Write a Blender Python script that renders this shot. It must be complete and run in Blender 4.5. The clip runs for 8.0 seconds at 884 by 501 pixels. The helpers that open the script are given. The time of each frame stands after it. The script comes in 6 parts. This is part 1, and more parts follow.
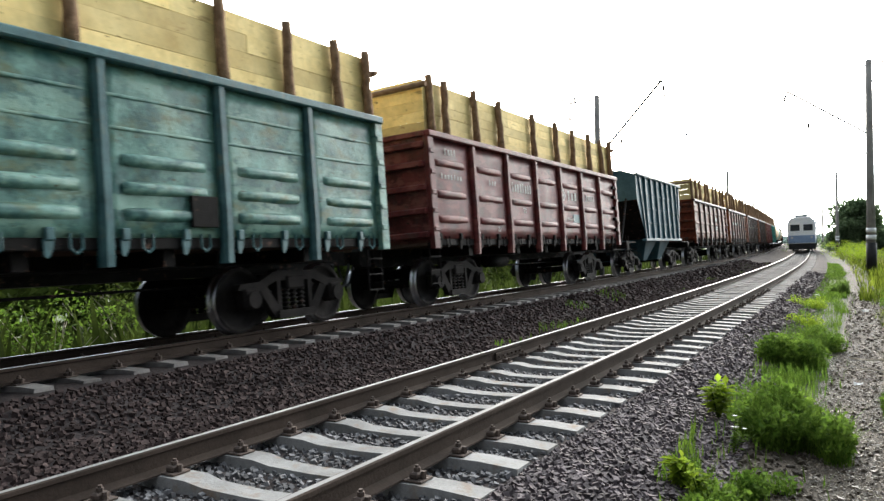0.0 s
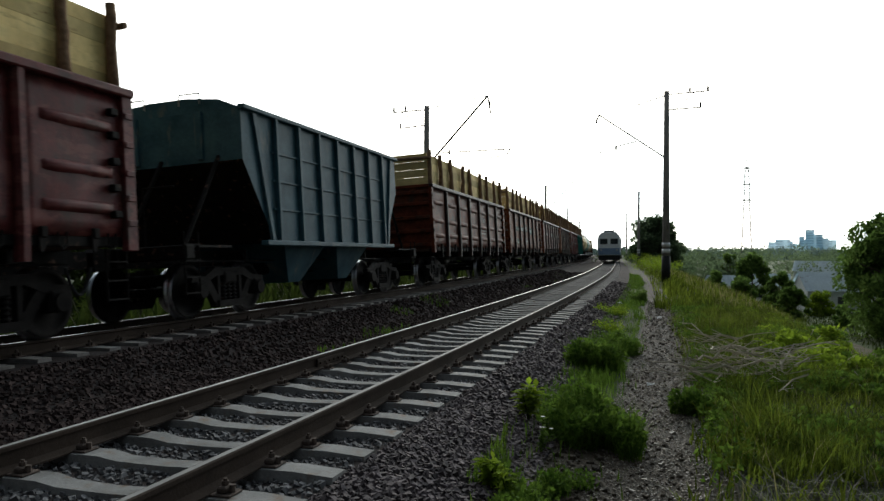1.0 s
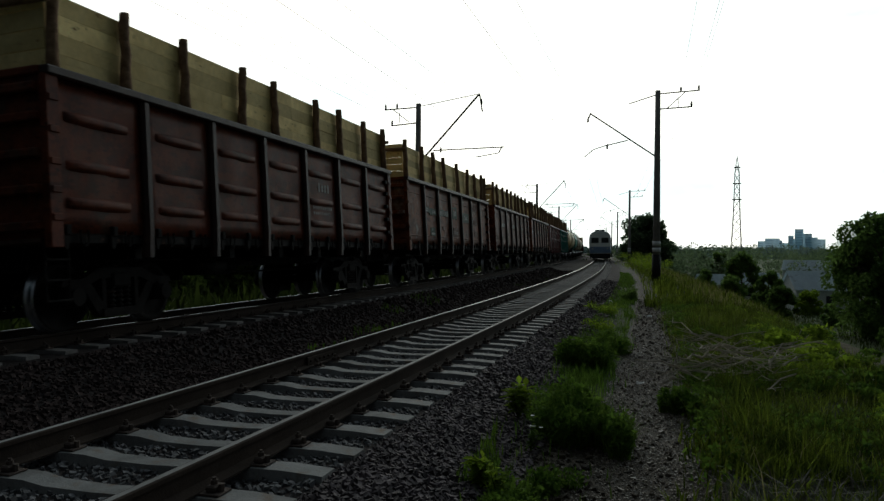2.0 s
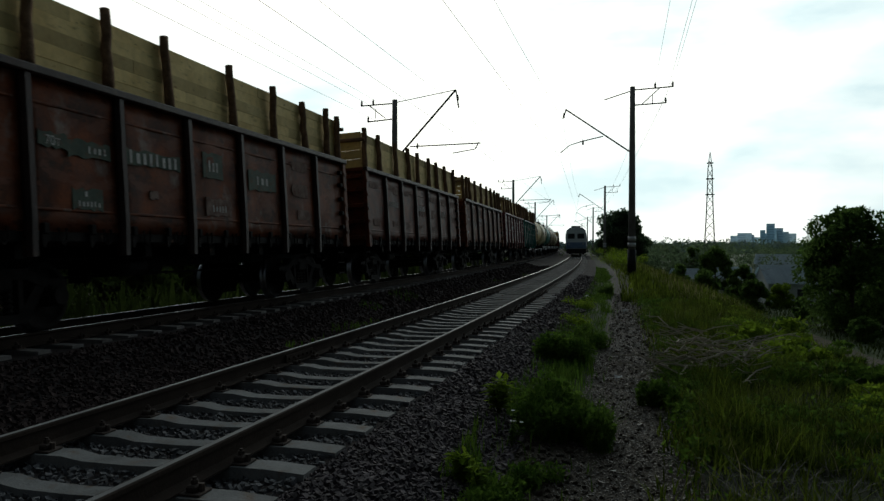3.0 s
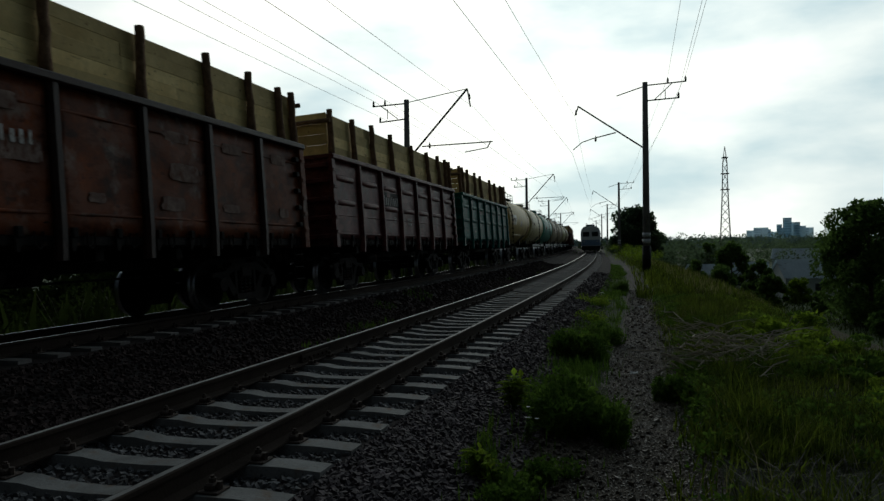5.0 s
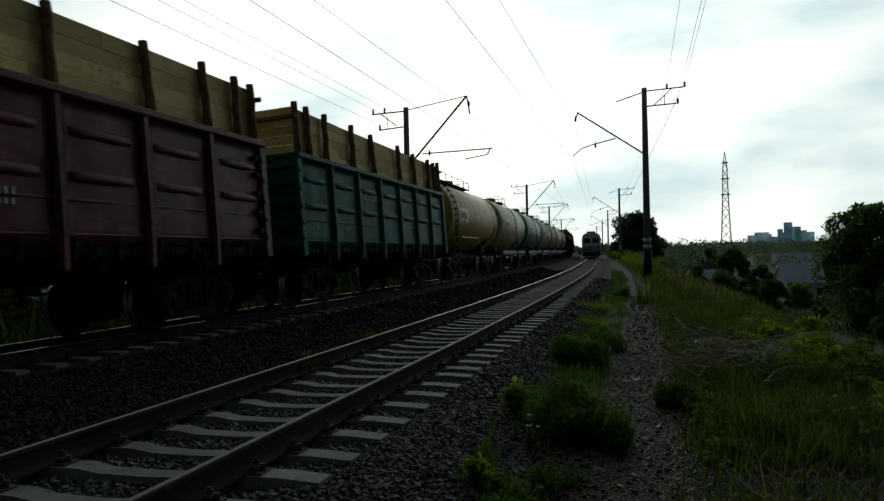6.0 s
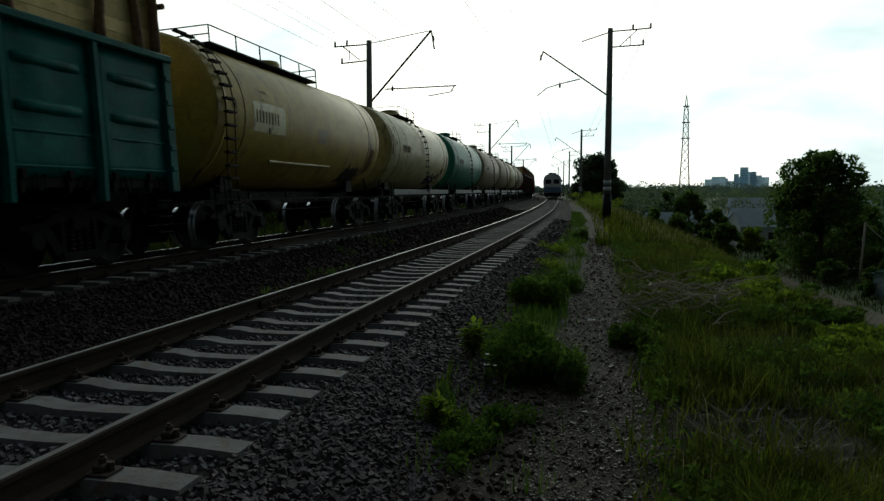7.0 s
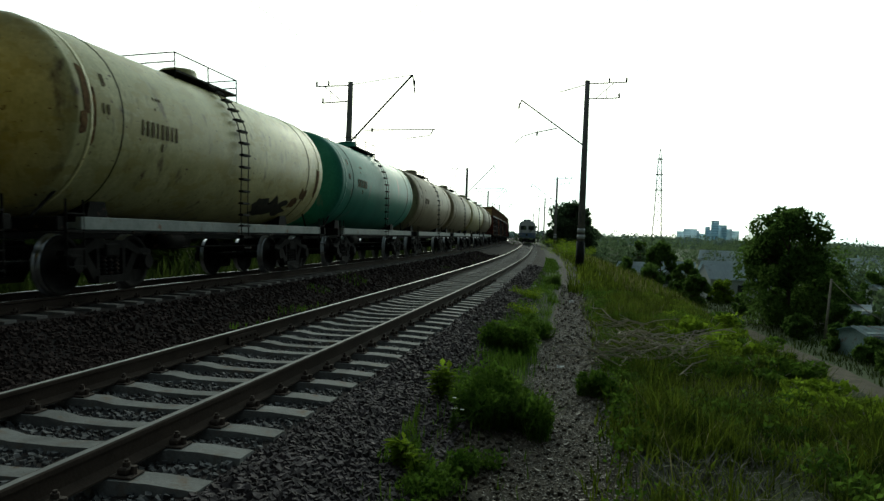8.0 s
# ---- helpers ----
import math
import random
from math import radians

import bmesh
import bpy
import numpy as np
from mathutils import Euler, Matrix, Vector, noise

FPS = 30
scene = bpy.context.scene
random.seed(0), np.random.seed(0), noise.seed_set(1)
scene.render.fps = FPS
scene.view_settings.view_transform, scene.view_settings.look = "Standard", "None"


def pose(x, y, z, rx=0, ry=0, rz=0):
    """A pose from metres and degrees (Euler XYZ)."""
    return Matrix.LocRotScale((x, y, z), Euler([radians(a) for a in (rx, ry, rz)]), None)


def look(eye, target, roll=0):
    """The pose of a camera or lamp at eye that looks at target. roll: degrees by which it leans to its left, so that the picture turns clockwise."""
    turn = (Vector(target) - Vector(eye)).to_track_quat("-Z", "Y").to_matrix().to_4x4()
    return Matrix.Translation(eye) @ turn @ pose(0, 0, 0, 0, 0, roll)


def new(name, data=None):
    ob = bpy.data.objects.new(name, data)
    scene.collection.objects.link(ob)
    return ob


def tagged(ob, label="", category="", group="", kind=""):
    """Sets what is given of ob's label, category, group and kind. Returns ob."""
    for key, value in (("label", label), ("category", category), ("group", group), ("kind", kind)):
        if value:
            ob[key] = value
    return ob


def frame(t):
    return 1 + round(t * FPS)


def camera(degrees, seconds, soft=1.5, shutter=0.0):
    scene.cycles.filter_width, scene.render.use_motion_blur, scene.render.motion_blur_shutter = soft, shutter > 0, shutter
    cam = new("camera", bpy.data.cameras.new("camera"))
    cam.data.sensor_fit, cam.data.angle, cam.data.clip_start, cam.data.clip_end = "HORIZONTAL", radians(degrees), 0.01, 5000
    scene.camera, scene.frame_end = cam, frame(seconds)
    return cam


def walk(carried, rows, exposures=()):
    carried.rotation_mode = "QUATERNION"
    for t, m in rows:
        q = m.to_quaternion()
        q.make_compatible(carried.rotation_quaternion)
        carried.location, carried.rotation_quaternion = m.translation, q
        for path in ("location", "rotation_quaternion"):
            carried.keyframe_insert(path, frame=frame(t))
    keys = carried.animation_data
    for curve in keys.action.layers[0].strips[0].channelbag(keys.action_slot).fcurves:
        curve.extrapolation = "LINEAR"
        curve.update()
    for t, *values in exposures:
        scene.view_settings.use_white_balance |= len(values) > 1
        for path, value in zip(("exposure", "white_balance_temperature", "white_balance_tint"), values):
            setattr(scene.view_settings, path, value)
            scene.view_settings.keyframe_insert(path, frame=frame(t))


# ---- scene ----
cam = camera(62.54, 8.0, soft=1.4, shutter=0.08)
# seconds, place of the lens, yaw, pitch, roll: a hand-held camera that turns on one spot
PATH = [
    (0.0, -0.030, -0.056, 1.330, 30.88, -0.22, 1.07),
    (0.5, 0.013, -0.030, 1.329, 24.62, -0.13, 0.69),
    (1.0, 0.003, 0.012, 1.325, 17.49, 0.13, -0.31),
    (1.2, 0.000, -0.005, 1.341, 16.08, 1.21, -0.77),
    (2.3, 0.009, 0.017, 1.329, 16.93, -0.55, -0.47),
    (2.5, -0.004, -0.006, 1.325, 15.77, -0.72, -0.70),
    (3.0, -0.021, 0.012, 1.333, 14.97, -0.33, -0.20),
    (3.5, -0.014, -0.005, 1.327, 15.32, 0.47, 0.77),
    (4.0, -0.014, 0.007, 1.325, 14.36, -0.54, 0.73),
    (4.5, -0.023, -0.002, 1.332, 15.15, -0.56, 0.57),
    (4.7, -0.010, -0.005, 1.326, 15.97, -0.34, 1.09),
    (5.8, -0.003, 0.042, 1.312, 15.95, -0.48, -0.62),
    (6.0, -0.003, 0.051, 1.314, 16.14, 0.21, 1.12),
    (6.5, 0.023, 0.031, 1.374, 13.11, -2.38, 1.29),
    (7.0, -0.007, 0.046, 1.341, 13.12, -4.70, -0.07),
    (7.5, 0.026, 0.022, 1.315, 13.17, -4.19, -0.15),
    (8.0, 0.021, 0.017, 1.347, 11.21, -1.36, -2.23),
]
EXPOSURES = [(0, 0.37, 6500, 14), (0.5, -0.08, 6500, 12), (0.75, -0.53, 6500, 11), (1, -1.6, 6300, 9), (1.25, -2.6, 6200, 6), (2.3, -3, 6100, 4), (2.9, -3.25, 6000, 3), (3.5, -3.5, 5900, 3), (4.7, -3.6, 5900, 3), (6, -3.5, 6000, 3), (6.6, -3.3, 6100, 2), (7.2, -3.05, 6100, -1), (8, -2.35, 6200, -8)]
walk(cam, [(t, pose(x, y, z, 90 + p, r, yw)) for t, x, y, z, yw, p, r in PATH], EXPOSURES)

# ---- world, sun ----
SUN_AZ, SUN_EL = -9.0, 14.0      # degrees right of +y, degrees up
world = bpy.data.worlds.new("evening_sky")
scene.world = world
world.use_nodes = True
wt = world.node_tree
wt.nodes.clear()
w_out = wt.nodes.new("ShaderNodeOutputWorld")
w_bg = wt.nodes.new("ShaderNodeBackground")
w_sky = wt.nodes.new("ShaderNodeTexSky")
w_sky.sky_type, w_sky.sun_disc = "NISHITA", False
w_sky.sun_elevation, w_sky.sun_rotation = radians(SUN_EL), radians(SUN_AZ)
w_sky.air_density, w_sky.dust_density, w_sky.ozone_density = 1.0, 2.5, 1.5
w_co = wt.nodes.new("ShaderNodeTexCoord")
w_map = wt.nodes.new("ShaderNodeMapping")
w_map.inputs["Scale"].default_value = (1.6, 1.6, 4.5)
w_noise = wt.nodes.new("ShaderNodeTexNoise")
w_noise.inputs["Scale"].default_value, w_noise.inputs["Detail"].default_value = 1.7, 8
w_ramp = wt.nodes.new("ShaderNodeValToRGB")      # thinner and thicker cloud
for _el, _at, _col in zip(w_ramp.color_ramp.elements, (0.36, 0.64), ((0.52, 0.64, 0.71, 1), (1.20, 1.15, 1.10, 1))):
    _el.position, _el.color = _at, _col
_a, _e = radians(SUN_AZ), radians(SUN_EL)
SUN_WAY = Vector((math.sin(_a) * math.cos(_e), math.cos(_a) * math.cos(_e), math.sin(_e)))
w_dot = wt.nodes.new("ShaderNodeVectorMath")
w_dot.operation, w_dot.inputs[1].default_value = "DOT_PRODUCT", SUN_WAY
w_lobe = wt.nodes.new("ShaderNodeMapRange")      # thin cloud scatters most of the low sun's light forwards
for _k, _v in (("From Min", -1.0), ("From Max", 1.0), ("To Min", 0.0), ("To Max", 1.0)):
    w_lobe.inputs[_k].default_value = _v
w_pow = wt.nodes.new("ShaderNodeMath")
w_pow.operation, w_pow.inputs[1].default_value = "POWER", 8.0
w_veil = wt.nodes.new("ShaderNodeValToRGB")
w_veil.color_ramp.elements[0].color, w_veil.color_ramp.elements[1].color = (0.016, 0.017, 0.018, 1), (2.4, 2.26, 2.02, 1)
for _at, _col in ((0.0006, (0.014, 0.016, 0.018, 1)), (0.07, (0.014, 0.016, 0.018, 1)), (0.14, (0.24, 0.27, 0.30, 1)), (0.25, (0.94, 1.01, 1.05, 1)), (0.42, (1.5, 1.5, 1.42, 1))):
    w_veil.color_ramp.elements.new(_at).color = _col
w_sep = wt.nodes.new("ShaderNodeSeparateXYZ")      # the cloud layer is brightest overhead
w_dome = wt.nodes.new("ShaderNodeValToRGB")
w_dome.color_ramp.elements[0].color, w_dome.color_ramp.elements[1].color = (0, 0, 0, 1), (0.115, 0.129, 0.14, 1)
w_dome.color_ramp.elements[0].position = 0.1
w_sum = wt.nodes.new("ShaderNodeMix")
w_sum.data_type, w_sum.blend_type, w_sum.clamp_result = "RGBA", "ADD", False
w_sum.inputs[0].default_value = 1.0
w_thick = wt.nodes.new("ShaderNodeMix")
w_thick.data_type, w_thick.blend_type = "RGBA", "MULTIPLY"
w_thick.inputs[0].default_value = 1.0
w_gain = wt.nodes.new("ShaderNodeMix")
w_gain.data_type, w_gain.blend_type, w_gain.clamp_result = "RGBA", "MULTIPLY", False
w_gain.inputs[0].default_value, w_gain.inputs[7].default_value = 1.0, (75.0, 75.0, 75.0, 1)
w_mix = wt.nodes.new("ShaderNodeMix")
w_mix.data_type = "RGBA"
w_mix.inputs[0].default_value = 0.85
wt.links.new(w_co.outputs["Generated"], w_map.inputs["Vector"])
wt.links.new(w_map.outputs["Vector"], w_noise.inputs["Vector"])
wt.links.new(w_noise.outputs[0], w_ramp.inputs[0])
wt.links.new(w_co.outputs["Generated"], w_dot.inputs[0])
wt.links.new(w_dot.outputs["Value"], w_lobe.inputs[0])
wt.links.new(w_lobe.outputs[0], w_pow.inputs[0])
wt.links.new(w_pow.outputs[0], w_veil.inputs[0])
wt.links.new(w_co.outputs["Generated"], w_sep.inputs[0])
wt.links.new(w_sep.outputs["Z"], w_dome.inputs[0])
wt.links.new(w_veil.outputs[0], w_sum.inputs[6])
wt.links.new(w_dome.outputs[0], w_sum.inputs[7])
wt.links.new(w_sum.outputs[2], w_thick.inputs[6])
wt.links.new(w_ramp.outputs[0], w_thick.inputs[7])
wt.links.new(w_thick.outputs[2], w_gain.inputs[6])
wt.links.new(w_sky.outputs[0], w_mix.inputs[6])
wt.links.new(w_gain.outputs[2], w_mix.inputs[7])
wt.links.new(w_mix.outputs[2], w_bg.inputs["Color"])
w_bg.inputs["Strength"].default_value = 0.1
wt.links.new(w_bg.outputs[0], w_out.inputs["Surface"])

sun = new("sun", bpy.data.lights.new("sun", "SUN"))
sun.data.energy, sun.data.angle, sun.data.color = 1.7, radians(12), (1.0, 0.9, 0.76)
sun.matrix_basis = look(SUN_WAY * 50, (0, 0, 0))


# ---- materials ----
def mat(name, dark, light, rough=0.75, metal=0.0, scale=2.0, fine=25.0, bump=0.25, stain=None, amount=0.5, streak=1.0, wear=0.5, spread=0.0, through_light=0.0, gloss=0.2, blotch=2.3, island=0.0, chip=None, smear=None):
    """A surface with a broad and a fine variation, stains of their own shape, and fine relief."""
    m = bpy.data.materials.new(name)
    m.use_nodes = True
    t = m.node_tree
    b = t.nodes["Principled BSDF"]
    b.inputs["Metallic"].default_value = metal
    b.inputs["Specular IOR Level"].default_value = gloss
    co, info = t.nodes.new("ShaderNodeTexCoord"), t.nodes.new("ShaderNodeObjectInfo")
    mul = t.nodes.new("ShaderNodeMath")
    mul.operation, mul.inputs[1].default_value = "MULTIPLY", 61.0
    add = t.nodes.new("ShaderNodeVectorMath")
    t.links.new(info.outputs["Random"], mul.inputs[0])
    t.links.new(co.outputs["Object"], add.inputs[0])
    t.links.new(mul.outputs[0], add.inputs[1])

    def noise_at(s, detail, stretch=1.0):
        mp = t.nodes.new("ShaderNodeMapping")
        mp.inputs["Scale"].default_value = (1, 1, 1.0 / stretch)
        n = t.nodes.new("ShaderNodeTexNoise")
        n.inputs["Scale"].default_value, n.inputs["Detail"].default_value = s, detail
        n.inputs["Roughness"].default_value = 0.62
        t.links.new(add.outputs[0], mp.inputs[0])
        t.links.new(mp.outputs[0], n.inputs["Vector"])
        return n.outputs[0]

    def mix(fac, a, c, blend="MIX"):
        x = t.nodes.new("ShaderNodeMix")
        x.data_type, x.blend_type = "RGBA", blend
        for sock, v in ((x.inputs[0], fac), (x.inputs[6], a), (x.inputs[7], c)):
            if isinstance(v, (tuple, float, int)):
                sock.default_value = (*v, 1) if isinstance(v, tuple) else v
            else:
                t.links.new(v, sock)
        return x.outputs[2]

    def ramp(v, lo, hi):
        r = t.nodes.new("ShaderNodeMapRange")
        r.inputs["From Min"].default_value, r.inputs["From Max"].default_value = lo, hi
        t.links.new(v, r.inputs[0])
        return r.outputs[0]

    f_noise = noise_at(fine, 6)
    col = mix(ramp(noise_at(scale, 5), 0.3, 0.7), dark, light)
    col = mix(wear * 0.6, col, mix(ramp(f_noise, 0.3, 0.72), (0.45, 0.45, 0.45), (1.5, 1.5, 1.5)), "MULTIPLY")
    if spread:
        each = t.nodes.new("ShaderNodeHueSaturation")
        each.inputs["Saturation"].default_value = 0.9
        t.links.new(ramp(info.outputs["Random"], 0, 1), mul2_in(t, each, spread))
        t.links.new(col, each.inputs["Color"])
        col = each.outputs[0]
    if island:
        geo, piece = t.nodes.new("ShaderNodeNewGeometry"), t.nodes.new("ShaderNodeHueSaturation")
        t.links.new(geo.outputs["Random Per Island"], mul2_in(t, piece, island))
        t.links.new(col, piece.inputs["Color"])
        col = piece.outputs[0]
    if stain:
        s = ramp(noise_at(scale * blotch, 8, streak), 0.66 - 0.22 * amount, 0.74 - 0.1 * amount)
        col = mix(s, col, stain)
    if smear:
        col = mix(ramp(noise_at(1.5, 5, 0.45), 0.52, 0.57), col, mix(0.55, col, smear))
        col = mix(ramp(noise_at(2.3, 4, 0.6), 0.60, 0.64), col, mix(0.6, col, dark))
    if chip:
        col = mix(ramp(noise_at(7.0, 6, 0.55), 0.655, 0.675), col, chip)
    t.links.new(col, b.inputs["Base Color"])
    rr = t.nodes.new("ShaderNodeMapRange")
    rr.inputs["To Min"].default_value, rr.inputs["To Max"].default_value = max(rough - 0.12, 0.05), min(rough + 0.15, 1)
    t.links.new(f_noise, rr.inputs[0])
    t.links.new(rr.outputs[0], b.inputs["Roughness"])
    if through_light:
        tr, mx = t.nodes.new("ShaderNodeBsdfTranslucent"), t.nodes.new("ShaderNodeMixShader")
        mx.inputs[0].default_value = through_light
        t.links.new(col, tr.inputs["Color"])
        t.links.new(b.outputs[0], mx.inputs[1])
        t.links.new(tr.outputs[0], mx.inputs[2])
        t.links.new(mx.outputs[0], t.nodes["Material Output"].inputs["Surface"])
    if bump:
        bp = t.nodes.new("ShaderNodeBump")
        bp.inputs["Strength"].default_value, bp.inputs["Distance"].default_value = bump, 0.02
        t.links.new(f_noise, bp.inputs["Height"])
        t.links.new(bp.outputs[0], b.inputs["Normal"])
    return m


def mul2_in(t, each, spread):
    """A value that runs from 1 - spread to 1 + spread drives the node's Value; returns the socket to feed with 0 to 1."""
    r = t.nodes.new("ShaderNodeMapRange")
    r.inputs["To Min"].default_value, r.inputs["To Max"].default_value = 1 - spread, 1 + spread
    t.links.new(r.outputs[0], each.inputs["Value"])
    return r.inputs[0]


RUST = (0.16, 0.06, 0.025)
M_BALLAST = mat("ballast", (0.02, 0.0165, 0.016), (0.046, 0.038, 0.0365), 1.0, scale=0.9, fine=22, bump=1.0, wear=1.0, gloss=0.06)
M_STONE = mat("granite_stone", (0.034, 0.027, 0.028), (0.1, 0.082, 0.086), 0.8, scale=6, fine=60, bump=0.3, island=0.5, gloss=0.16)
M_GREY_STONE = mat("grey_stone", (0.068, 0.066, 0.068), (0.136, 0.133, 0.136), 0.9, scale=6, fine=60, bump=0.3, island=0.5, gloss=0.2)
M_PEBBLE = mat("pale_pebble", (0.065, 0.051, 0.038), (0.2, 0.165, 0.128), 0.55, scale=6, fine=60, bump=0.2, island=0.5, gloss=0.5)
M_PATH = mat("trodden_dirt", (0.02, 0.015, 0.01), (0.078, 0.06, 0.041), 0.95, scale=2.6, fine=45, bump=1.0, wear=1.0, gloss=0.3)
M_LANE = mat("dry_lane_dirt", (0.10, 0.085, 0.064), (0.18, 0.155, 0.12), 0.95, scale=0.8, fine=12, bump=0.6, gloss=0.05)
M_SOIL = mat("grassy_soil", (0.014, 0.018, 0.006), (0.034, 0.038, 0.013), 0.95, scale=0.8, fine=18, bump=0.8)
M_FIELD = mat("low_ground", (0.05, 0.075, 0.028), (0.10, 0.12, 0.055), 0.95, scale=0.08, fine=1.5, bump=0.3)
M_CONCRETE = mat("sleeper_concrete", (0.13, 0.126, 0.12), (0.235, 0.23, 0.222), 0.8, scale=3, fine=40, bump=0.35, stain=(0.16, 0.12, 0.09), amount=0.5, spread=0.15)
M_DIRTY = mat("dirty_concrete", (0.12, 0.11, 0.104), (0.23, 0.214, 0.2), 0.9, scale=3, fine=40, bump=0.4, spread=0.25, gloss=0.08)
M_RAIL = mat("rail_rust", (0.027, 0.0205, 0.017), (0.052, 0.039, 0.0315), 0.9, scale=1.5, fine=40, bump=0.3, gloss=0.05)
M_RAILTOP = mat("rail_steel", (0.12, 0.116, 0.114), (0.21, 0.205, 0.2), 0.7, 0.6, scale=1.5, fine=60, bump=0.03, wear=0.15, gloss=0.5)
# Brighter copy of rail_steel: the left rail's sky gleam is in its colour.
M_GLEAMTOP = mat("polished_gleam_rail_steel", (0.3, 0.295, 0.29), (0.44, 0.435, 0.43), 0.48, 1.0, scale=1.5, fine=60, bump=0.03, wear=0.15, gloss=0.5)
M_FASTEN = mat("rusty_iron", (0.045, 0.035, 0.03), (0.10, 0.072, 0.058), 0.85, scale=10, fine=60, bump=0.3)
# Both steels are coloured near-black: the shade beneath the wagons is painted in.
M_STEEL = mat("grimy_shaded_steel", (0.00486, 0.00432, 0.00405), (0.0121, 0.0108, 0.00997), 0.7, 0.2, scale=3, fine=30, bump=0.3, stain=(0.12, 0.07, 0.05), amount=0.3, gloss=0.08)
M_BOGIE = mat("dusty_shaded_cast_steel", (0.00761, 0.00656, 0.00636), (0.0216, 0.0188, 0.0177), 0.8, 0.1, scale=4, fine=40, bump=0.3, gloss=0.08)
M_TREAD = mat("worn_tread", (0.42, 0.42, 0.44), (0.55, 0.55, 0.57), 0.28, 1.0, scale=4, fine=60, bump=0.05, wear=0.2, gloss=0.5)
M_TEAL = mat("worn_turquoise_paint", (0.012, 0.058, 0.056), (0.14, 0.27, 0.225), 0.42, scale=2.8, fine=16, bump=0.35, stain=(0.085, 0.115, 0.062), amount=0.7, streak=0.6, wear=0.9, blotch=0.8, gloss=0.25, smear=(0.19, 0.31, 0.25), chip=(0.05, 0.05, 0.025))
M_TEALPOST = mat("dark_turquoise_paint", (0.009, 0.045, 0.052), (0.05, 0.125, 0.13), 0.5, scale=3.0, fine=18, bump=0.3, stain=(0.085, 0.10, 0.07), amount=0.4, streak=2.0, gloss=0.3)
M_FADED = mat("faded_pale_paint", (0.101, 0.054, 0.0405), (0.338, 0.257, 0.223), 0.8, scale=5.0, fine=22, bump=0.3, stain=(0.10, 0.032, 0.016), amount=0.75, streak=1.6, gloss=0.1)
M_PATCH = mat("grey_green_patch_paint", (0.03, 0.05, 0.034), (0.09, 0.12, 0.085), 0.7, scale=5, fine=24, bump=0.2, stain=(0.13, 0.05, 0.02), amount=0.55, gloss=0.3)
M_SLATE_PANEL = mat("dark_grey_lettering_panel", (0.03, 0.03, 0.03), (0.07, 0.066, 0.06), 0.8, scale=4, fine=24, bump=0.2, stain=(0.08, 0.03, 0.018), amount=0.5)
# Browner and darker than the stones on the path side.
M_BROWN_STONE = mat("dark_brown_stone", (0.026, 0.0185, 0.0175), (0.058, 0.043, 0.040), 0.95, scale=6, fine=60, bump=0.3, gloss=0.04, island=0.5)
# Paler, bluer leaf whose colour carries the horizon's haze.
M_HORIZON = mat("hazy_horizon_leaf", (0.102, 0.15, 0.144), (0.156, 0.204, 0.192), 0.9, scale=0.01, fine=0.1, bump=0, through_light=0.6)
M_DTEAL = mat("dark_green_paint", (0.004, 0.068, 0.054), (0.014, 0.165, 0.132), 0.45, scale=1.6, fine=22, bump=0.14, stain=(0.012, 0.055, 0.045), amount=0.35, smear=(0.015, 0.14, 0.12), gloss=0.05)
M_RED = mat("maroon_paint", (0.0467, 0.00765, 0.00807), (0.149, 0.0289, 0.0281), 0.5, scale=2.6, fine=18, bump=0.2, stain=(0.075, 0.034, 0.03), amount=0.7, streak=1.6, wear=0.9, blotch=1.0, gloss=0.2, smear=(0.2, 0.065, 0.055), chip=(0.03, 0.012, 0.01))
M_BROWN = mat("brown_paint", (0.03, 0.0065, 0.0035), (0.16, 0.034, 0.014), 0.52, scale=2.0, fine=16, bump=0.2, stain=(0.07, 0.035, 0.022), amount=0.65, streak=2.0, wear=0.9, blotch=1.0, gloss=0.12, smear=(0.16, 0.04, 0.015), chip=(0.02, 0.009, 0.006))
M_RUSTY = mat("rusty_brown_paint", (0.014, 0.005, 0.0035), (0.23, 0.055, 0.013), 0.55, scale=1.9, fine=16, bump=0.2, stain=(0.26, 0.20, 0.17), amount=0.42, streak=1.3, wear=0.9, blotch=1.0, gloss=0.1, smear=(0.2, 0.075, 0.045), chip=(0.02, 0.009, 0.006))
M_TRIM = mat("dark_brown_trim_paint", (0.012, 0.006, 0.005), (0.042, 0.016, 0.012), 0.5, scale=3, fine=18, bump=0.3, stain=(0.06, 0.03, 0.02), amount=0.4, streak=2.0, gloss=0.25)
M_INSIDE = mat("rusty_inside", (0.07, 0.04, 0.03), (0.12, 0.07, 0.05), 0.9, scale=2, fine=20, bump=0.3)
M_BOARD = mat("fresh_sawn_board", (0.58, 0.4, 0.12), (0.84, 0.64, 0.25), 0.75, scale=1.2, fine=9, bump=0.15, stain=(0.42, 0.29, 0.12), amount=0.3, streak=0.25, wear=0.35, spread=0.28, chip=(0.27, 0.16, 0.06))
M_BARK = mat("pine_bark", (0.13, 0.075, 0.045), (0.30, 0.185, 0.11), 0.95, scale=9, fine=40, bump=0.9)
M_HOPPER = mat("blue_grey_paint", (0.016, 0.05, 0.07), (0.05, 0.112, 0.14), 0.5, scale=1.4, fine=18, bump=0.2, stain=(0.10, 0.12, 0.12), amount=0.35, streak=3, gloss=0.12)
M_TANK_Y = mat("ochre_tank_paint", (0.36, 0.25, 0.03), (0.54, 0.4, 0.065), 0.5, scale=1.1, fine=14, bump=0.1, stain=(0.19, 0.12, 0.04), amount=0.45, streak=3, gloss=0.35, smear=(0.36, 0.22, 0.03))
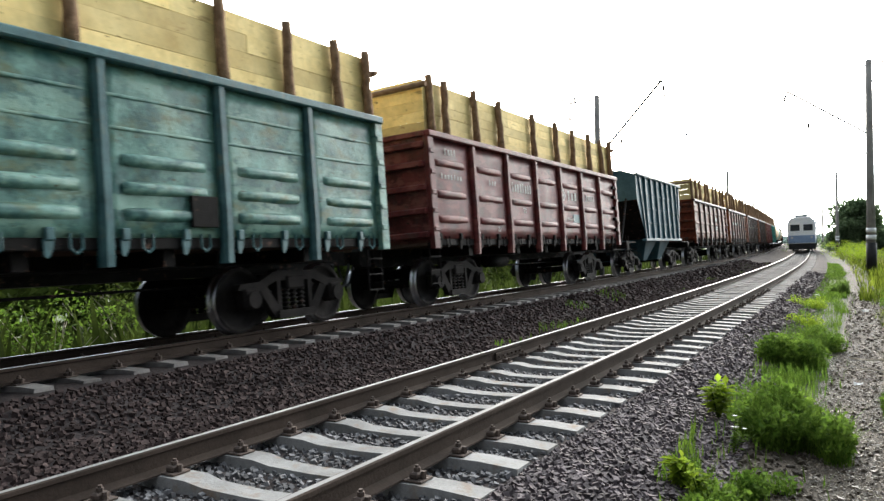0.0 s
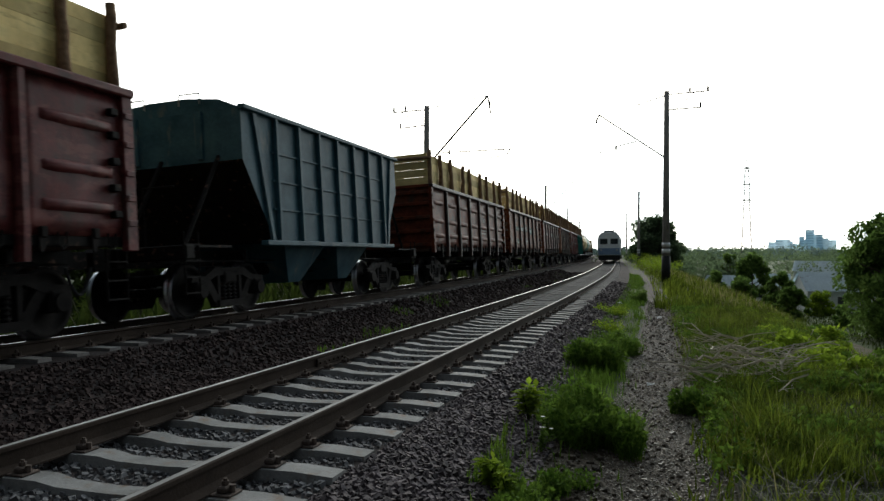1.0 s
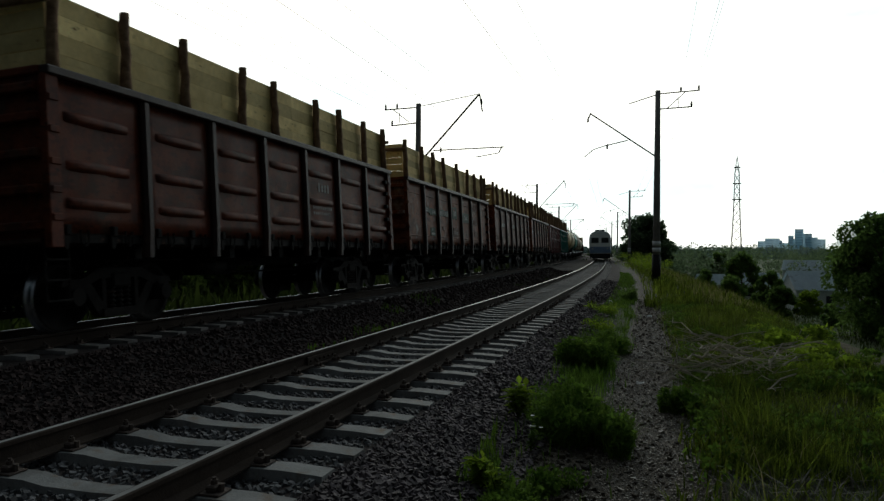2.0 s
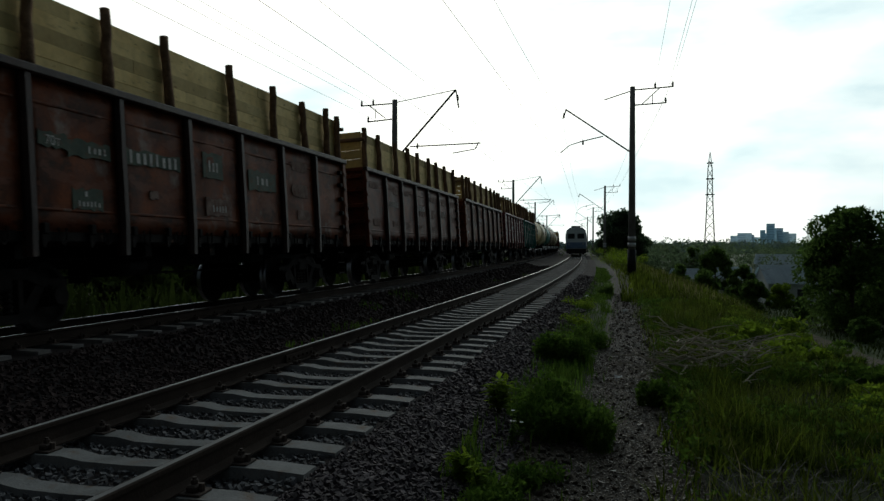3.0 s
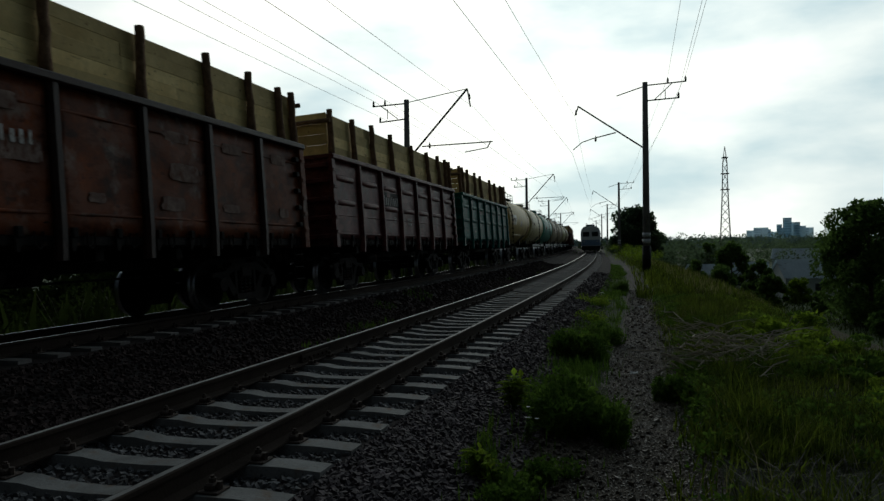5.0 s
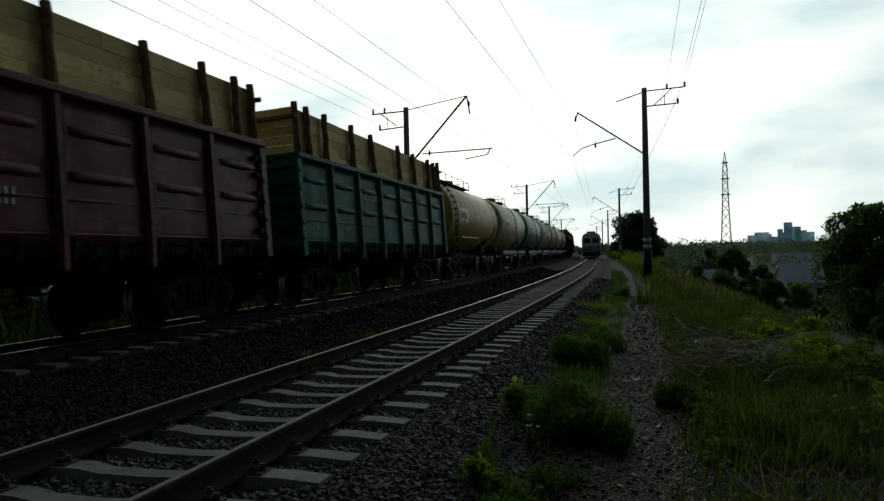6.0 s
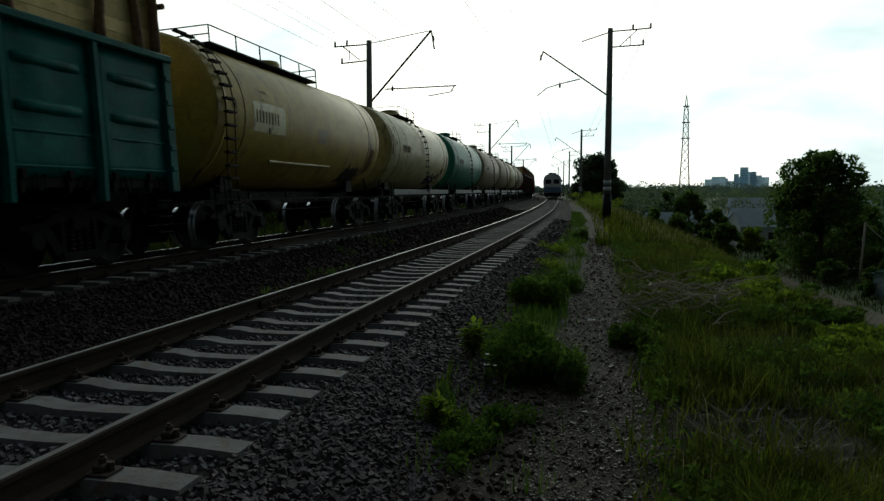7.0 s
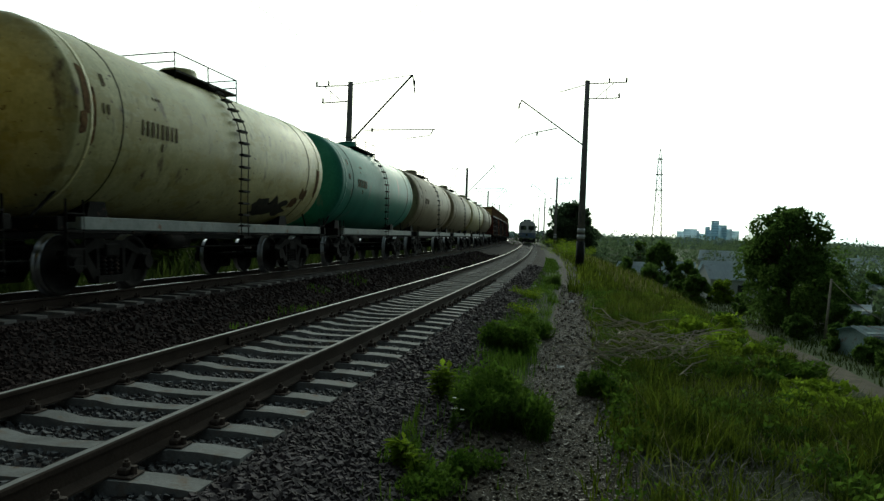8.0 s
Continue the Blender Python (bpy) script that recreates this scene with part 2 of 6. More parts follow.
M_TANK_C = mat("cream_tank_paint", (0.45, 0.4, 0.17), (0.66, 0.6, 0.3), 0.45, scale=1.3, fine=14, bump=0.1, stain=(0.16, 0.11, 0.055), amount=0.42, streak=2.5, smear=(0.42, 0.33, 0.1), chip=(0.12, 0.06, 0.025), gloss=0.4)
M_TANK_G = mat("green_tank_paint", (0.04, 0.23, 0.16), (0.08, 0.33, 0.24), 0.42, scale=0.8, fine=14, bump=0.1, stain=(0.20, 0.26, 0.2), amount=0.3, streak=3, gloss=0.2)
M_TANK_B = mat("beige_tank_paint", (0.3, 0.24, 0.14), (0.44, 0.36, 0.22), 0.5, scale=0.8, fine=14, bump=0.1, stain=(0.14, 0.10, 0.07), amount=0.4, streak=3)
M_RUSTSPOT = mat("rust_stain", (0.06, 0.03, 0.015), (0.24, 0.14, 0.06), 0.85, scale=7, fine=30, bump=0.3, gloss=0.1)
M_GRIME = mat("oily_grime", (0.015, 0.013, 0.01), (0.07, 0.06, 0.04), 0.6, scale=5, fine=24, bump=0.2, gloss=0.2)
M_SILL = mat("pale_grey_beam", (0.18, 0.203, 0.195), (0.285, 0.307, 0.292), 0.6, scale=2, fine=20, bump=0.2, stain=RUST, amount=0.3)
M_BLACK = mat("black_paint", (0.012, 0.012, 0.012), (0.03, 0.03, 0.03), 0.7, scale=3, fine=30, bump=0.2)
M_WHITE = mat("white_marking", (0.4, 0.38, 0.36), (0.74, 0.72, 0.69), 0.8, scale=6, fine=30, bump=0.1, stain=(0.25, 0.16, 0.13), amount=0.6)
M_DMARK = mat("dark_marking", (0.09, 0.065, 0.03), (0.17, 0.13, 0.07), 0.8, scale=6, fine=30, bump=0.1)
M_POLE = mat("pole_concrete", (0.19, 0.175, 0.165), (0.31, 0.29, 0.27), 0.9, scale=1.2, fine=25, bump=0.3, stain=(0.12, 0.10, 0.09), amount=0.3, streak=4)
M_IRON = mat("galvanised_iron", (0.06, 0.06, 0.062), (0.13, 0.13, 0.135), 0.6, 0.5, scale=4, fine=30, bump=0.1, gloss=0.5)
M_WIRE = mat("wire", (0.025, 0.025, 0.027), (0.05, 0.05, 0.052), 0.6, 0.4, bump=0)
M_INSUL = mat("insulator_glaze", (0.05, 0.03, 0.025), (0.09, 0.06, 0.05), 0.3, scale=8, bump=0, gloss=0.5)
M_GRASS = mat("grass", (0.016, 0.034, 0.004), (0.17, 0.21, 0.024), 0.8, scale=1.6, fine=8, bump=0, island=0.6, through_light=0.5, gloss=0.05)
# Scrub green darkened in its colour to stand for shade.
M_SCRUB = mat("shaded_scrub", (0.016, 0.028, 0.005), (0.06, 0.082, 0.018), 0.85, scale=0.8, fine=6, bump=0, through_light=0.45, gloss=0.05, island=0.4)
M_DRYGRASS = mat("dry_grass", (0.19, 0.17, 0.07), (0.32, 0.28, 0.14), 0.8, scale=0.9, fine=8, bump=0, island=0.4, through_light=0.5, gloss=0.05)
M_WEED = mat("weed_leaf", (0.04, 0.088, 0.011), (0.125, 0.195, 0.028), 0.7, scale=3, fine=12, bump=0, island=0.4, through_light=0.55, gloss=0.05)
M_BRIGHT = mat("bright_leaf", (0.12, 0.19, 0.012), (0.27, 0.36, 0.035), 0.7, scale=3, fine=12, bump=0, island=0.35, through_light=0.55, gloss=0.05)
M_LEAF = mat("tree_leaf", (0.055, 0.11, 0.022), (0.15, 0.225, 0.05), 0.8, scale=0.35, fine=3, bump=0, island=0.4, through_light=0.55, gloss=0.05)
# Greyer, paler copy of the tree leaf; distance haze is in its colour.
M_FARLEAF = mat("haze_pale_far_leaf", (0.08, 0.12, 0.06), (0.15, 0.20, 0.10), 0.85, scale=0.05, fine=0.5, bump=0, through_light=0.6, island=0.3)
M_DEAD = mat("dead_stalk", (0.035, 0.03, 0.02), (0.12, 0.105, 0.075), 0.7, scale=5, fine=20, bump=0, gloss=0.35, island=0.4)
M_TWIG = mat("dead_twig", (0.26, 0.22, 0.17), (0.5, 0.44, 0.35), 0.9, scale=6, fine=40, bump=0.4)
M_TRUNK = mat("trunk_bark", (0.07, 0.055, 0.04), (0.14, 0.11, 0.085), 0.95, scale=4, fine=20, bump=0.6)
M_PETAL = mat("white_petal", (0.6, 0.58, 0.5), (0.75, 0.72, 0.65), 0.8, bump=0)
M_LITTER = mat("white_litter", (0.65, 0.65, 0.65), (0.8, 0.8, 0.8), 0.7, scale=9, bump=0.1)
M_SLATE = mat("grey_sheet_roof", (0.5, 0.58, 0.63), (0.62, 0.7, 0.74), 0.5, scale=0.5, fine=6, bump=0.2, stain=(0.16, 0.14, 0.13), amount=0.3)
M_PLASTER = mat("grey_plaster", (0.55, 0.56, 0.56), (0.7, 0.71, 0.7), 0.9, scale=0.5, fine=6, bump=0.3, stain=(0.2, 0.18, 0.16), amount=0.3)
M_BLUEWALL = mat("pale_blue_wall", (0.6, 0.75, 0.8), (0.7, 0.84, 0.87), 0.8, scale=0.5, fine=6, bump=0.2)
M_WHITEWASH = mat("whitewashed_wall", (0.66, 0.68, 0.7), (0.8, 0.81, 0.82), 0.9, scale=0.6, fine=8, bump=0.2)
M_SHED = mat("green_sheet_metal", (0.2, 0.29, 0.3), (0.34, 0.43, 0.44), 0.6, scale=0.6, fine=8, bump=0.2, stain=RUST, amount=0.4)
# Haze put into the colour: very pale blue, translucent walls and window bands.
M_TOWER = mat("haze_pale_tower_panel", (0.74, 0.86, 0.93), (0.8, 0.9, 0.95), 0.9, scale=0.02, fine=0.2, bump=0, through_light=0.8)
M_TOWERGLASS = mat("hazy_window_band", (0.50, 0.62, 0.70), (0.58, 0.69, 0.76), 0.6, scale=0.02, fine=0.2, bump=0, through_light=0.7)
M_GLASS = mat("dark_window", (0.02, 0.025, 0.03), (0.04, 0.045, 0.055), 0.12, bump=0, wear=0.1, gloss=0.5)
M_PYLON = mat("pylon_steel", (0.22, 0.22, 0.22), (0.34, 0.34, 0.34), 0.6, 0.4, bump=0)
# Coach grey and blue, lightened beyond their own tone to stand for haze.
M_TRAIN_G = mat("hazed_pale_grey_train_paint", (0.78, 0.8, 0.82), (0.87, 0.88, 0.89), 0.4, scale=0.6, fine=8, bump=0.05, gloss=0.35)
M_TRAIN_B = mat("hazed_blue_train_paint", (0.19, 0.27, 0.42), (0.26, 0.35, 0.5), 0.4, scale=0.6, fine=8, bump=0.05)
M_TRAIN_R = mat("train_roof", (0.16, 0.17, 0.18), (0.26, 0.27, 0.28), 0.7, scale=0.8, fine=9, bump=0.1)
M_LAMPGLASS = mat("lamp_glass", (0.5, 0.5, 0.48), (0.6, 0.6, 0.58), 0.15, bump=0, gloss=0.5)


# ---- mesh helpers ----
def box(bm, x0, x1, y0, y1, z0, z1, bevel=0.0):
    vs = [bm.verts.new((x, y, z)) for x in (x0, x1) for y in (y0, y1) for z in (z0, z1)]
    fs = [bm.faces.new([vs[i] for i in q]) for q in ((0, 1, 3, 2), (4, 6, 7, 5), (0, 4, 5, 1), (2, 3, 7, 6), (0, 2, 6, 4), (1, 5, 7, 3))]
    if bevel:
        bmesh.ops.bevel(bm, geom=list({e for f in fs for e in f.edges}), offset=bevel, segments=1, affect="EDGES")
    return vs


def rod(bm, a, b, r, r2=None, seg=8, caps=True):
    a, b = Vector(a), Vector(b)
    q = (b - a).to_track_quat("Z", "Y")
    r2 = r if r2 is None else r2
    rings = [[bm.verts.new(p + q @ Vector((rr * math.cos(i * math.tau / seg), rr * math.sin(i * math.tau / seg), 0))) for i in range(seg)] for p, rr in ((a, r), (b, r2))]
    for i in range(seg):
        f = bm.faces.new((rings[0][i], rings[0][(i + 1) % seg], rings[1][(i + 1) % seg], rings[1][i]))
        f.smooth = seg > 6
    if caps:
        bm.faces.new(rings[0][::-1])
        bm.faces.new(rings[1])


def tube(bm, pts, radii, seg=8):
    """One skin through the points, with a radius at each."""
    rings = []
    q = (Vector(pts[-1]) - Vector(pts[0])).to_track_quat("Z", "Y")
    for k, p in enumerate(pts):
        rings.append([bm.verts.new(Vector(p) + q @ Vector((radii[k] * math.cos(i * math.tau / seg), radii[k] * math.sin(i * math.tau / seg), 0))) for i in range(seg)])
    for a, b in zip(rings, rings[1:]):
        for i in range(seg):
            bm.faces.new((a[i], a[(i + 1) % seg], b[(i + 1) % seg], b[i])).smooth = True
    bm.faces.new(rings[0][::-1])
    bm.faces.new(rings[-1])


def lathe(bm, profile, axis="x", seg=24, centre=(0, 0, 0)):
    """Turns (along, radius) pairs round the axis."""
    rings = []
    for s, r in profile:
        ring = []
        for i in range(seg):
            c, d = r * math.cos(i * math.tau / seg), r * math.sin(i * math.tau / seg)
            v = {"x": (s, c, d), "y": (c, s, d), "z": (c, d, s)}[axis]
            ring.append(bm.verts.new(Vector(v) + Vector(centre)))
        rings.append(ring)
    for p, q in zip(rings, rings[1:]):
        for i in range(seg):
            f = bm.faces.new((p[i], p[(i + 1) % seg], q[(i + 1) % seg], q[i]))
            f.smooth = True
    return rings


def prism(bm, outline, x0, x1):
    """An outline of (y, z) pairs, from x0 to x1."""
    a, b = [[bm.verts.new((x, y, z)) for y, z in outline] for x in (x0, x1)]
    n = len(outline)
    for i in range(n):
        bm.faces.new((a[i], a[(i + 1) % n], b[(i + 1) % n], b[i]))
    bm.faces.new(a[::-1])
    bm.faces.new(b)


def mesh_of(bm, name, *mats):
    bmesh.ops.recalc_face_normals(bm, faces=bm.faces)
    me = bpy.data.meshes.new(name)
    bm.to_mesh(me)
    bm.free()
    for m in mats:
        me.materials.append(m)
    return me


def np_mesh(name, verts, faces, *mats):
    me = bpy.data.meshes.new(name)
    me.from_pydata(np.asarray(verts).reshape(-1, 3).tolist(), [], np.asarray(faces).tolist())
    for m in mats:
        me.materials.append(m)
    return me


def put(name, me, parent=None, m=None, label=""):
    ob = new(name, me)
    ob.parent = parent
    if m is not None:
        ob.matrix_basis = m
    return tagged(ob, label) if label else ob


def part(name, bm, material, parent, label="", m=None):
    return put(name, mesh_of(bm, name, material), parent, m, label)


MESHES = {}


def shared(key, material, build):
    """One mesh for all alike pieces of one material."""
    k = (key, material.name)
    if k not in MESHES:
        bm = bmesh.new()
        build(bm)
        MESHES[k] = mesh_of(bm, key, material)
    return MESHES[k]


TURN = pose(0, 0, 0, 0, 0, 180)


# ---- plan: the line bends gently to the left; u is measured across it from the camera's foot ----
NEAR_U, FAR_U, FAR_Z = -3.534, -8.691, 0.097
NEAR_CANT, FAR_CANT = 1.08, 3.64


def shift(y):
    if y <= 60:
        return -0.0005 * y * y
    y = min(y, 420)
    return -1.8 - 0.06 * (y - 60) - 0.00015 * (y - 60) ** 2


def heading(y):
    return math.degrees(math.atan2(shift(y - 1) - shift(y + 1), 2))


def on_track(y, near, lat=0.0, z=0.0):
    """The pose of a thing on the near or the far track, at that place along the line."""
    u, z0, c = (NEAR_U, 0.0, NEAR_CANT) if near else (FAR_U, FAR_Z, FAR_CANT)
    return pose(u + shift(y), y, z0, 0, -c, heading(y)) @ Matrix.Translation((lat, 0, z))


PROFILE = [(-3000, -3.0), (-60, -3.0), (-22, -2.6), (-15.5, -1.7), (-12.6, -0.75), (-11.0, -0.34), (-10.2, -0.25), (-8.7, -0.15), (-7.4, -0.055), (-6.95, -0.07),
           (-6.1, -0.33), (-5.5, -0.34), (-5.0, -0.28), (-4.75, -0.26), (-4.3, -0.275), (-2.8, -0.265), (-2.4, -0.225), (-2.0, -0.21), (-1.7, -0.24), (-1.15, -0.42), (-0.6, -0.44), (0.2, -0.44),
           (1.0, -0.40), (2.4, -0.44), (3.2, -0.62), (4.4, -1.3), (8, -3.6), (12, -5.9), (14, -6.4), (18, -6.5), (3000, -6.5)]
PU, PZ = [a for a, b in PROFILE], [b for a, b in PROFILE]


def height(u, y):
    z = float(np.interp(u, PU, PZ))
    rough = 0.015 if -12 < u < -1.3 else (0.035 if u < 3 else 0.16)
    return z + rough * noise.noise(Vector((u * 1.3, y * 1.3, 3))) + (0.03 * noise.noise(Vector((u * 0.3, y * 0.2, 9))) if u > -1.3 else 0)


# ---- ground ----
def build_ground():
    us = [-3000, -1500, -600, -250, -120, -60, -40, -30, -22, -18, -15.5, -14, -12.6] + [-12 + 0.25 * i for i in range(76)] + [7.5, 8.5, 10, 12, 13, 14, 16, 18, 22, 28, 36, 48, 65, 90, 130, 200, 350, 700, 1500, 3000]
    ys = [-1500, -400, -150, -60, -30, -15, -8] + [-5 + 0.3 * i for i in range(110)] + [28.5 + 1.0 * i for i in range(60)] + [90 + 5 * i for i in range(30)] + [250, 280, 320, 380, 450, 600, 900, 1500, 3000]
    bm = bmesh.new()
    grid = [[bm.verts.new((u + (shift(max(y, -60)) if abs(u) < 300 else 0), y, height(u, y))) for u in us] for y in ys]
    for j in range(len(ys) - 1):
        for i in range(len(us) - 1):
            f = bm.faces.new((grid[j][i], grid[j][i + 1], grid[j + 1][i + 1], grid[j + 1][i]))
            u, y = (us[i] + us[i + 1]) / 2, (ys[j] + ys[j + 1]) / 2
            w = 0.35 * noise.noise(Vector((u * 0.9, y * 0.5, 1)))
            f.smooth = True
            if -12.2 + w < u < -1.2 + w:
                f.material_index = 0
            elif (-1.2 + w if y < 7 else -0.5 + 0.5 * w) <= u < 0.4 + 0.5 * w and y < 60:
                f.material_index = 1
            elif -16 < u < 16:
                f.material_index = 2
            else:
                f.material_index = 3
    me = mesh_of(bm, "ground", M_BALLAST, M_PATH, M_SOIL, M_FIELD)
    tagged(put("ground", me), "railway embankment with dark ballast, trodden path and grassy slope", "ground", kind="structure")


build_ground()


def scatter_stones(name, label, patches, seed, material, category="gravel"):
    """Broken stones strewn over stretches of the plan: (u0, u1, y0, y1, spacing, size)."""
    rng = np.random.default_rng(seed)
    cube = np.array([(x, y, z) for x in (-1, 1) for y in (-1, 1) for z in (-1, 1)], float)
    quads = np.array(((0, 1, 3, 2), (4, 6, 7, 5), (0, 4, 5, 1), (2, 3, 7, 6), (0, 2, 6, 4), (1, 5, 7, 3)))
    verts, faces, n = [], [], 0
    for u0, u1, y0, y1, step, size in patches:
        nu, ny = int((u1 - u0) / step), int((y1 - y0) / step)
        for i in range(nu):
            for j in range(ny):
                u, y = u0 + (i + rng.random()) * step, y0 + (j + rng.random()) * step
                s = size * rng.uniform(0.5, 1.15)
                p = cube * (rng.uniform(0.65, 1, 3) * s * 0.46) * (1 + rng.uniform(-0.3, 0.3, (8, 1)))
                p += rng.uniform(-0.1, 0.1, (8, 3)) * s
                a, b = rng.uniform(0, math.tau), rng.uniform(-0.8, 0.8)
                ca, sa, cb, sb = math.cos(a), math.sin(a), math.cos(b), math.sin(b)
                p = p @ np.array(((ca, sa, 0), (-sa, ca, 0), (0, 0, 1))) @ np.array(((cb, 0, sb), (0, 1, 0), (-sb, 0, cb)))
                verts.append(p + (u + shift(y), y, height(u, y) + s * 0.12))
                faces.append(quads + n)
                n += 8
    me = np_mesh(name, np.concatenate(verts), np.concatenate(faces), material)
    tagged(put(name, me), label, category, kind="stuff")


scatter_stones("ballast_stones", "coarse brown-grey crushed stone ballast beside the rails",
               [(-2.1, -0.95, -8, 3, 0.11, 0.07), (-2.1, -0.95, 3.0, 7.5, 0.034, 0.05), (-2.1, -1.0, 7.5, 13, 0.048, 0.06), (-2.1, -1.1, 13, 22, 0.08, 0.08), (-2.2, -1.2, 22, 40, 0.14, 0.11)], 3, M_STONE)
scatter_stones("shoulder_stones", "dark brown ballast between the two tracks",
               [(-7.1, -5.0, -8, 1, 0.14, 0.08), (-7.1, -5.0, 1.0, 9, 0.06, 0.058), (-7.1, -5.0, 9, 18, 0.085, 0.075), (-7.1, -5.0, 18, 34, 0.14, 0.11), (-7.1, -5.0, 34, 60, 0.25, 0.16)], 13, M_BROWN_STONE)
scatter_stones("track_stones", "grey crushed stone lying between the rails",
               [(-4.9, -2.1, -8, 2, 0.13, 0.06), (-4.9, -2.1, 2.0, 9, 0.055, 0.046), (-4.9, -2.1, 9, 18, 0.09, 0.055)], 4, M_GREY_STONE)
scatter_stones("path_clods", "dark clods and stones along the trodden path", [(-1.25, -0.45, 3.0, 7.2, 0.085, 0.05), (-0.5, 0.4, 3.0, 12, 0.13, 0.04), (-0.45, 0.4, 12, 28, 0.2, 0.06)], 15, M_PATH)
scatter_stones("path_pebbles", "small grey pebbles on the trodden path", [(-0.6, 0.5, 3.0, 13, 0.036, 0.021), (-1.05, -0.6, 3.0, 7.2, 0.07, 0.02), (-0.45, 0.5, 13, 28, 0.09, 0.034), (-0.5, 0.4, 3.2, 22, 0.4, 0.045)], 5, M_PEBBLE)


# ---- rails and sleepers ----
RAIL_OUT = [(-0.036, -0.008), (-0.028, -0.001), (-0.022, 0.0), (0.022, 0.0), (0.028, -0.001), (0.036, -0.008), (0.036, -0.034), (0.010, -0.046), (0.010, -0.14), (0.075, -0.168), (0.075, -0.18),
            (-0.075, -0.18), (-0.075, -0.168), (-0.010, -0.14), (-0.010, -0.046), (-0.036, -0.034)]


def build_rail(near, lat, parent, label):
    ys = [-40 + 2 * i for i in range(95)] + [150 + 5 * i for i in range(51)]
    bm = bmesh.new()
    rings = [[bm.verts.new(on_track(y, near, lat) @ Vector((x, 0, z))) for x, z in RAIL_OUT] for y in ys]
    n = len(RAIL_OUT)
    for a, b in zip(rings, rings[1:]):
        for i in range(n):
            f = bm.faces.new((a[i], a[(i + 1) % n], b[(i + 1) % n], b[i]))
            f.material_index = 1 if i == 2 else 0
    # Tops of the left near rail and the far rails are brightened for gleam.
    put("rail", mesh_of(bm, "rail", M_RAIL, M_RAILTOP if near and lat > 0 else (M_GLEAMTOP if near else M_TREAD)), parent, label=label)


def sleeper_shape(bm):
    rows = [(-1.35, -0.205, 0.10), (-1.05, -0.185, 0.10), (-0.55, -0.185, 0.10), (-0.38, -0.215, 0.09), (0, -0.225, 0.085), (0.38, -0.215, 0.09), (0.55, -0.185, 0.10), (1.05, -0.185, 0.10), (1.35, -0.205, 0.10)]
    rings = [[bm.verts.new(p) for p in ((x, -w - 0.04, -0.40), (x, -w, z), (x, w, z), (x, w + 0.04, -0.40))] for x, z, w in rows]
    for a, b in zip(rings, rings[1:]):
        for i in range(4):
            bm.faces.new((a[i], a[(i + 1) % 4], b[(i + 1) % 4], b[i]))
    bm.faces.new(rings[0])
    bm.faces.new(rings[-1][::-1])


def fastening_shape(bm):
    box(bm, -0.19, 0.19, -0.075, 0.075, -0.183, -0.168, 0.004)
    for s in (-1, 1):
        box(bm, s * 0.115 - 0.035, s * 0.115 + 0.035, -0.05, 0.05, -0.17, -0.128, 0.01)
        rod(bm, (s * 0.115, 0, -0.13), (s * 0.115, 0, -0.085), 0.014, seg=6)
        rod(bm, (s * 0.115, 0, -0.125), (s * 0.115, 0, -0.1), 0.024, seg=6)
        rod(bm, (s * 0.165, 0, -0.17), (s * 0.165, 0, -0.12), 0.02, seg=6)


def build_track(name, near, label, y0, count, detailed):
    track = tagged(new(name), label, "railway track", kind="structure")
    for lat in (-0.797, 0.797):
        build_rail(near, lat, track, "steel rail with a polished running surface" if near else "steel rail under the freight train")
    me, fm = shared("sleeper", M_CONCRETE if near else M_DIRTY, sleeper_shape), shared("rail_fastening", M_FASTEN, fastening_shape)
    rng = random.Random(7 if near else 8)
    side = 0.07 if near else 0.0      # the near track's sleepers reach out a little further on the path's side
    for i in range(count):
        y = y0 + 0.584 * i
        s = put("sleeper", me, track, on_track(y, near, side + rng.uniform(-0.03, 0.03), rng.uniform(-0.008, 0.008)) @ pose(0, 0, 0, 0, 0, rng.uniform(-0.8, 0.8)))
        if not near and 8.1 < y < 8.7:
            s.data = shared("pale_sleeper", M_CONCRETE, sleeper_shape)
        if y < detailed and y > 0:
            for lat in (-0.797, 0.797):
                put("rail_fastening", fm, s, Matrix.Translation((lat - side, 0, 0.0)))
    bm = bmesh.new()
    for i in range(260):
        y = y0 + 0.584 * (count + i)
        m = on_track(y, near)
        vs = [bm.verts.new(m @ Vector(p)) for p in ((-1.35, -0.1, -0.2), (1.35, -0.1, -0.2), (1.35, 0.1, -0.2), (-1.35, 0.1, -0.2), (-1.35, -0.14, -0.4), (1.35, -0.14, -0.4), (1.35, 0.14, -0.4), (-1.35, 0.14, -0.4))]
        for q in ((0, 1, 2, 3), (0, 4, 5, 1), (1, 5, 6, 2), (2, 6, 7, 3), (3, 7, 4, 0)):
            bm.faces.new([vs[k] for k in q])
    tagged(part("far_sleepers", bm, M_CONCRETE if near else M_DIRTY, track), kind="stuff")


build_track("track_near", True, "single curved railway track on pale concrete sleepers", -14.22, 190, 24)
build_track("track_far", False, "parallel railway track carrying the freight train", -14.5, 190, 16)
# bolted joint bars on the near track's left rail
_bm = bmesh.new()
for _s in (-1, 1):
    box(_bm, _s * 0.03 - 0.012, _s * 0.03 + 0.012, -0.4, 0.4, -0.15, -0.05, 0.006)
    for _k in range(6):
        rod(_bm, (_s * 0.03, -0.33 + 0.132 * _k, -0.1), (_s * 0.065, -0.33 + 0.132 * _k, -0.1), 0.016, seg=6)
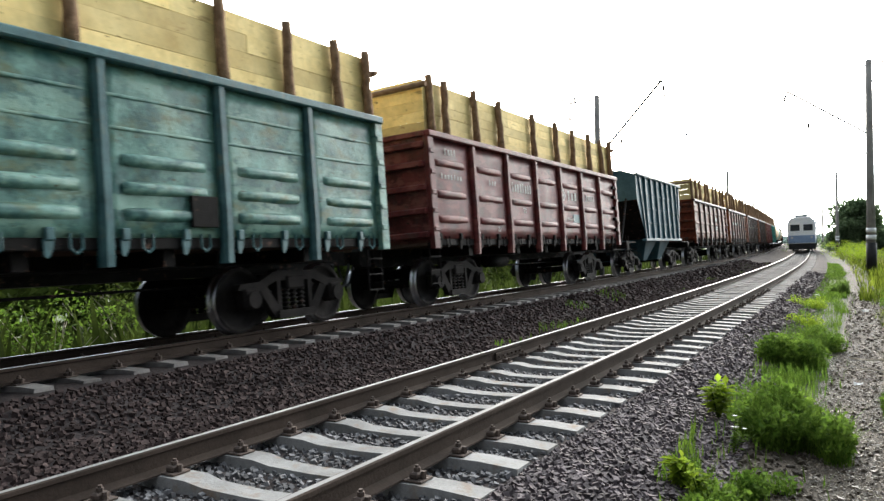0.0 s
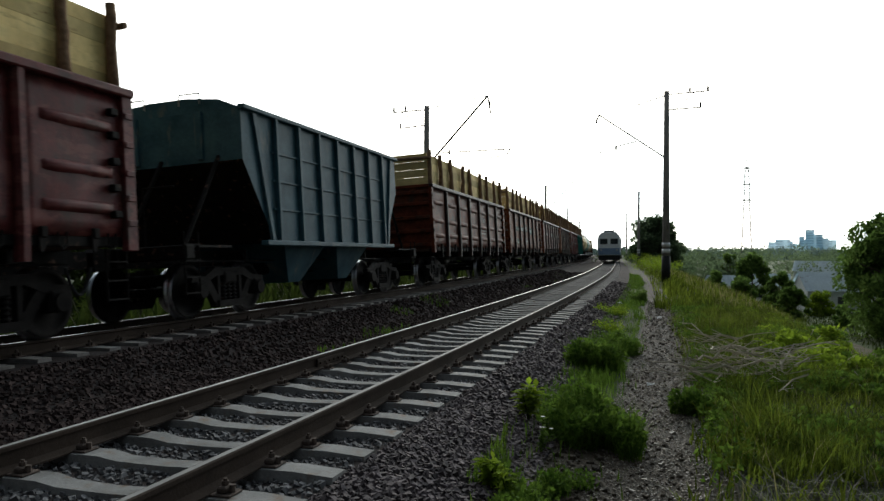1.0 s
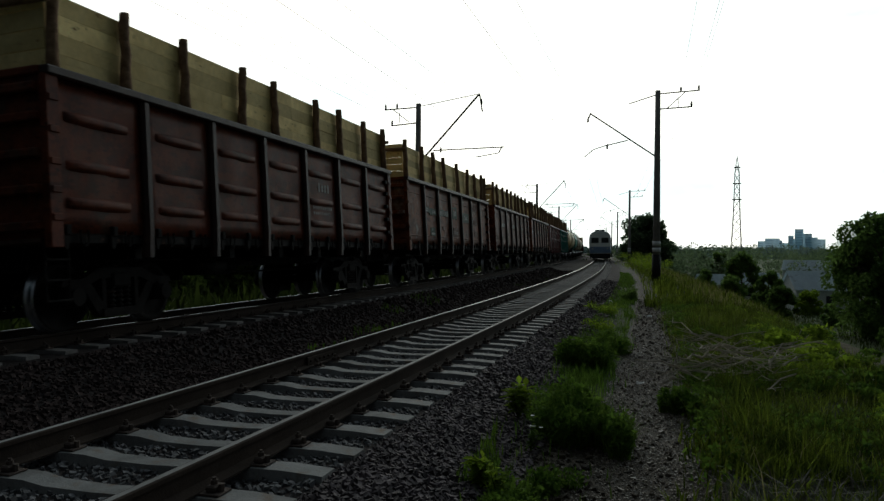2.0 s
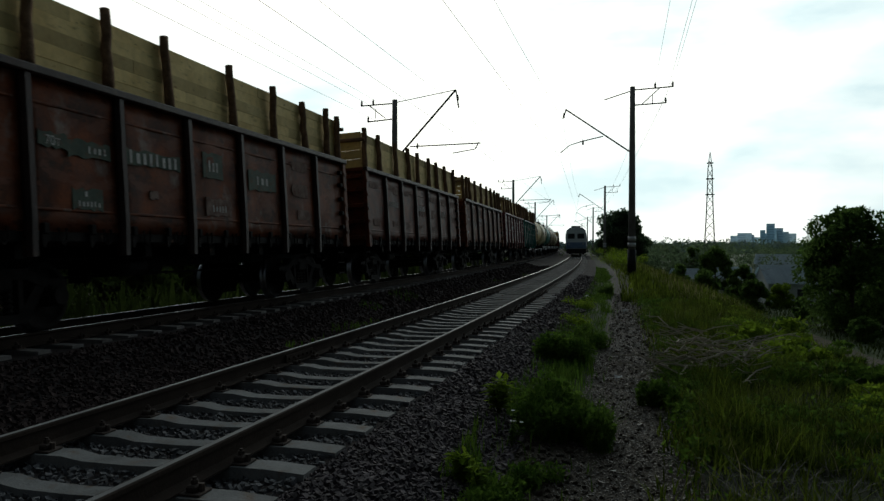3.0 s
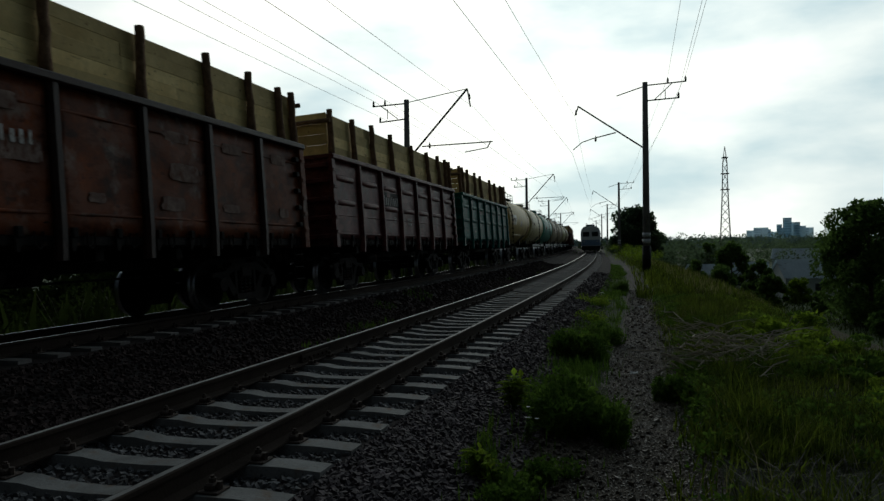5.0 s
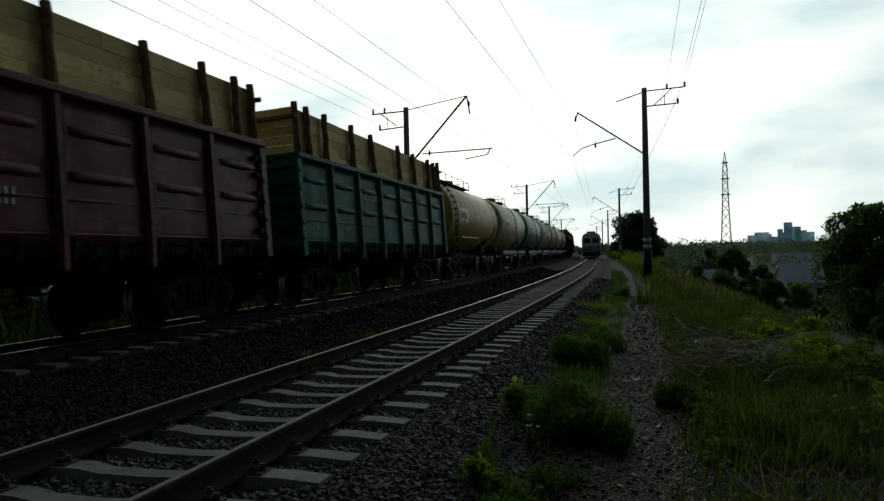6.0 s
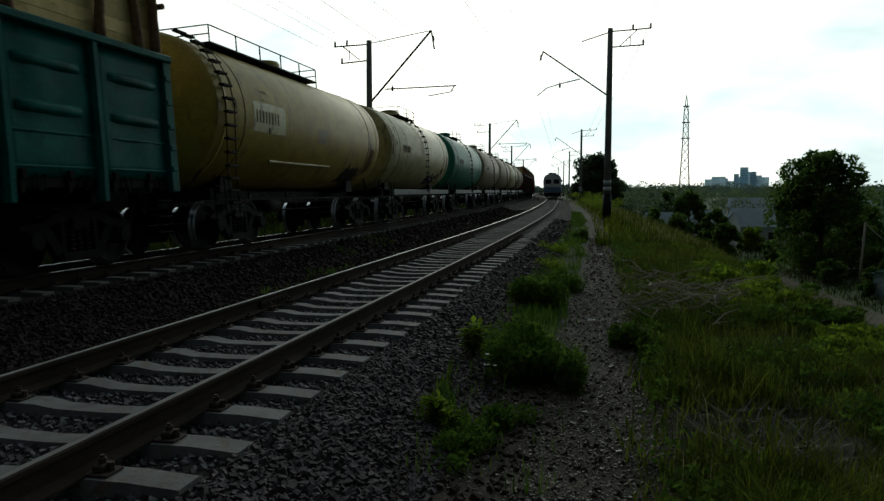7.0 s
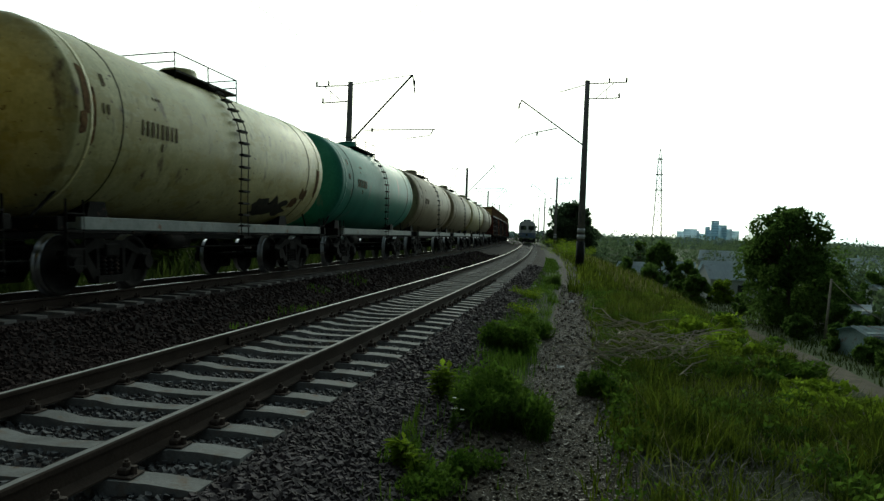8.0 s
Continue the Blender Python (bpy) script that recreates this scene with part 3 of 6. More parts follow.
part("joint_bar", _bm, M_RAIL, bpy.data.objects["track_near"], "rusty bolted rail joint bar", on_track(8.86, True, -0.797))


# ---- wagons ----
SPEED = 15.45
MOVING = []          # (thing, place along the line at the start, speed, near track?)
SPINNING = []        # wheelsets


def wheel_shape(bm):
    prof = [(0.065, 0.09), (0.065, 0.14), (0.02, 0.17), (0.015, 0.36), (0.05, 0.395), (0.065, 0.41), (0.065, 0.468), (0.0, 0.4785), (-0.035, 0.482), (-0.045, 0.507), (-0.065, 0.507), (-0.065, 0.41), (-0.02, 0.38), (-0.02, 0.17), (-0.07, 0.13), (-0.07, 0.09)]
    lathe(bm, prof, "x", 28)
    for f in bm.faces:
        if all(abs(v.co.x) < 0.07 and math.hypot(v.co.y, v.co.z) > 0.46 for v in f.verts):
            f.material_index = 1


def wheel_mesh():
    if "wheel" not in MESHES:
        bm = bmesh.new()
        wheel_shape(bm)
        MESHES["wheel"] = mesh_of(bm, "wheel", M_BOGIE, M_TREAD)
    return MESHES["wheel"]


def axle_shape(bm):
    lathe(bm, [(-1.05, 0.0), (-1.05, 0.065), (-0.86, 0.07), (-0.8, 0.09), (-0.68, 0.09), (-0.6, 0.082), (0.6, 0.082), (0.68, 0.09), (0.8, 0.09), (0.86, 0.07), (1.05, 0.065), (1.05, 0.0)], "x", 12)


def side_frame_shape(bm):
    # cast frame of a three-piece bogie, x = 0 in its middle plane
    top = [(-1.15, 0.62), (-1.12, 0.70), (-0.75, 0.72), (-0.45, 0.86), (0.45, 0.86), (0.75, 0.72), (1.12, 0.70), (1.15, 0.62), (0.72, 0.60), (0.42, 0.72), (-0.42, 0.72), (-0.72, 0.60)]
    prism(bm, top, -0.07, 0.07)
    prism(bm, [(-0.76, 0.63), (-0.60, 0.66), (-0.30, 0.27), (-0.36, 0.17), (-0.46, 0.2)], -0.06, 0.06)
    prism(bm, [(0.60, 0.66), (0.76, 0.63), (0.46, 0.2), (0.36, 0.17), (0.30, 0.27)], -0.06, 0.06)
    prism(bm, [(-0.40, 0.16), (0.40, 0.16), (0.40, 0.28), (-0.40, 0.28)], -0.1, 0.1)
    for s in (-1, 1):
        prism(bm, [(s * 0.30, 0.28), (s * 0.38, 0.28), (s * 0.38, 0.74), (s * 0.30, 0.74)][::s], -0.06, 0.06)
        box(bm, -0.1, 0.12, s * 0.925 - 0.16, s * 0.925 + 0.16, 0.34, 0.64, 0.04)
        rod(bm, (0.1, s * 0.925, 0.478), (0.16, s * 0.925, 0.478), 0.125, seg=14)


def spring_shape(bm):
    for k in range(5):
        lathe(bm, [(0.29 + 0.066 * k, 0.05), (0.30 + 0.066 * k, 0.075), (0.325 + 0.066 * k, 0.075), (0.335 + 0.066 * k, 0.05)], "z", 10)
    rod(bm, (0, 0, 0.28), (0, 0, 0.62), 0.05, seg=8)


def bolster_shape(bm):
    box(bm, -1.12, 1.12, -0.2, 0.2, 0.58, 0.80, 0.03)
    rod(bm, (0, 0, 0.78), (0, 0, 0.95), 0.2, seg=14)
    for s in (-1, 1):
        box(bm, s * 0.76 - 0.1, s * 0.76 + 0.1, -0.14, 0.14, 0.8, 0.9, 0.015)
        box(bm, -0.9, 0.9, s * 0.48 - 0.03, s * 0.48 + 0.03, 0.42, 0.5)


def add_bogies(wagon, base):
    for c in (-base / 2, base / 2):
        b = put("bogie", shared("bogie_bolster", M_BOGIE, bolster_shape), wagon, Matrix.Translation((0, c, 0)), "dusty cast steel two-axle bogie, coloured near-black for underside shade")
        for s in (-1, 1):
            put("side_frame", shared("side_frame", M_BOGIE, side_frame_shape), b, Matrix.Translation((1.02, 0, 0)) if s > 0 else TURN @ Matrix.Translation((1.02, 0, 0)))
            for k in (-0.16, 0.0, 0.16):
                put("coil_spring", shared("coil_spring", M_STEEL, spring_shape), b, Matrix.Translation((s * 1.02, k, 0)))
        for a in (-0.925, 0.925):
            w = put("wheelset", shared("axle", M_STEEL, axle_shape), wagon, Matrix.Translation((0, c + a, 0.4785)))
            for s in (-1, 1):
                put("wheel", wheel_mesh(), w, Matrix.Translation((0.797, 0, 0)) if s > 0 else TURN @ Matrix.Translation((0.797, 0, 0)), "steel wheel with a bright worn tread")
            SPINNING.append((w, c + a))


def coupler_shape(bm):
    box(bm, -0.11, 0.11, -0.5, 0.22, 0.96, 1.14, 0.03)
    prism(bm, [(0.15, 0.88), (0.46, 0.88), (0.52, 0.94), (0.52, 1.18), (0.46, 1.24), (0.15, 1.24)], -0.21, -0.02)
    prism(bm, [(0.15, 0.93), (0.58, 0.93), (0.58, 1.18), (0.15, 1.18)], 0.06, 0.2)


def hose_shape(bm):
    pts = [Vector((0.35, 0.1 + 0.07 * i, 0.95 - 0.42 * math.sin(i * math.pi / 7) ** 0.8)) for i in range(8)]
    for a, b in zip(pts, pts[1:]):
        rod(bm, a, b, 0.025, seg=6)


def ladder_shape(bm):
    for y in (-0.19, 0.19):
        rod(bm, (0, y, 0.42), (0, y, 1.45), 0.016, seg=6)
    for z in (0.46, 0.72, 0.98, 1.24):
        box(bm, -0.03, 0.02, -0.2, 0.2, z - 0.012, z + 0.012)


def add_ends(wagon, half, paint_label="grimy automatic coupler"):
    for s in (1, -1):
        turn = Matrix.Identity(4) if s > 0 else TURN
        put("coupler", shared("coupler", M_STEEL, coupler_shape), wagon, turn @ Matrix.Translation((0, half, 0)), paint_label)
        put("brake_hose", shared("brake_hose", M_BLACK, hose_shape), wagon, turn @ Matrix.Translation((0, half - 0.1, 0)))
        put("step_ladder", shared("step_ladder", M_BOGIE, ladder_shape), wagon, turn @ Matrix.Translation((1.46 * s, half - 0.22, 0)), "short steel step ladder")


def add_brakes(wagon):
    def cylinder(bm):
        rod(bm, (0, -0.35, 0.88), (0, 0.25, 0.88), 0.2, seg=16)
        rod(bm, (0, 0.25, 0.88), (0, 0.8, 0.88), 0.03, seg=6)

    def reservoir(bm):
        rod(bm, (0.55, -1.9, 0.85), (0.55, -0.9, 0.85), 0.16, seg=14)

    def rods(bm):
        rod(bm, (0.4, -4.2, 0.72), (0.4, 4.2, 0.72), 0.022, seg=6)
        rod(bm, (0.9, -5.6, 0.98), (0.9, 5.6, 0.98), 0.02, seg=6)
        for y in (-3, -1, 1, 3):
            box(bm, 0.88, 0.92, y - 0.02, y + 0.02, 0.96, 1.2)
        box(bm, 0.1, 0.45, -2.05, -1.97, 0.62, 0.95)
    put("brake_cylinder", shared("brake_cylinder", M_STEEL, cylinder), wagon)
    put("air_reservoir", shared("air_reservoir", M_STEEL, reservoir), wagon)
    put("brake_rod", shared("brake_rod", M_STEEL, rods), wagon)


G_HALF, G_TOP, G_LOW, G_WIDE = 6.13, 3.34, 1.32, 1.55
EDGES = (-G_HALF, -4.29, -2.575, -0.86, 0.86, 2.575, 4.29, G_HALF)      # side posts: the end bays are a little wider
BAYS = [(b - a, (a + b) / 2) for a, b in zip(EDGES, EDGES[1:])]


def rib(bm, y, z, length, tall, deep):
    """A pressed corrugation with rounded ends."""
    ts = (-1, -0.96, -0.88, -0.4, 0.0, 0.4, 0.88, 0.96, 1)
    hs = (-1, -0.6, -0.2, 0.2, 0.6, 1)
    g = [[bm.verts.new((deep * (1 - abs(t) ** 10) * (1 if abs(h) < 0.3 else (0.9 if abs(h) < 0.7 else 0)), y + t * length / 2, z + h * tall / 2 * (0.75 + 0.25 * (1 - abs(t) ** 6)))) for h in hs] for t in ts]
    for i in range(len(ts) - 1):
        for j in range(len(hs) - 1):
            bm.faces.new((g[i][j], g[i + 1][j], g[i + 1][j + 1], g[i][j + 1])).smooth = True


def panel_shape(bay, seed, bm):
    # a plate knocked out of true from within
    n, mm = 9, 9
    y0, y1, z0, z1 = -bay / 2 + 0.03, bay / 2 - 0.03, G_LOW, G_TOP - 0.06
    front = [[bm.verts.new((0.034 * noise.noise(Vector((i * 0.42, j * 0.42, seed * 3.7))) * (0 < i < n) * (0 < j < mm), y0 + (y1 - y0) * i / n, z0 + (z1 - z0) * j / mm)) for j in range(mm + 1)] for i in range(n + 1)]
    for i in range(n):
        for j in range(mm):
            bm.faces.new((front[i][j], front[i + 1][j], front[i + 1][j + 1], front[i][j + 1])).smooth = True
    back = [bm.verts.new((-0.04, y, z)) for y, z in ((y0, z0), (y1, z0), (y1, z1), (y0, z1))]
    bm.faces.new(back)
    bm.faces.new([front[i][0] for i in range(n + 1)] + [back[1], back[0]])
    bm.faces.new([front[i][mm] for i in range(n + 1)] + [back[2], back[3]])
    bm.faces.new([front[0][j] for j in range(mm + 1)] + [back[3], back[0]])
    bm.faces.new([front[n][j] for j in range(mm + 1)] + [back[2], back[1]])


def rib_shape(tall):
    return lambda bm: rib(bm, 0, 0, 1.2 if tall > 0.1 else 1.55, tall, 0.062 if tall > 0.1 else 0.018)


def post_shape(bm):
    outline = [(-0.02, -0.085), (0.045, -0.085), (0.10, -0.045), (0.10, 0.045), (0.045, 0.085), (-0.02, 0.085)]
    a, b, c = [[bm.verts.new((x + dx, y, z)) for x, y in outline] for z, dx in ((0.99, -0.02), (1.45, 0.0), (G_TOP - 0.05, 0.0))]
    for p, q in ((a, b), (b, c)):
        for i in range(6):
            bm.faces.new((p[i], p[(i + 1) % 6], q[(i + 1) % 6], q[i]))
    bm.faces.new(a)
    bm.faces.new(c)


def end_post_shape(bm):
    box(bm, -0.03, 0.085, -0.16, 0.05, 1.12, G_TOP - 0.05, 0.012)
    for z in (1.5, 1.85, 2.2, 2.6, 3.0):
        box(bm, 0.08, 0.105, -0.14, 0.02, z - 0.045, z + 0.045, 0.01)


def latch_shape(bm):
    box(bm, -0.02, 0.05, -0.05, 0.05, 1.28, 1.42, 0.012)
    prism(bm, [(-0.07, 1.3), (0.05, 1.3), (0.03, 1.2), (-0.02, 1.1), (-0.06, 1.12)], 0.0, 0.03)


def latch_ring_shape(bm):
    rod(bm, (0.02, 0.22, 1.2), (0.02, 0.22, 1.36), 0.014, seg=6)
    rod(bm, (0.02, 0.36, 1.2), (0.02, 0.36, 1.36), 0.014, seg=6)
    rod(bm, (0.02, 0.22, 1.2), (0.02, 0.29, 1.14), 0.014, seg=6)
    rod(bm, (0.02, 0.36, 1.2), (0.02, 0.29, 1.14), 0.014, seg=6)


def end_wall_shape(bm):
    box(bm, -G_WIDE + 0.02, G_WIDE - 0.02, -0.05, 0.0, 1.25, G_TOP - 0.04)


def rim_shape(bm):
    box(bm, -0.05, 0.13, -G_HALF - 0.03, G_HALF + 0.03, G_TOP - 0.07, G_TOP + 0.05, 0.02)


def sill_shape(bm):
    box(bm, -0.12, -0.01, -G_HALF, G_HALF, 1.18, 1.315, 0.01)


def mark_rows(wagon, x, rows, material, label="faded painted lettering shown as plain bars"):
    """Illegible lettering: short upright bars in rows of (y, z, width, tall, count)."""
    for y, z, wide, tall, count in rows:
        bm = bmesh.new()
        for i in range(count):
            c = y - wide / 2 + wide * (i + 0.5) / count
            box(bm, x, x + 0.004, c - wide / count * 0.24, c + wide / count * (0.1 + 0.05 * ((i * 7) % 4)), z + 0.02 * ((i * 5) % 3) * tall, z + tall * (1 - 0.06 * ((i * 3) % 4)))
        part("marking", bm, material, wagon, label)


def mark_number(wagon, x, y, z, tall, text, material):
    cu = bpy.data.curves.new("capacity_mark", "FONT")
    cu.body, cu.size, cu.extrude, cu.align_x = text, tall * 1.4, 0.002, "CENTER"
    tmp = bpy.data.objects.new("capacity_mark", cu)
    me = bpy.data.meshes.new_from_object(tmp)
    me.materials.clear()
    me.materials.append(material)
    put("capacity_mark", me, wagon, pose(x, y, z, 90, 0, 90), "painted figures %s" % text)


def faded_patch(wagon, c, seed):
    """Pale paint left on a rusty panel, with a ragged outline."""
    rng = random.Random(seed)
    for z, tall, wide in ((2.38 + rng.uniform(-0.03, 0.03), rng.uniform(0.13, 0.17), rng.uniform(0.25, 0.55)), (2.93, rng.uniform(0.08, 0.13), rng.uniform(0.2, 0.5)), (1.84, rng.uniform(0.06, 0.12), rng.uniform(0.15, 0.42))):
        if rng.random() < 0.22:
            continue
        y0, bm = c + rng.uniform(-0.25, 0.25), bmesh.new()
        pts = []
        for i in range(40):
            a = math.tau * (i + 0.5) / 40
            sq = (1 / max(abs(math.cos(a)), abs(math.sin(a)))) ** 0.9 * (0.94 + 0.16 * noise.noise(Vector((math.cos(a) * 1.4, math.sin(a) * 1.4, seed + z))) + rng.uniform(-0.025, 0.025))
            pts.append((y0 + wide * sq * math.cos(a), z + tall * sq * math.sin(a)))
        prism(bm, pts, G_WIDE + 0.006, G_WIDE + 0.019)
        part("faded_patch", bm, M_FADED, wagon, "pale patch of faded paint")


RIBS_4 = ((1.70, 0.17), (2.19, 0.17), (2.81, 0.17))
RIBS_3 = ((1.58, 0.16), (1.88, 0.16), (2.2, 0.16), (2.55, 0.05), (2.92, 0.05))
RIBS_2 = ((1.46, 0.05), (1.92, 0.05), (2.24, 0.17), (2.84, 0.17))
RIBS_0 = ((1.60, 0.05), (2.95, 0.05))


def gondola(paint, label, ribs, at):
    w = tagged(new("gondola_wagon"), label, "freight wagon", "wagons of the freight train")
    trim = M_TEALPOST if paint is M_TEAL else (M_TRIM if paint in (M_RUSTY, M_BROWN) else paint)
    put("floor", shared("gondola_floor", M_INSIDE, lambda bm: (box(bm, -1.45, 1.45, -G_HALF, G_HALF, 1.2, 1.3), None)), w)
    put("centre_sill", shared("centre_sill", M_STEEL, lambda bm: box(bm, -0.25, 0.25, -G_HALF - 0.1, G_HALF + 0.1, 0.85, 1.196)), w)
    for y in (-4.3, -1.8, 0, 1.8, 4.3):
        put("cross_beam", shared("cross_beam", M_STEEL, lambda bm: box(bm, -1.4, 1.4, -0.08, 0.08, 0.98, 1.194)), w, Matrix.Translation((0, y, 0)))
    for s in (1, -1):
        turn = Matrix.Translation((G_WIDE, 0, 0)) if s > 0 else TURN @ Matrix.Translation((G_WIDE, 0, 0))
        for i, (bay, c) in enumerate(BAYS):
            k = (i * 2 + int(at)) % 5
            panel = put("side_panel", shared("side_panel_%.2f_%d" % (bay, k), paint, lambda bm: panel_shape(bay, k, bm)), w, turn @ Matrix.Translation((0, c, 0)))
            for z, tall in ribs:
                put("pressed_rib", shared("pressed_rib_%.2f" % tall, paint, rib_shape(tall)), panel, Matrix.Translation((0.0, 0, z)))
            for d in (-0.62, 0.22):
                put("hatch_latch", shared("hatch_latch", trim if paint is M_TEAL else M_BOGIE, latch_shape), w, turn @ Matrix.Translation((0.0, c + d, 0)))
                put("latch_ring", shared("latch_ring", trim if paint is M_TEAL else M_BOGIE, latch_ring_shape), w, turn @ Matrix.Translation((0.0, c + d, 0)))
            if i:
                put("side_post", shared("side_post", trim, post_shape), w, turn @ Matrix.Translation((0, EDGES[i], 0)))
        for e in (1, -1):
            put("corner_post", shared("corner_post", paint, end_post_shape), w, turn @ Matrix.Translation((0, e * (G_HALF - 0.02), 0)) @ (Matrix.Identity(4) if e > 0 else Matrix.Diagonal((1, -1, 1, 1))))
        for z in (1.62, 1.98, 2.34, 2.70, 3.02) if paint in (M_RED, M_BROWN, M_RUSTY) else ():
            put("hinge", shared("hinge", M_STEEL, lambda bm: box(bm, 0.0, 0.1, -0.07, 0.07, -0.05, 0.05, 0.012)), w, turn @ Matrix.Translation((0.0, s * (G_HALF - 0.34), z)))
        put("top_rim", shared("top_rim", trim, rim_shape), w, turn)
        put("side_sill", shared("side_sill", M_STEEL, sill_shape), w, turn)
        wall = put("end_wall", shared("end_wall", paint, end_wall_shape), w, (Matrix.Identity(4) if s > 0 else TURN) @ Matrix.Translation((0, G_HALF, 0)))
        for z in (1.4, 1.85, 2.3, 2.75, 3.12):
            put("end_rib", shared("end_rib", paint, lambda bm: box(bm, -G_WIDE + 0.02, G_WIDE - 0.02, 0.001, 0.12, -0.06, 0.06, 0.02)), wall, Matrix.Translation((0, 0, z)))
        put("end_rim", shared("end_rim", paint, lambda bm: box(bm, -G_WIDE, G_WIDE, -0.08, 0.06, G_TOP - 0.06, G_TOP + 0.045, 0.015)), w, (Matrix.Identity(4) if s > 0 else TURN) @ Matrix.Translation((0, G_HALF, 0)))
    add_bogies(w, 8.65)
    add_ends(w, G_HALF)
    add_brakes(w)
    MOVING.append((w, at, SPEED, False))
    return w


def board_shape(length, tall):
    return lambda bm: box(bm, -0.014, 0.014, -length / 2, length / 2, -tall / 2, tall / 2, 0.006)


def stake_shape(bm):
    rng = random.Random(5)
    pts = [(rng.uniform(-0.012, 0.012), rng.uniform(-0.012, 0.012), 0.2 * i) for i in range(7)]
    tube(bm, pts, [0.086 - 0.003 * i + rng.uniform(-0.006, 0.006) for i in range(7)], 9)


# stakes along the sides, where they stand unevenly
STAKES = {0: (-5.9, -4.6, -3.3, -2.0, -0.7, 0.6, 2.75, 4.0, 5.13, 5.92), 1: (-5.77, -5.25, -3.88, -2.62, -0.67, 0.98, 2.31, 3.74, 5.07, 5.92),
          3: (-5.9, -4.17, -2.71, -1.26, 0.75, 2.39, 3.92, 5.22, 5.92), 5: (-5.95, -5.2, -4.23, -2.72, -0.87, 0.97, 2.8, 4.18, 5.38, 5.92),
          6: (-5.9, -4.4, -2.9, -1.2, 0.9, 2.85, 4.38, 5.35, 5.92), 7: (-5.92, -5.32, -4.36, -2.61, -1.07, 1.24, 2.86, 4.6, 5.5, 5.92)}


def timber_fence(at, seed, label="raised sides of pale sawn boards with bark-covered stakes"):
    """Boards and stakes that raise the wagon's sides."""
    rng = random.Random(seed)
    t = tagged(new("timber_fence"), label, "timber sides", "timber sides of the wagons")
    rows = 4 + seed % 2
    tall = 1.04 / rows
    lengths = (2.0, 2.7, 3.3)
    for s in (1, -1):
        turn = Matrix.Identity(4) if s > 0 else TURN
        step = 11.86 / 9
        for r in range(rows):
            left, k = rng.choice(((3, 3, 3), (2, 3, 4), (1, 4, 4), (4, 3, 2), (2, 4, 3))), 0
            for c in left:
                y, ln = -5.93 + step * (k + c / 2), round(step * c, 2)
                put("board", shared("board_%d_%d" % (c, rows), M_BOARD, board_shape(ln + 0.03, tall + 0.003)), t,
                    turn @ pose(G_WIDE - 0.12 + rng.uniform(-0.006, 0.006), y, G_TOP + 0.045 + tall * (r + 0.5), rng.uniform(-0.09, 0.09), rng.uniform(-1, 1), 0))
                k += c
        for y in STAKES.get(seed - 20, [-5.92 + 1.48 * i + (rng.uniform(-0.22, 0.22) if 0 < i < 8 else 0) for i in range(9)]):
            put("stake", shared("stake", M_BARK, stake_shape), t, turn @ pose(G_WIDE - 0.015, y, G_TOP + 0.0 + rng.uniform(-0.05, 0.04), rng.uniform(-2, 2), rng.uniform(-1.5, 1.5), rng.uniform(0, 360)))
        for r in range(rows):
            put("board", shared("end_board_%d" % rows, M_BOARD, board_shape(2.96, tall - 0.004)), t, turn @ pose(0, 5.97, G_TOP + 0.045 + tall * (r + 0.5), 0, 0, 90))
        put("cross_pole", shared("cross_pole", M_BARK, lambda bm: (rod(bm, (-1.62, 0, 0), (0.0, 0.02, 0.02), 0.055, seg=9), rod(bm, (0, 0.02, 0.02), (1.66, 0, 0), 0.055, 0.05, seg=9))), t, turn @ pose(0, 6.06, G_TOP + 0.9 + rng.uniform(-0.1, 0.05), 0, rng.uniform(-1, 1), 0))
    MOVING.append((t, at, SPEED, False))
    return t


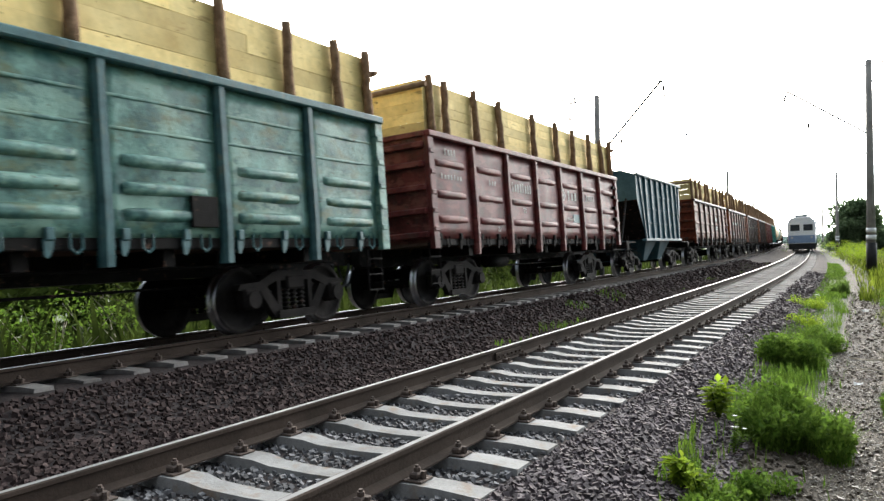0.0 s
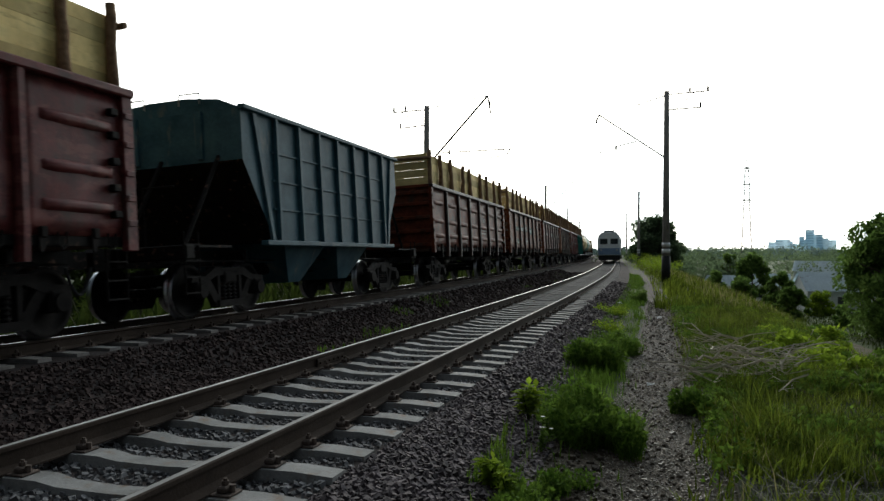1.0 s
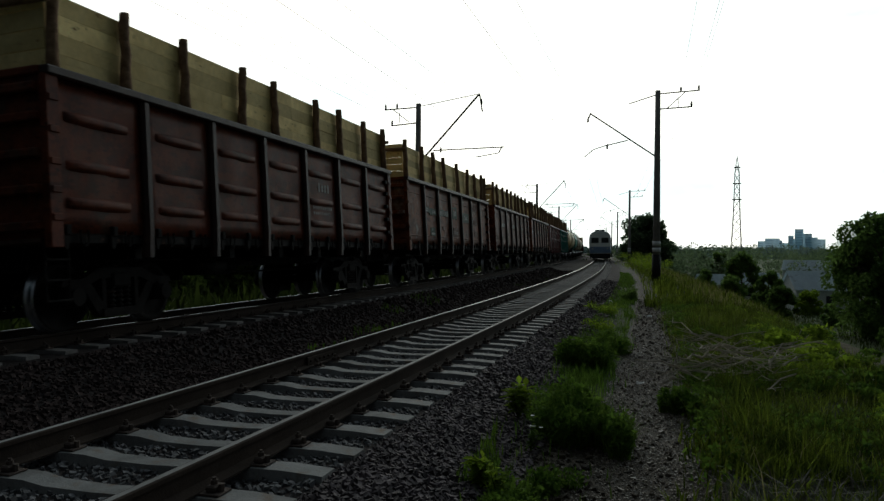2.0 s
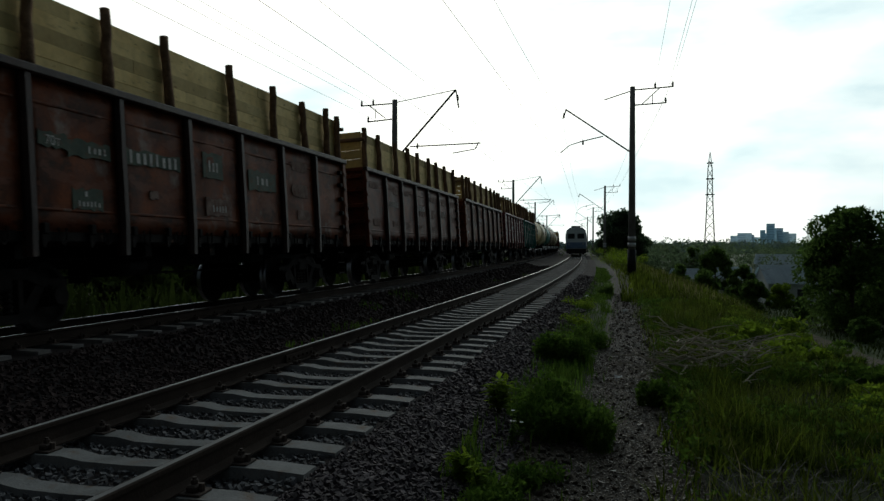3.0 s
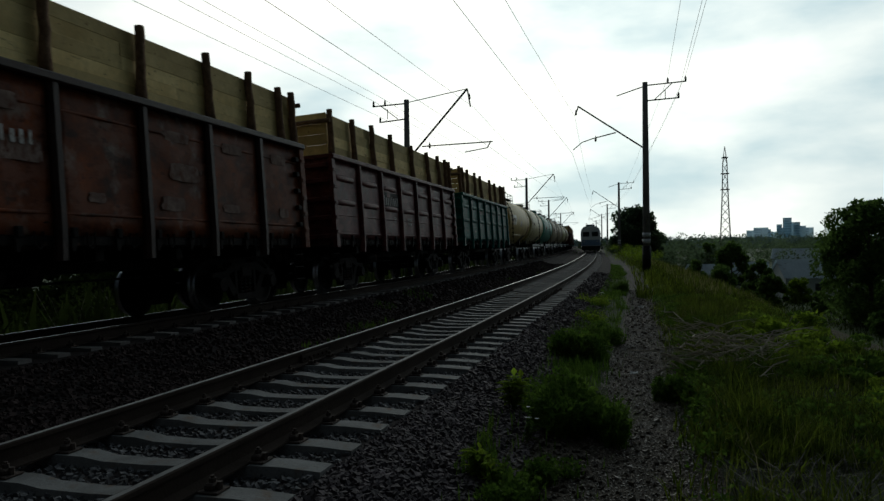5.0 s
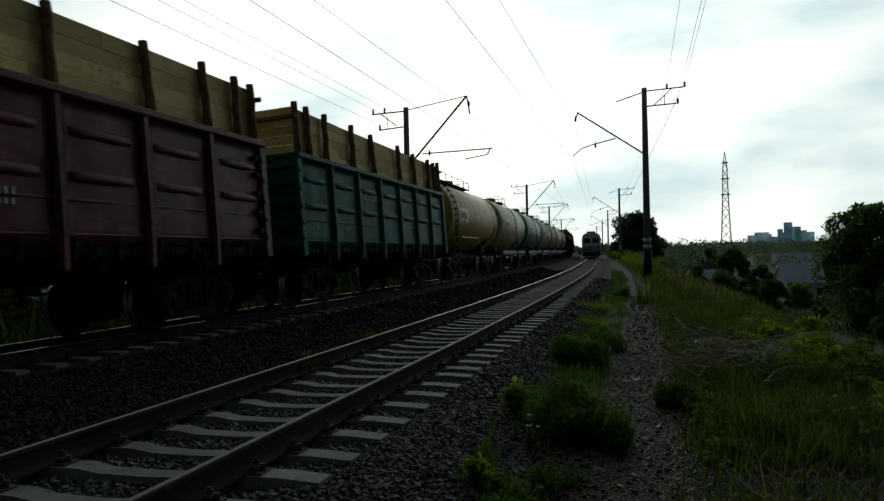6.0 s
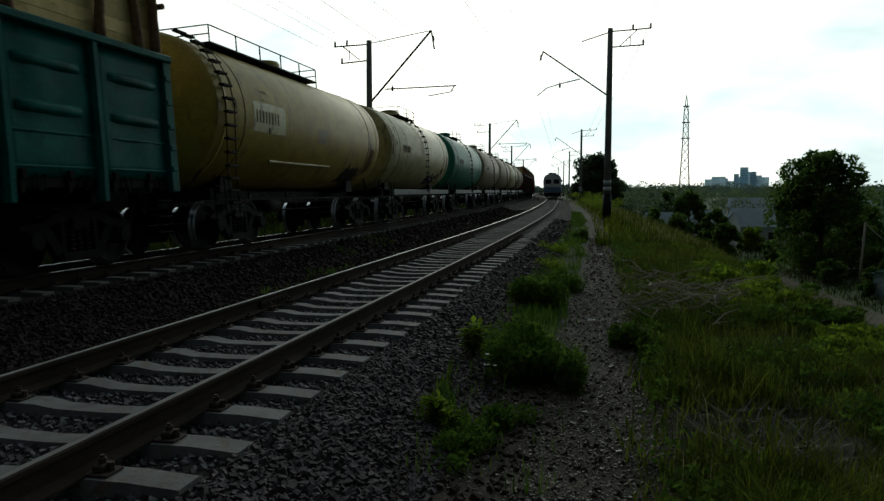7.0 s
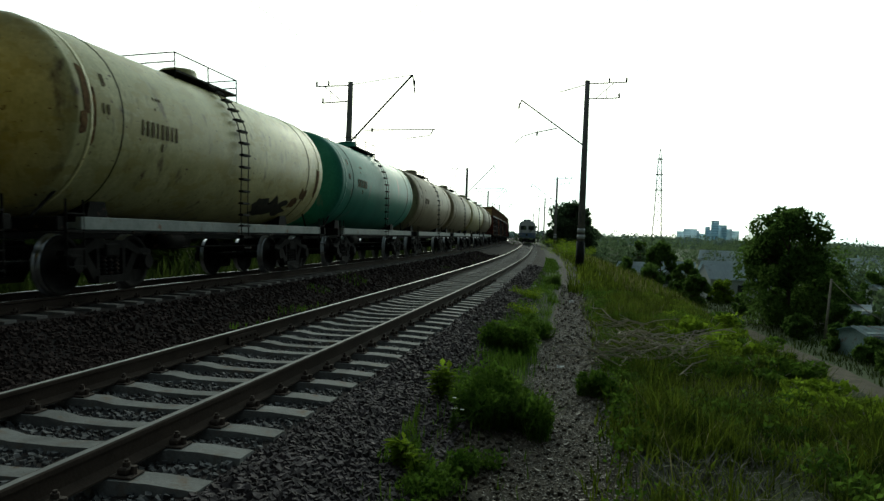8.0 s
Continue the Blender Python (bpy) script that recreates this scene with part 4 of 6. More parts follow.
def build_gondolas():
    teal, red, brown, rusty, dark = M_TEAL, M_RED, M_BROWN, M_RUSTY, M_DTEAL
    plan = [(4.0, teal, "worn turquoise open wagon with chipped patches", RIBS_3), (17.8, red, "maroon open wagon with pressed side ribs", RIBS_4),
            (44.2, brown, "brown open wagon with upright side posts", RIBS_4), (57.98, rusty, "rusty brown open wagon with pale faded patches", RIBS_0),
            (71.82, brown, "dark brown open wagon with faded lettering", RIBS_0), (85.66, rusty, "rust-red open wagon with flaking paint", RIBS_0),
            (99.46, red, "reddish brown open wagon with ribbed sides", RIBS_2), (113.15, dark, "dark green open wagon with white lettering", RIBS_2),
            (212.1, brown, "brown open wagon far down the train", RIBS_4), (226.0, rusty, "rusty open wagon far down the train", RIBS_2),
            (239.9, brown, "brown open wagon far down the train", RIBS_4), (253.8, red, "maroon open wagon far down the train", RIBS_4), (267.7, brown, "brown open wagon far down the train", RIBS_4)]
    out = []
    for i, (at, paint, label, ribs) in enumerate(plan):
        out.append(gondola(paint, label, ribs, at))
        timber_fence(at, 20 + i)
    c = [mid for bay, mid in BAYS]
    x = G_WIDE + 0.072
    # illegible and numeric lettering
    flat = G_WIDE + 0.02
    mark_rows(out[1], flat, [(c[2], 2.42, 1.2, 0.24, 8), (c[1] + 0.1, 2.5, 0.4, 0.12, 3), (c[0], 2.98, 0.5, 0.14, 4), (c[4] + 0.12, 2.4, 0.8, 0.26, 3), (c[5], 2.45, 0.8, 0.18, 5), (c[4] - 0.1, 1.83, 0.5, 0.09, 6), (c[0], 2.5, 0.9, 0.1, 7)], M_WHITE)
    bm = bmesh.new()
    for ring in ((0.17, 0.13), (0.06, 0.0)):
        outer, inner = [[bm.verts.new((flat + 0.004, c[4] - 0.58 + r * d, 2.53 + r * e)) for d, e in ((1, 0), (0, 1), (-1, 0), (0, -1))] for r in (ring[0], max(ring[1], 0.005))]
        for i in range(4):
            bm.faces.new((outer[i], outer[(i + 1) % 4], inner[(i + 1) % 4], inner[i]))
    bmesh.ops.solidify(bm, geom=bm.faces[:], thickness=0.004)
    part("marking", bm, M_WHITE, out[1], "white diamond emblem as a plain shape")
    bm = bmesh.new()
    box(bm, flat - 0.014, flat - 0.002, c[4] + 0.12, c[4] + 0.62, 1.78, 2.02, 0.003)
    part("lettering_panel", bm, M_TEALPOST, out[1], "dark blue-green painted patch")
    mark_rows(out[2], flat, [(c[4] + 0.1, 2.42, 0.62, 0.2, 4), (c[4], 2.02, 1.0, 0.08, 10), (c[4] - 0.03, 1.9, 0.9, 0.07, 9)], M_WHITE)
    bm = bmesh.new()
    lathe(bm, [(0.11, 0.0), (0.11, 0.004), (0.075, 0.004), (0.075, 0.0)], "x", 20, (flat + 0.001, c[4] - 0.45, 2.5))
    part("marking", bm, M_WHITE, out[2], "round works mark shown as a plain ring")
    # rusty wagon: green and grey patches with white figures on bare rust
    def patch(wagon, y0, y1, z0, z1, material, label):
        rng = random.Random(int(y0 * 100 + z0 * 10))
        n, bm = 9, bmesh.new()
        lower = [(y0 + (y1 - y0) * k / n, z0 + rng.uniform(-0.025, 0.025)) for k in range(n + 1)]
        upper = [(y0 + (y1 - y0) * k / n, z1 + rng.uniform(-0.025, 0.025)) for k in range(n, -1, -1)]
        prism(bm, lower + upper, G_WIDE + 0.006, G_WIDE + 0.022)
        part("paint_patch", bm, material, wagon, label)
    far = G_WIDE + 0.024
    for y0, y1, z0, z1, mtl in ((-4.1, -3.6, 2.40, 2.60, M_PATCH), (-3.6, -2.78, 2.33, 2.56, M_PATCH), (-3.56, -2.98, 1.62, 1.90, M_PATCH), (-2.45, -1.1, 2.36, 2.58, M_PATCH), (-1.93, -1.72, 1.86, 1.98, M_FADED),
                                (-0.42, 0.22, 2.34, 2.78, M_PATCH), (-0.38, 0.44, 1.67, 1.98, M_FADED), (1.15, 2.28, 2.24, 2.64, M_PATCH)):
        patch(out[3], y0, y1, z0, z1, mtl, "grey-green painted patch" if mtl is M_PATCH else "pale patch of faded paint")
    mark_number(out[3], far, -3.86, 2.43, 0.13, "70т", M_WHITE)
    mark_rows(out[3], far, [(-3.05, 2.4, 0.4, 0.1, 4), (-3.25, 1.66, 0.45, 0.08, 6), (-3.3, 1.8, 0.12, 0.07, 1), (-1.78, 2.37, 1.25, 0.2, 8), (-0.1, 2.45, 0.35, 0.2, 3), (0.05, 1.74, 0.5, 0.12, 5), (1.7, 2.36, 0.55, 0.17, 3)], M_WHITE)
    mark_rows(out[4], far, [(c[1], 2.38, 1.0, 0.2, 8), (c[3], 2.4, 0.9, 0.22, 8), (c[5], 2.35, 0.5, 0.22, 4)], M_WHITE)
    patch(out[5], -4.15, -3.45, 2.35, 2.75, M_FADED, "pale patch of faded paint")
    mark_rows(out[5], far, [(c[2], 2.42, 1.1, 0.2, 8), (c[0] + 0.1, 2.4, 0.5, 0.12, 5), (c[0] - 0.2, 1.75, 0.4, 0.16, 3)], M_WHITE)
    bm = bmesh.new()
    box(bm, G_WIDE + 0.004, flat, c[2] - 0.7, c[2] + 0.72, 2.26, 2.72, 0.003)
    part("lettering_panel", bm, M_SLATE_PANEL, out[6], "dark grey lettering panel")
    mark_rows(out[6], flat + 0.003, [(c[2], 2.34, 1.36, 0.28, 8), (c[3], 1.92, 0.45, 0.1, 4), (c[3], 1.8, 0.4, 0.08, 4)], M_WHITE)
    mark_rows(out[7], far, [(c[2], 2.6, 1.3, 0.22, 8), (c[1], 1.72, 0.2, 0.1, 2), (c[0], 1.72, 0.15, 0.1, 1)], M_WHITE)
    mark_number(out[7], far, c[2] + 0.15, 2.2, 0.12, "22", M_WHITE)
    mark_number(out[1], flat, c[2] + 0.1, 1.95, 0.12, "22", M_WHITE)
    mark_number(out[1], flat, c[1] + 0.3, 1.48, 0.11, "22", M_WHITE)
    mark_number(out[6], flat, c[2] + 0.3, 1.86, 0.15, "22", M_WHITE)
    for k, bays in ((3, (5, 6)), (4, range(7)), (5, range(1, 7))):
        for i in bays:
            faded_patch(out[k], c[i], 60 + 9 * k + i)
    # the welded dark repair patch on the turquoise wagon
    bm = bmesh.new()
    box(bm, G_WIDE + 0.03, G_WIDE + 0.075, c[4] + 0.28, c[4] + 0.70, 1.44, 1.83, 0.01)
    part("repair_patch", bm, M_STEEL, out[0], "dark square repair patch")


def hopper(at):
    w = tagged(new("hopper_wagon"), "blue-grey covered hopper wagon with ribbed sides", "freight wagon", "wagons of the freight train")
    top, low, half, wide = 3.74, 1.34, 3.98, 1.55
    flat = 2.98

    # one skin: side sheets, end walls and the funnel slopes beneath them
    bm = bmesh.new()
    ring = [[bm.verts.new((x, y, z)) for y, z in ((-half, top), (-half, 2.8), (-flat, low), (flat, low), (half, 2.8), (half, top))] for x in (-wide, wide)]
    bm.faces.new(ring[0])
    bm.faces.new(ring[1][::-1])
    for i in range(6):
        f = bm.faces.new((ring[0][i], ring[0][(i + 1) % 6], ring[1][(i + 1) % 6], ring[1][i]))
        # The funnel slopes take near-black steel, so their deep shadow is painted on.
        f.material_index = 1 if i in (1, 2, 3) else 0
    put("body", mesh_of(bm, "hopper_body", M_HOPPER, M_STEEL), w)

    def hrib(bm):
        box(bm, 0, 0.09, -0.04, 0.04, low, top - 0.02, 0.008)
    for s in (1, -1):
        turn = Matrix.Translation((wide, 0, 0)) if s > 0 else TURN @ Matrix.Translation((wide, 0, 0))
        for i in range(7):
            put("side_rib", shared("hopper_rib", M_HOPPER, hrib), w, turn @ Matrix.Translation((0, -2.82 + 0.94 * i, 0)))
        for z in (1.95, 2.5, 3.05):
            put("stringer", shared("hopper_stringer", M_HOPPER, lambda bm: box(bm, 0, 0.035, -flat, flat, -0.02, 0.02, 0.006)), w, turn @ Matrix.Translation((0, 0, z)))
        for e in (1, -1):
            put("corner_brace", shared("corner_brace", M_HOPPER, lambda bm: prism(bm, [(-0.02, low), (0.09, low), (0.62, top - 0.05), (0.5, top - 0.05)], 0, 0.06)), w, turn @ Matrix.Translation((0, e * (flat + 0.05), 0)) @ (Matrix.Identity(4) if e > 0 else Matrix.Diagonal((1, -1, 1, 1))))
            put("end_brace", shared("end_brace", M_HOPPER, lambda bm: prism(bm, [(0, 2.86), (0.06, 2.86), (0.06, top), (0, top)], -0.06, 0.06)), w, (Matrix.Identity(4) if e > 0 else TURN) @ Matrix.Translation((0.7 * s, half, 0)))
        put("lower_sill", shared("hopper_sill", M_HOPPER, lambda bm: box(bm, -0.06, 0.1, -flat - 0.4, flat + 0.4, low - 0.1, low, 0.015)), w, turn)
        put("top_rim", shared("hopper_rim", M_HOPPER, lambda bm: box(bm, -0.05, 0.1, -half - 0.03, half + 0.03, top - 0.03, top + 0.06, 0.015)), w, turn)

    def roof(bm):
        sec = [(-wide, top), (-1.1, top + 0.2), (-0.4, top + 0.28), (0.4, top + 0.28), (1.1, top + 0.2), (wide, top)]
        a, b = [[bm.verts.new((x, y, z)) for x, z in sec] for y in (-half, half)]
        for i in range(5):
            bm.faces.new((a[i], a[i + 1], b[i + 1], b[i])).smooth = True
        bm.faces.new(a)
        bm.faces.new(b[::-1])
    put("roof", shared("hopper_roof", M_HOPPER, roof), w)
    for y in (-3.0, -1.0, 1.0, 3.0):
        put("roof_hatch", shared("roof_hatch", M_HOPPER, lambda bm: lathe(bm, [(0, 0.34), (0.08, 0.34), (0.12, 0.25), (0.13, 0.0)], "z", 16)), w, Matrix.Translation((0, y, top + 0.27)))

    def hoop(bm):
        rod(bm, (0, -0.22, 0), (0, -0.22, 0.2), 0.014, seg=6)
        rod(bm, (0, 0.22, 0), (0, 0.22, 0.2), 0.014, seg=6)
        rod(bm, (0, -0.22, 0.2), (0, 0.22, 0.2), 0.014, seg=6)
    for y, x in ((-4.0, -0.7), (-4.0, 0.5), (4.0, 0.5)):
        put("handrail", shared("roof_hoop", M_SILL, hoop), w, pose(x, y, top + 0.15, 0, 0, 90))

    def chute(bm):
        a = [bm.verts.new(p) for p in ((-1.35, -1.0, low), (1.35, -1.0, low), (1.35, 1.0, low), (-1.35, 1.0, low))]
        b = [bm.verts.new(p) for p in ((-1.0, -0.25, 0.5), (1.0, -0.25, 0.5), (1.0, 0.25, 0.5), (-1.0, 0.25, 0.5))]
        for i in range(4):
            bm.faces.new((a[i], a[(i + 1) % 4], b[(i + 1) % 4], b[i]))
        bm.faces.new(b)
    for y in (-1.25, 1.25):
        put("discharge_chute", shared("chute", M_HOPPER, chute), w, Matrix.Translation((0, y, 0)))

    def frame_build(bm):
        box(bm, -0.25, 0.25, -5.75, 5.75, 0.92, 1.22)
        for e in (-1, 1):
            box(bm, -1.5, 1.5, e * 5.55 - 0.12, e * 5.55 + 0.12, 1.0, 1.24, 0.02)
            box(bm, -1.45, 1.45, e * 4.9 - 0.6, e * 4.9 + 0.6, 1.2, 1.24)
            for x in (-1.2, 0.0, 1.2):
                rod(bm, (x, e * 5.3, 1.22), (x, e * 4.2, 2.85), 0.04, seg=6)
            rod(bm, (0.6, e * 5.5, 1.22), (0.6, e * 5.5, 2.2), 0.018, seg=6)
            rod(bm, (0.6, e * 5.5, 2.2), (1.2, e * 5.5, 2.2), 0.018, seg=6)
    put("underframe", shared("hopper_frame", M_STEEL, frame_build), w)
    add_bogies(w, 7.7)
    add_ends(w, 5.7)
    add_brakes(w)
    MOVING.append((w, at, SPEED, False))


T_HALF, T_RAD, T_MID = 5.62, 1.55, 2.80


def tank_wagon(at, paint, label, mid_ladder=True, sill=True, mark=True):
    w = tagged(new("tank_wagon"), label, "tank wagon", "wagons of the freight train")

    def shell(bm):
        prof = [(-T_HALF, 0.0)] + [(-T_HALF + 0.4 * (1 - math.cos(a)), T_RAD * math.sin(a)) for a in [math.radians(k) for k in (12, 24, 36, 48, 60, 72, 82, 90)]]
        prof = prof + [(0.0, T_RAD)] + [(-s, r) for s, r in prof[::-1]]
        lathe(bm, prof, "y", 40, (0, 0, T_MID))
    put("tank_shell", shared("tank_shell", paint, shell), w)

    def band(bm):
        lathe(bm, [(-0.045, T_RAD - 0.002), (-0.04, T_RAD + 0.006), (0.04, T_RAD + 0.006), (0.045, T_RAD - 0.002)], "y", 40, (0, 0, T_MID))
    for y in (-4.95, 4.95):
        put("strap", shared("tank_strap", paint, band), w, Matrix.Translation((0, y, 0)))
        put("seam", shared("tank_seam", M_STEEL, lambda bm: lathe(bm, [(-0.022, T_RAD - 0.002), (0, T_RAD + 0.012), (0.022, T_RAD - 0.002)], "y", 40, (0, 0, T_MID))), w, Matrix.Translation((0, y * 0.84, 0)))

    def cradle(bm):
        box(bm, -0.27, 0.27, -5.6, 5.6, 0.9, 1.2)
        for e in (-1, 1):
            box(bm, -1.45, 1.45, e * 5.55 - 0.1, e * 5.55 + 0.1, 0.98, 1.2, 0.02)
            prism(bm, [(e * 3.9 - 0.3, 1.15), (e * 3.9 + 0.3, 1.15), (e * 3.9 + 0.2, 1.5), (e * 3.9 - 0.2, 1.5)], -0.85, 0.85)
            rod(bm, (0.9, e * 5.5, 1.2), (1.05, e * 4.4, 2.2), 0.025, seg=6)
        rod(bm, (0, 0, 0.75), (0, 0, 1.3), 0.16, seg=12)
    put("underframe", shared("tank_frame", M_STEEL, cradle), w)
    if sill:
        for s in (1, -1):
            put("side_beam", shared("tank_beam", M_SILL, lambda bm: (box(bm, -0.05, 0.05, -5.15, 5.15, 1.0, 1.2, 0.012), [box(bm, -0.75, 0.0, y - 0.04, y + 0.04, 1.05, 1.15) for y in (-4.5, -2.2, 0, 2.2, 4.5)])), w, Matrix.Translation((1.42 * s, 0, 0)) if s > 0 else TURN @ Matrix.Translation((1.42, 0, 0)), "pale grey side beam with rust stains")

    def ladder(bm):
        # follows the shell from the beam up to the platform
        pts = [Vector((1.62, 0, 0.55)), Vector((1.6, 0, 1.5))] + [Vector(((T_RAD + 0.12) * math.cos(a), 0, T_MID + (T_RAD + 0.12) * math.sin(a))) for a in [math.radians(k) for k in (0, 18, 36, 54, 68)]]
        for y in (-0.17, 0.17):
            tube(bm, [p + Vector((0, y, 0)) for p in pts], [0.012] * len(pts), 6)
        rungs = []
        for a, b in zip(pts, pts[1:]):
            n = max(1, round((b - a).length / 0.27))
            rungs += [a.lerp(b, (k + 0.5) / n) for k in range(n)]
        RUNGS[:] = rungs

    RUNGS = []
    ladder_mesh = shared("tank_ladder", M_STEEL, ladder)
    if not RUNGS:
        ladder(bmesh.new())

    def platform(y0, y1):
        def build(bm):
            z, n = T_MID + T_RAD - 0.1, max(2, round((y1 - y0) / 1.1))
            for e in (-1, 1):
                box(bm, *sorted((e * 0.5, e * 0.86)), y0, y1, z, z + 0.04)
                for y in [y0 + (y1 - y0) * k / n for k in range(n + 1)]:
                    rod(bm, (e * 0.84, y, z - 0.2), (e * 0.84, y, z + 0.38), 0.018, seg=6)
                rod(bm, (e * 0.84, y0, z + 0.38), (e * 0.84, y1, z + 0.38), 0.015, seg=6)
            for y in (y0, y1):
                rod(bm, (-0.84, y, z + 0.38), (0.84, y, z + 0.38), 0.015, seg=6)
                rod(bm, (-0.84, y, z + 0.2), (0.84, y, z + 0.2), 0.015, seg=6)
        return build
    ly = 0.0 if mid_ladder else -5.0
    for s in (1, -1):
        steps = put("ladder", ladder_mesh, w, Matrix.Translation((0, ly, 0)) if s > 0 else TURN @ Matrix.Translation((0, -ly, 0)), "dark steel rung ladder up the shell")
        for p in RUNGS:
            put("rung", shared("tank_rung", M_STEEL, lambda bm: box(bm, -0.06, 0.05, -0.17, 0.17, -0.02, 0.02)), steps, Matrix.Translation(p))
    if mid_ladder:
        put("platform", shared("tank_platform", M_STEEL, platform(-1.35, 1.35)), w, label="small railed platform round the filling dome")
    else:
        put("platform", shared("tank_walkway", M_STEEL, platform(-4.1, 1.75)), w, label="long railed walkway on top of the tank")
    put("filling_dome", shared("filling_dome", paint, lambda bm: lathe(bm, [(0, 0.42), (0.32, 0.42), (0.38, 0.38), (0.42, 0.2), (0.43, 0.0)], "z", 18)), w, Matrix.Translation((0, 0.2, T_MID + T_RAD - 0.08)))
    if mark:
        # number and signs follow the shell's curve as short bars
        rows = [(-3.1, -7, 1.2, 0.26, 8), (-3.0, -15, 0.16, 0.14, 1), (-4.55, 17, 0.22, 0.2, 1), (-4.6, 0, 0.24, 0.16, 2), (-3.1, 18, 0.3, 0.05, 3), (-3.2, 11, 0.12, 0.04, 1)]
        for y, deg, wide, tall, n in rows:
            bm = bmesh.new()
            for k in range(n):
                c = y - wide / 2 + wide * (k + 0.5) / n
                hw = wide / n * (0.16 + 0.05 * (k % 3))
                a0, a1 = math.radians(deg), math.radians(deg) + tall / T_RAD
                q = [bm.verts.new(((T_RAD + r) * math.cos(a), yy, T_MID + (T_RAD + r) * math.sin(a))) for r in (0.009, 0.013) for a, yy in ((a0, c - hw), (a0, c + hw), ((a0 + a1) / 2, c + hw), (a1, c + hw), (a1, c - hw), ((a0 + a1) / 2, c - hw))]
                bm.faces.new(q[6:])
                bm.faces.new(q[:6][::-1])
                for i in range(6):
                    bm.faces.new((q[i], q[(i + 1) % 6], q[6 + (i + 1) % 6], q[6 + i]))
            part("marking", bm, M_DMARK, w, "stencilled number shown as plain bars")
    if not sill:
        bm = bmesh.new()
        a = math.radians(-38)
        rod(bm, ((T_RAD + 0.03) * math.cos(a), -2.6, T_MID + (T_RAD + 0.03) * math.sin(a)), ((T_RAD + 0.03) * math.cos(a), 1.2, T_MID + (T_RAD + 0.03) * math.sin(a)), 0.03, seg=6)
        part("side_rail", bm, M_TANK_C, w, "long pale rail low along the shell")
    add_bogies(w, 7.8)
    add_ends(w, 5.5)
    add_brakes(w)
    MOVING.append((w, at, SPEED, False))
    return w


def shell_patch(wagon, y0, y1, z0, z1, material, label, seed, ragged=0.12):
    """A ragged patch of other paint, rust or grime that follows the tank's shell."""
    rng, n, m, bm = random.Random(seed), 10, 5, bmesh.new()
    a0, a1 = [math.asin(max(-0.98, min(0.98, (z - T_MID) / T_RAD))) for z in (z0, z1)]
    for r in (0.002, 0.007):
        rows = []
        for j in range(m + 1):
            f = j / m
            row = []
            for i in range(n + 1):
                y = y0 + (y1 - y0) * i / n
                a = a0 + (a1 - a0) * f
                if j in (0, m):
                    a += (a1 - a0) * ragged * 2 * noise.noise(Vector((y * 5, seed, j)))
                if i in (0, n):
                    y += (y1 - y0) * ragged * noise.noise(Vector((f * 4, seed, i)))
                row.append(bm.verts.new(((T_RAD + r) * math.cos(a), y, T_MID + (T_RAD + r) * math.sin(a))))
            rows.append(row)
        for p, q in zip(rows, rows[1:]):
            for i in range(n):
                bm.faces.new((p[i], p[i + 1], q[i + 1], q[i])).smooth = True
    part("paint_patch", bm, material, wagon, label)


def build_tanks():
    ochre = tank_wagon(126.2, M_TANK_Y, "ochre tank wagon with a long top walkway", mid_ladder=False, sill=False)
    shell_patch(ochre, -3.75, -2.15, 2.42, 3.05, M_TANK_C, "paler repainted patch under the number", 320, 0.03)
    shell_patch(ochre, -0.1, 0.5, 2.38, 2.74, M_TANK_B, "dull painted square on the shell", 321, 0.05)
    shell_patch(ochre, 4.3, 4.75, 1.75, 2.5, M_RUSTSPOT, "rust and grime stain on the shell", 322, 0.25)
    shell_patch(ochre, 2.6, 4.0, 1.45, 1.85, M_GRIME, "dark oily grime low on the shell", 323, 0.3)
    plan = [(138.3, M_TANK_C, "cream tank wagon with rust stains and a ladder"), (150.75, M_TANK_G, "green tank wagon with pale weathered bands"),
            (162.8, M_TANK_B, "beige tank wagon with a ladder and platform"), (174.85, M_TANK_B, "dull beige tank wagon"), (186.9, M_TANK_C, "cream tank wagon far down the train"), (199.15, M_TANK_B, "beige tank wagon far down the train")]
    for at, paint, label in plan:
        w = tank_wagon(at, paint, label, mark=at < 170)
        if at < 140:
            for k, (y0, y1, z0, z1) in enumerate(((-5.12, -4.98, 2.75, 3.45), (-5.2, -5.05, 2.45, 2.75), (-4.9, -4.84, 2.5, 3.2), (3.5, 3.9, 1.72, 1.95), (3.9, 4.3, 1.95, 2.2), (4.75, 4.95, 2.1, 2.8))):
                shell_patch(w, y0, y1, z0, z1, M_RUSTSPOT, "rust and grime stain on the shell", 300 + k, 0.25)
            shell_patch(w, 1.6, 3.4, 1.5, 1.85, M_GRIME, "dark oily grime low on the shell", 310, 0.3)


build_gondolas()
hopper(30.85)
build_tanks()


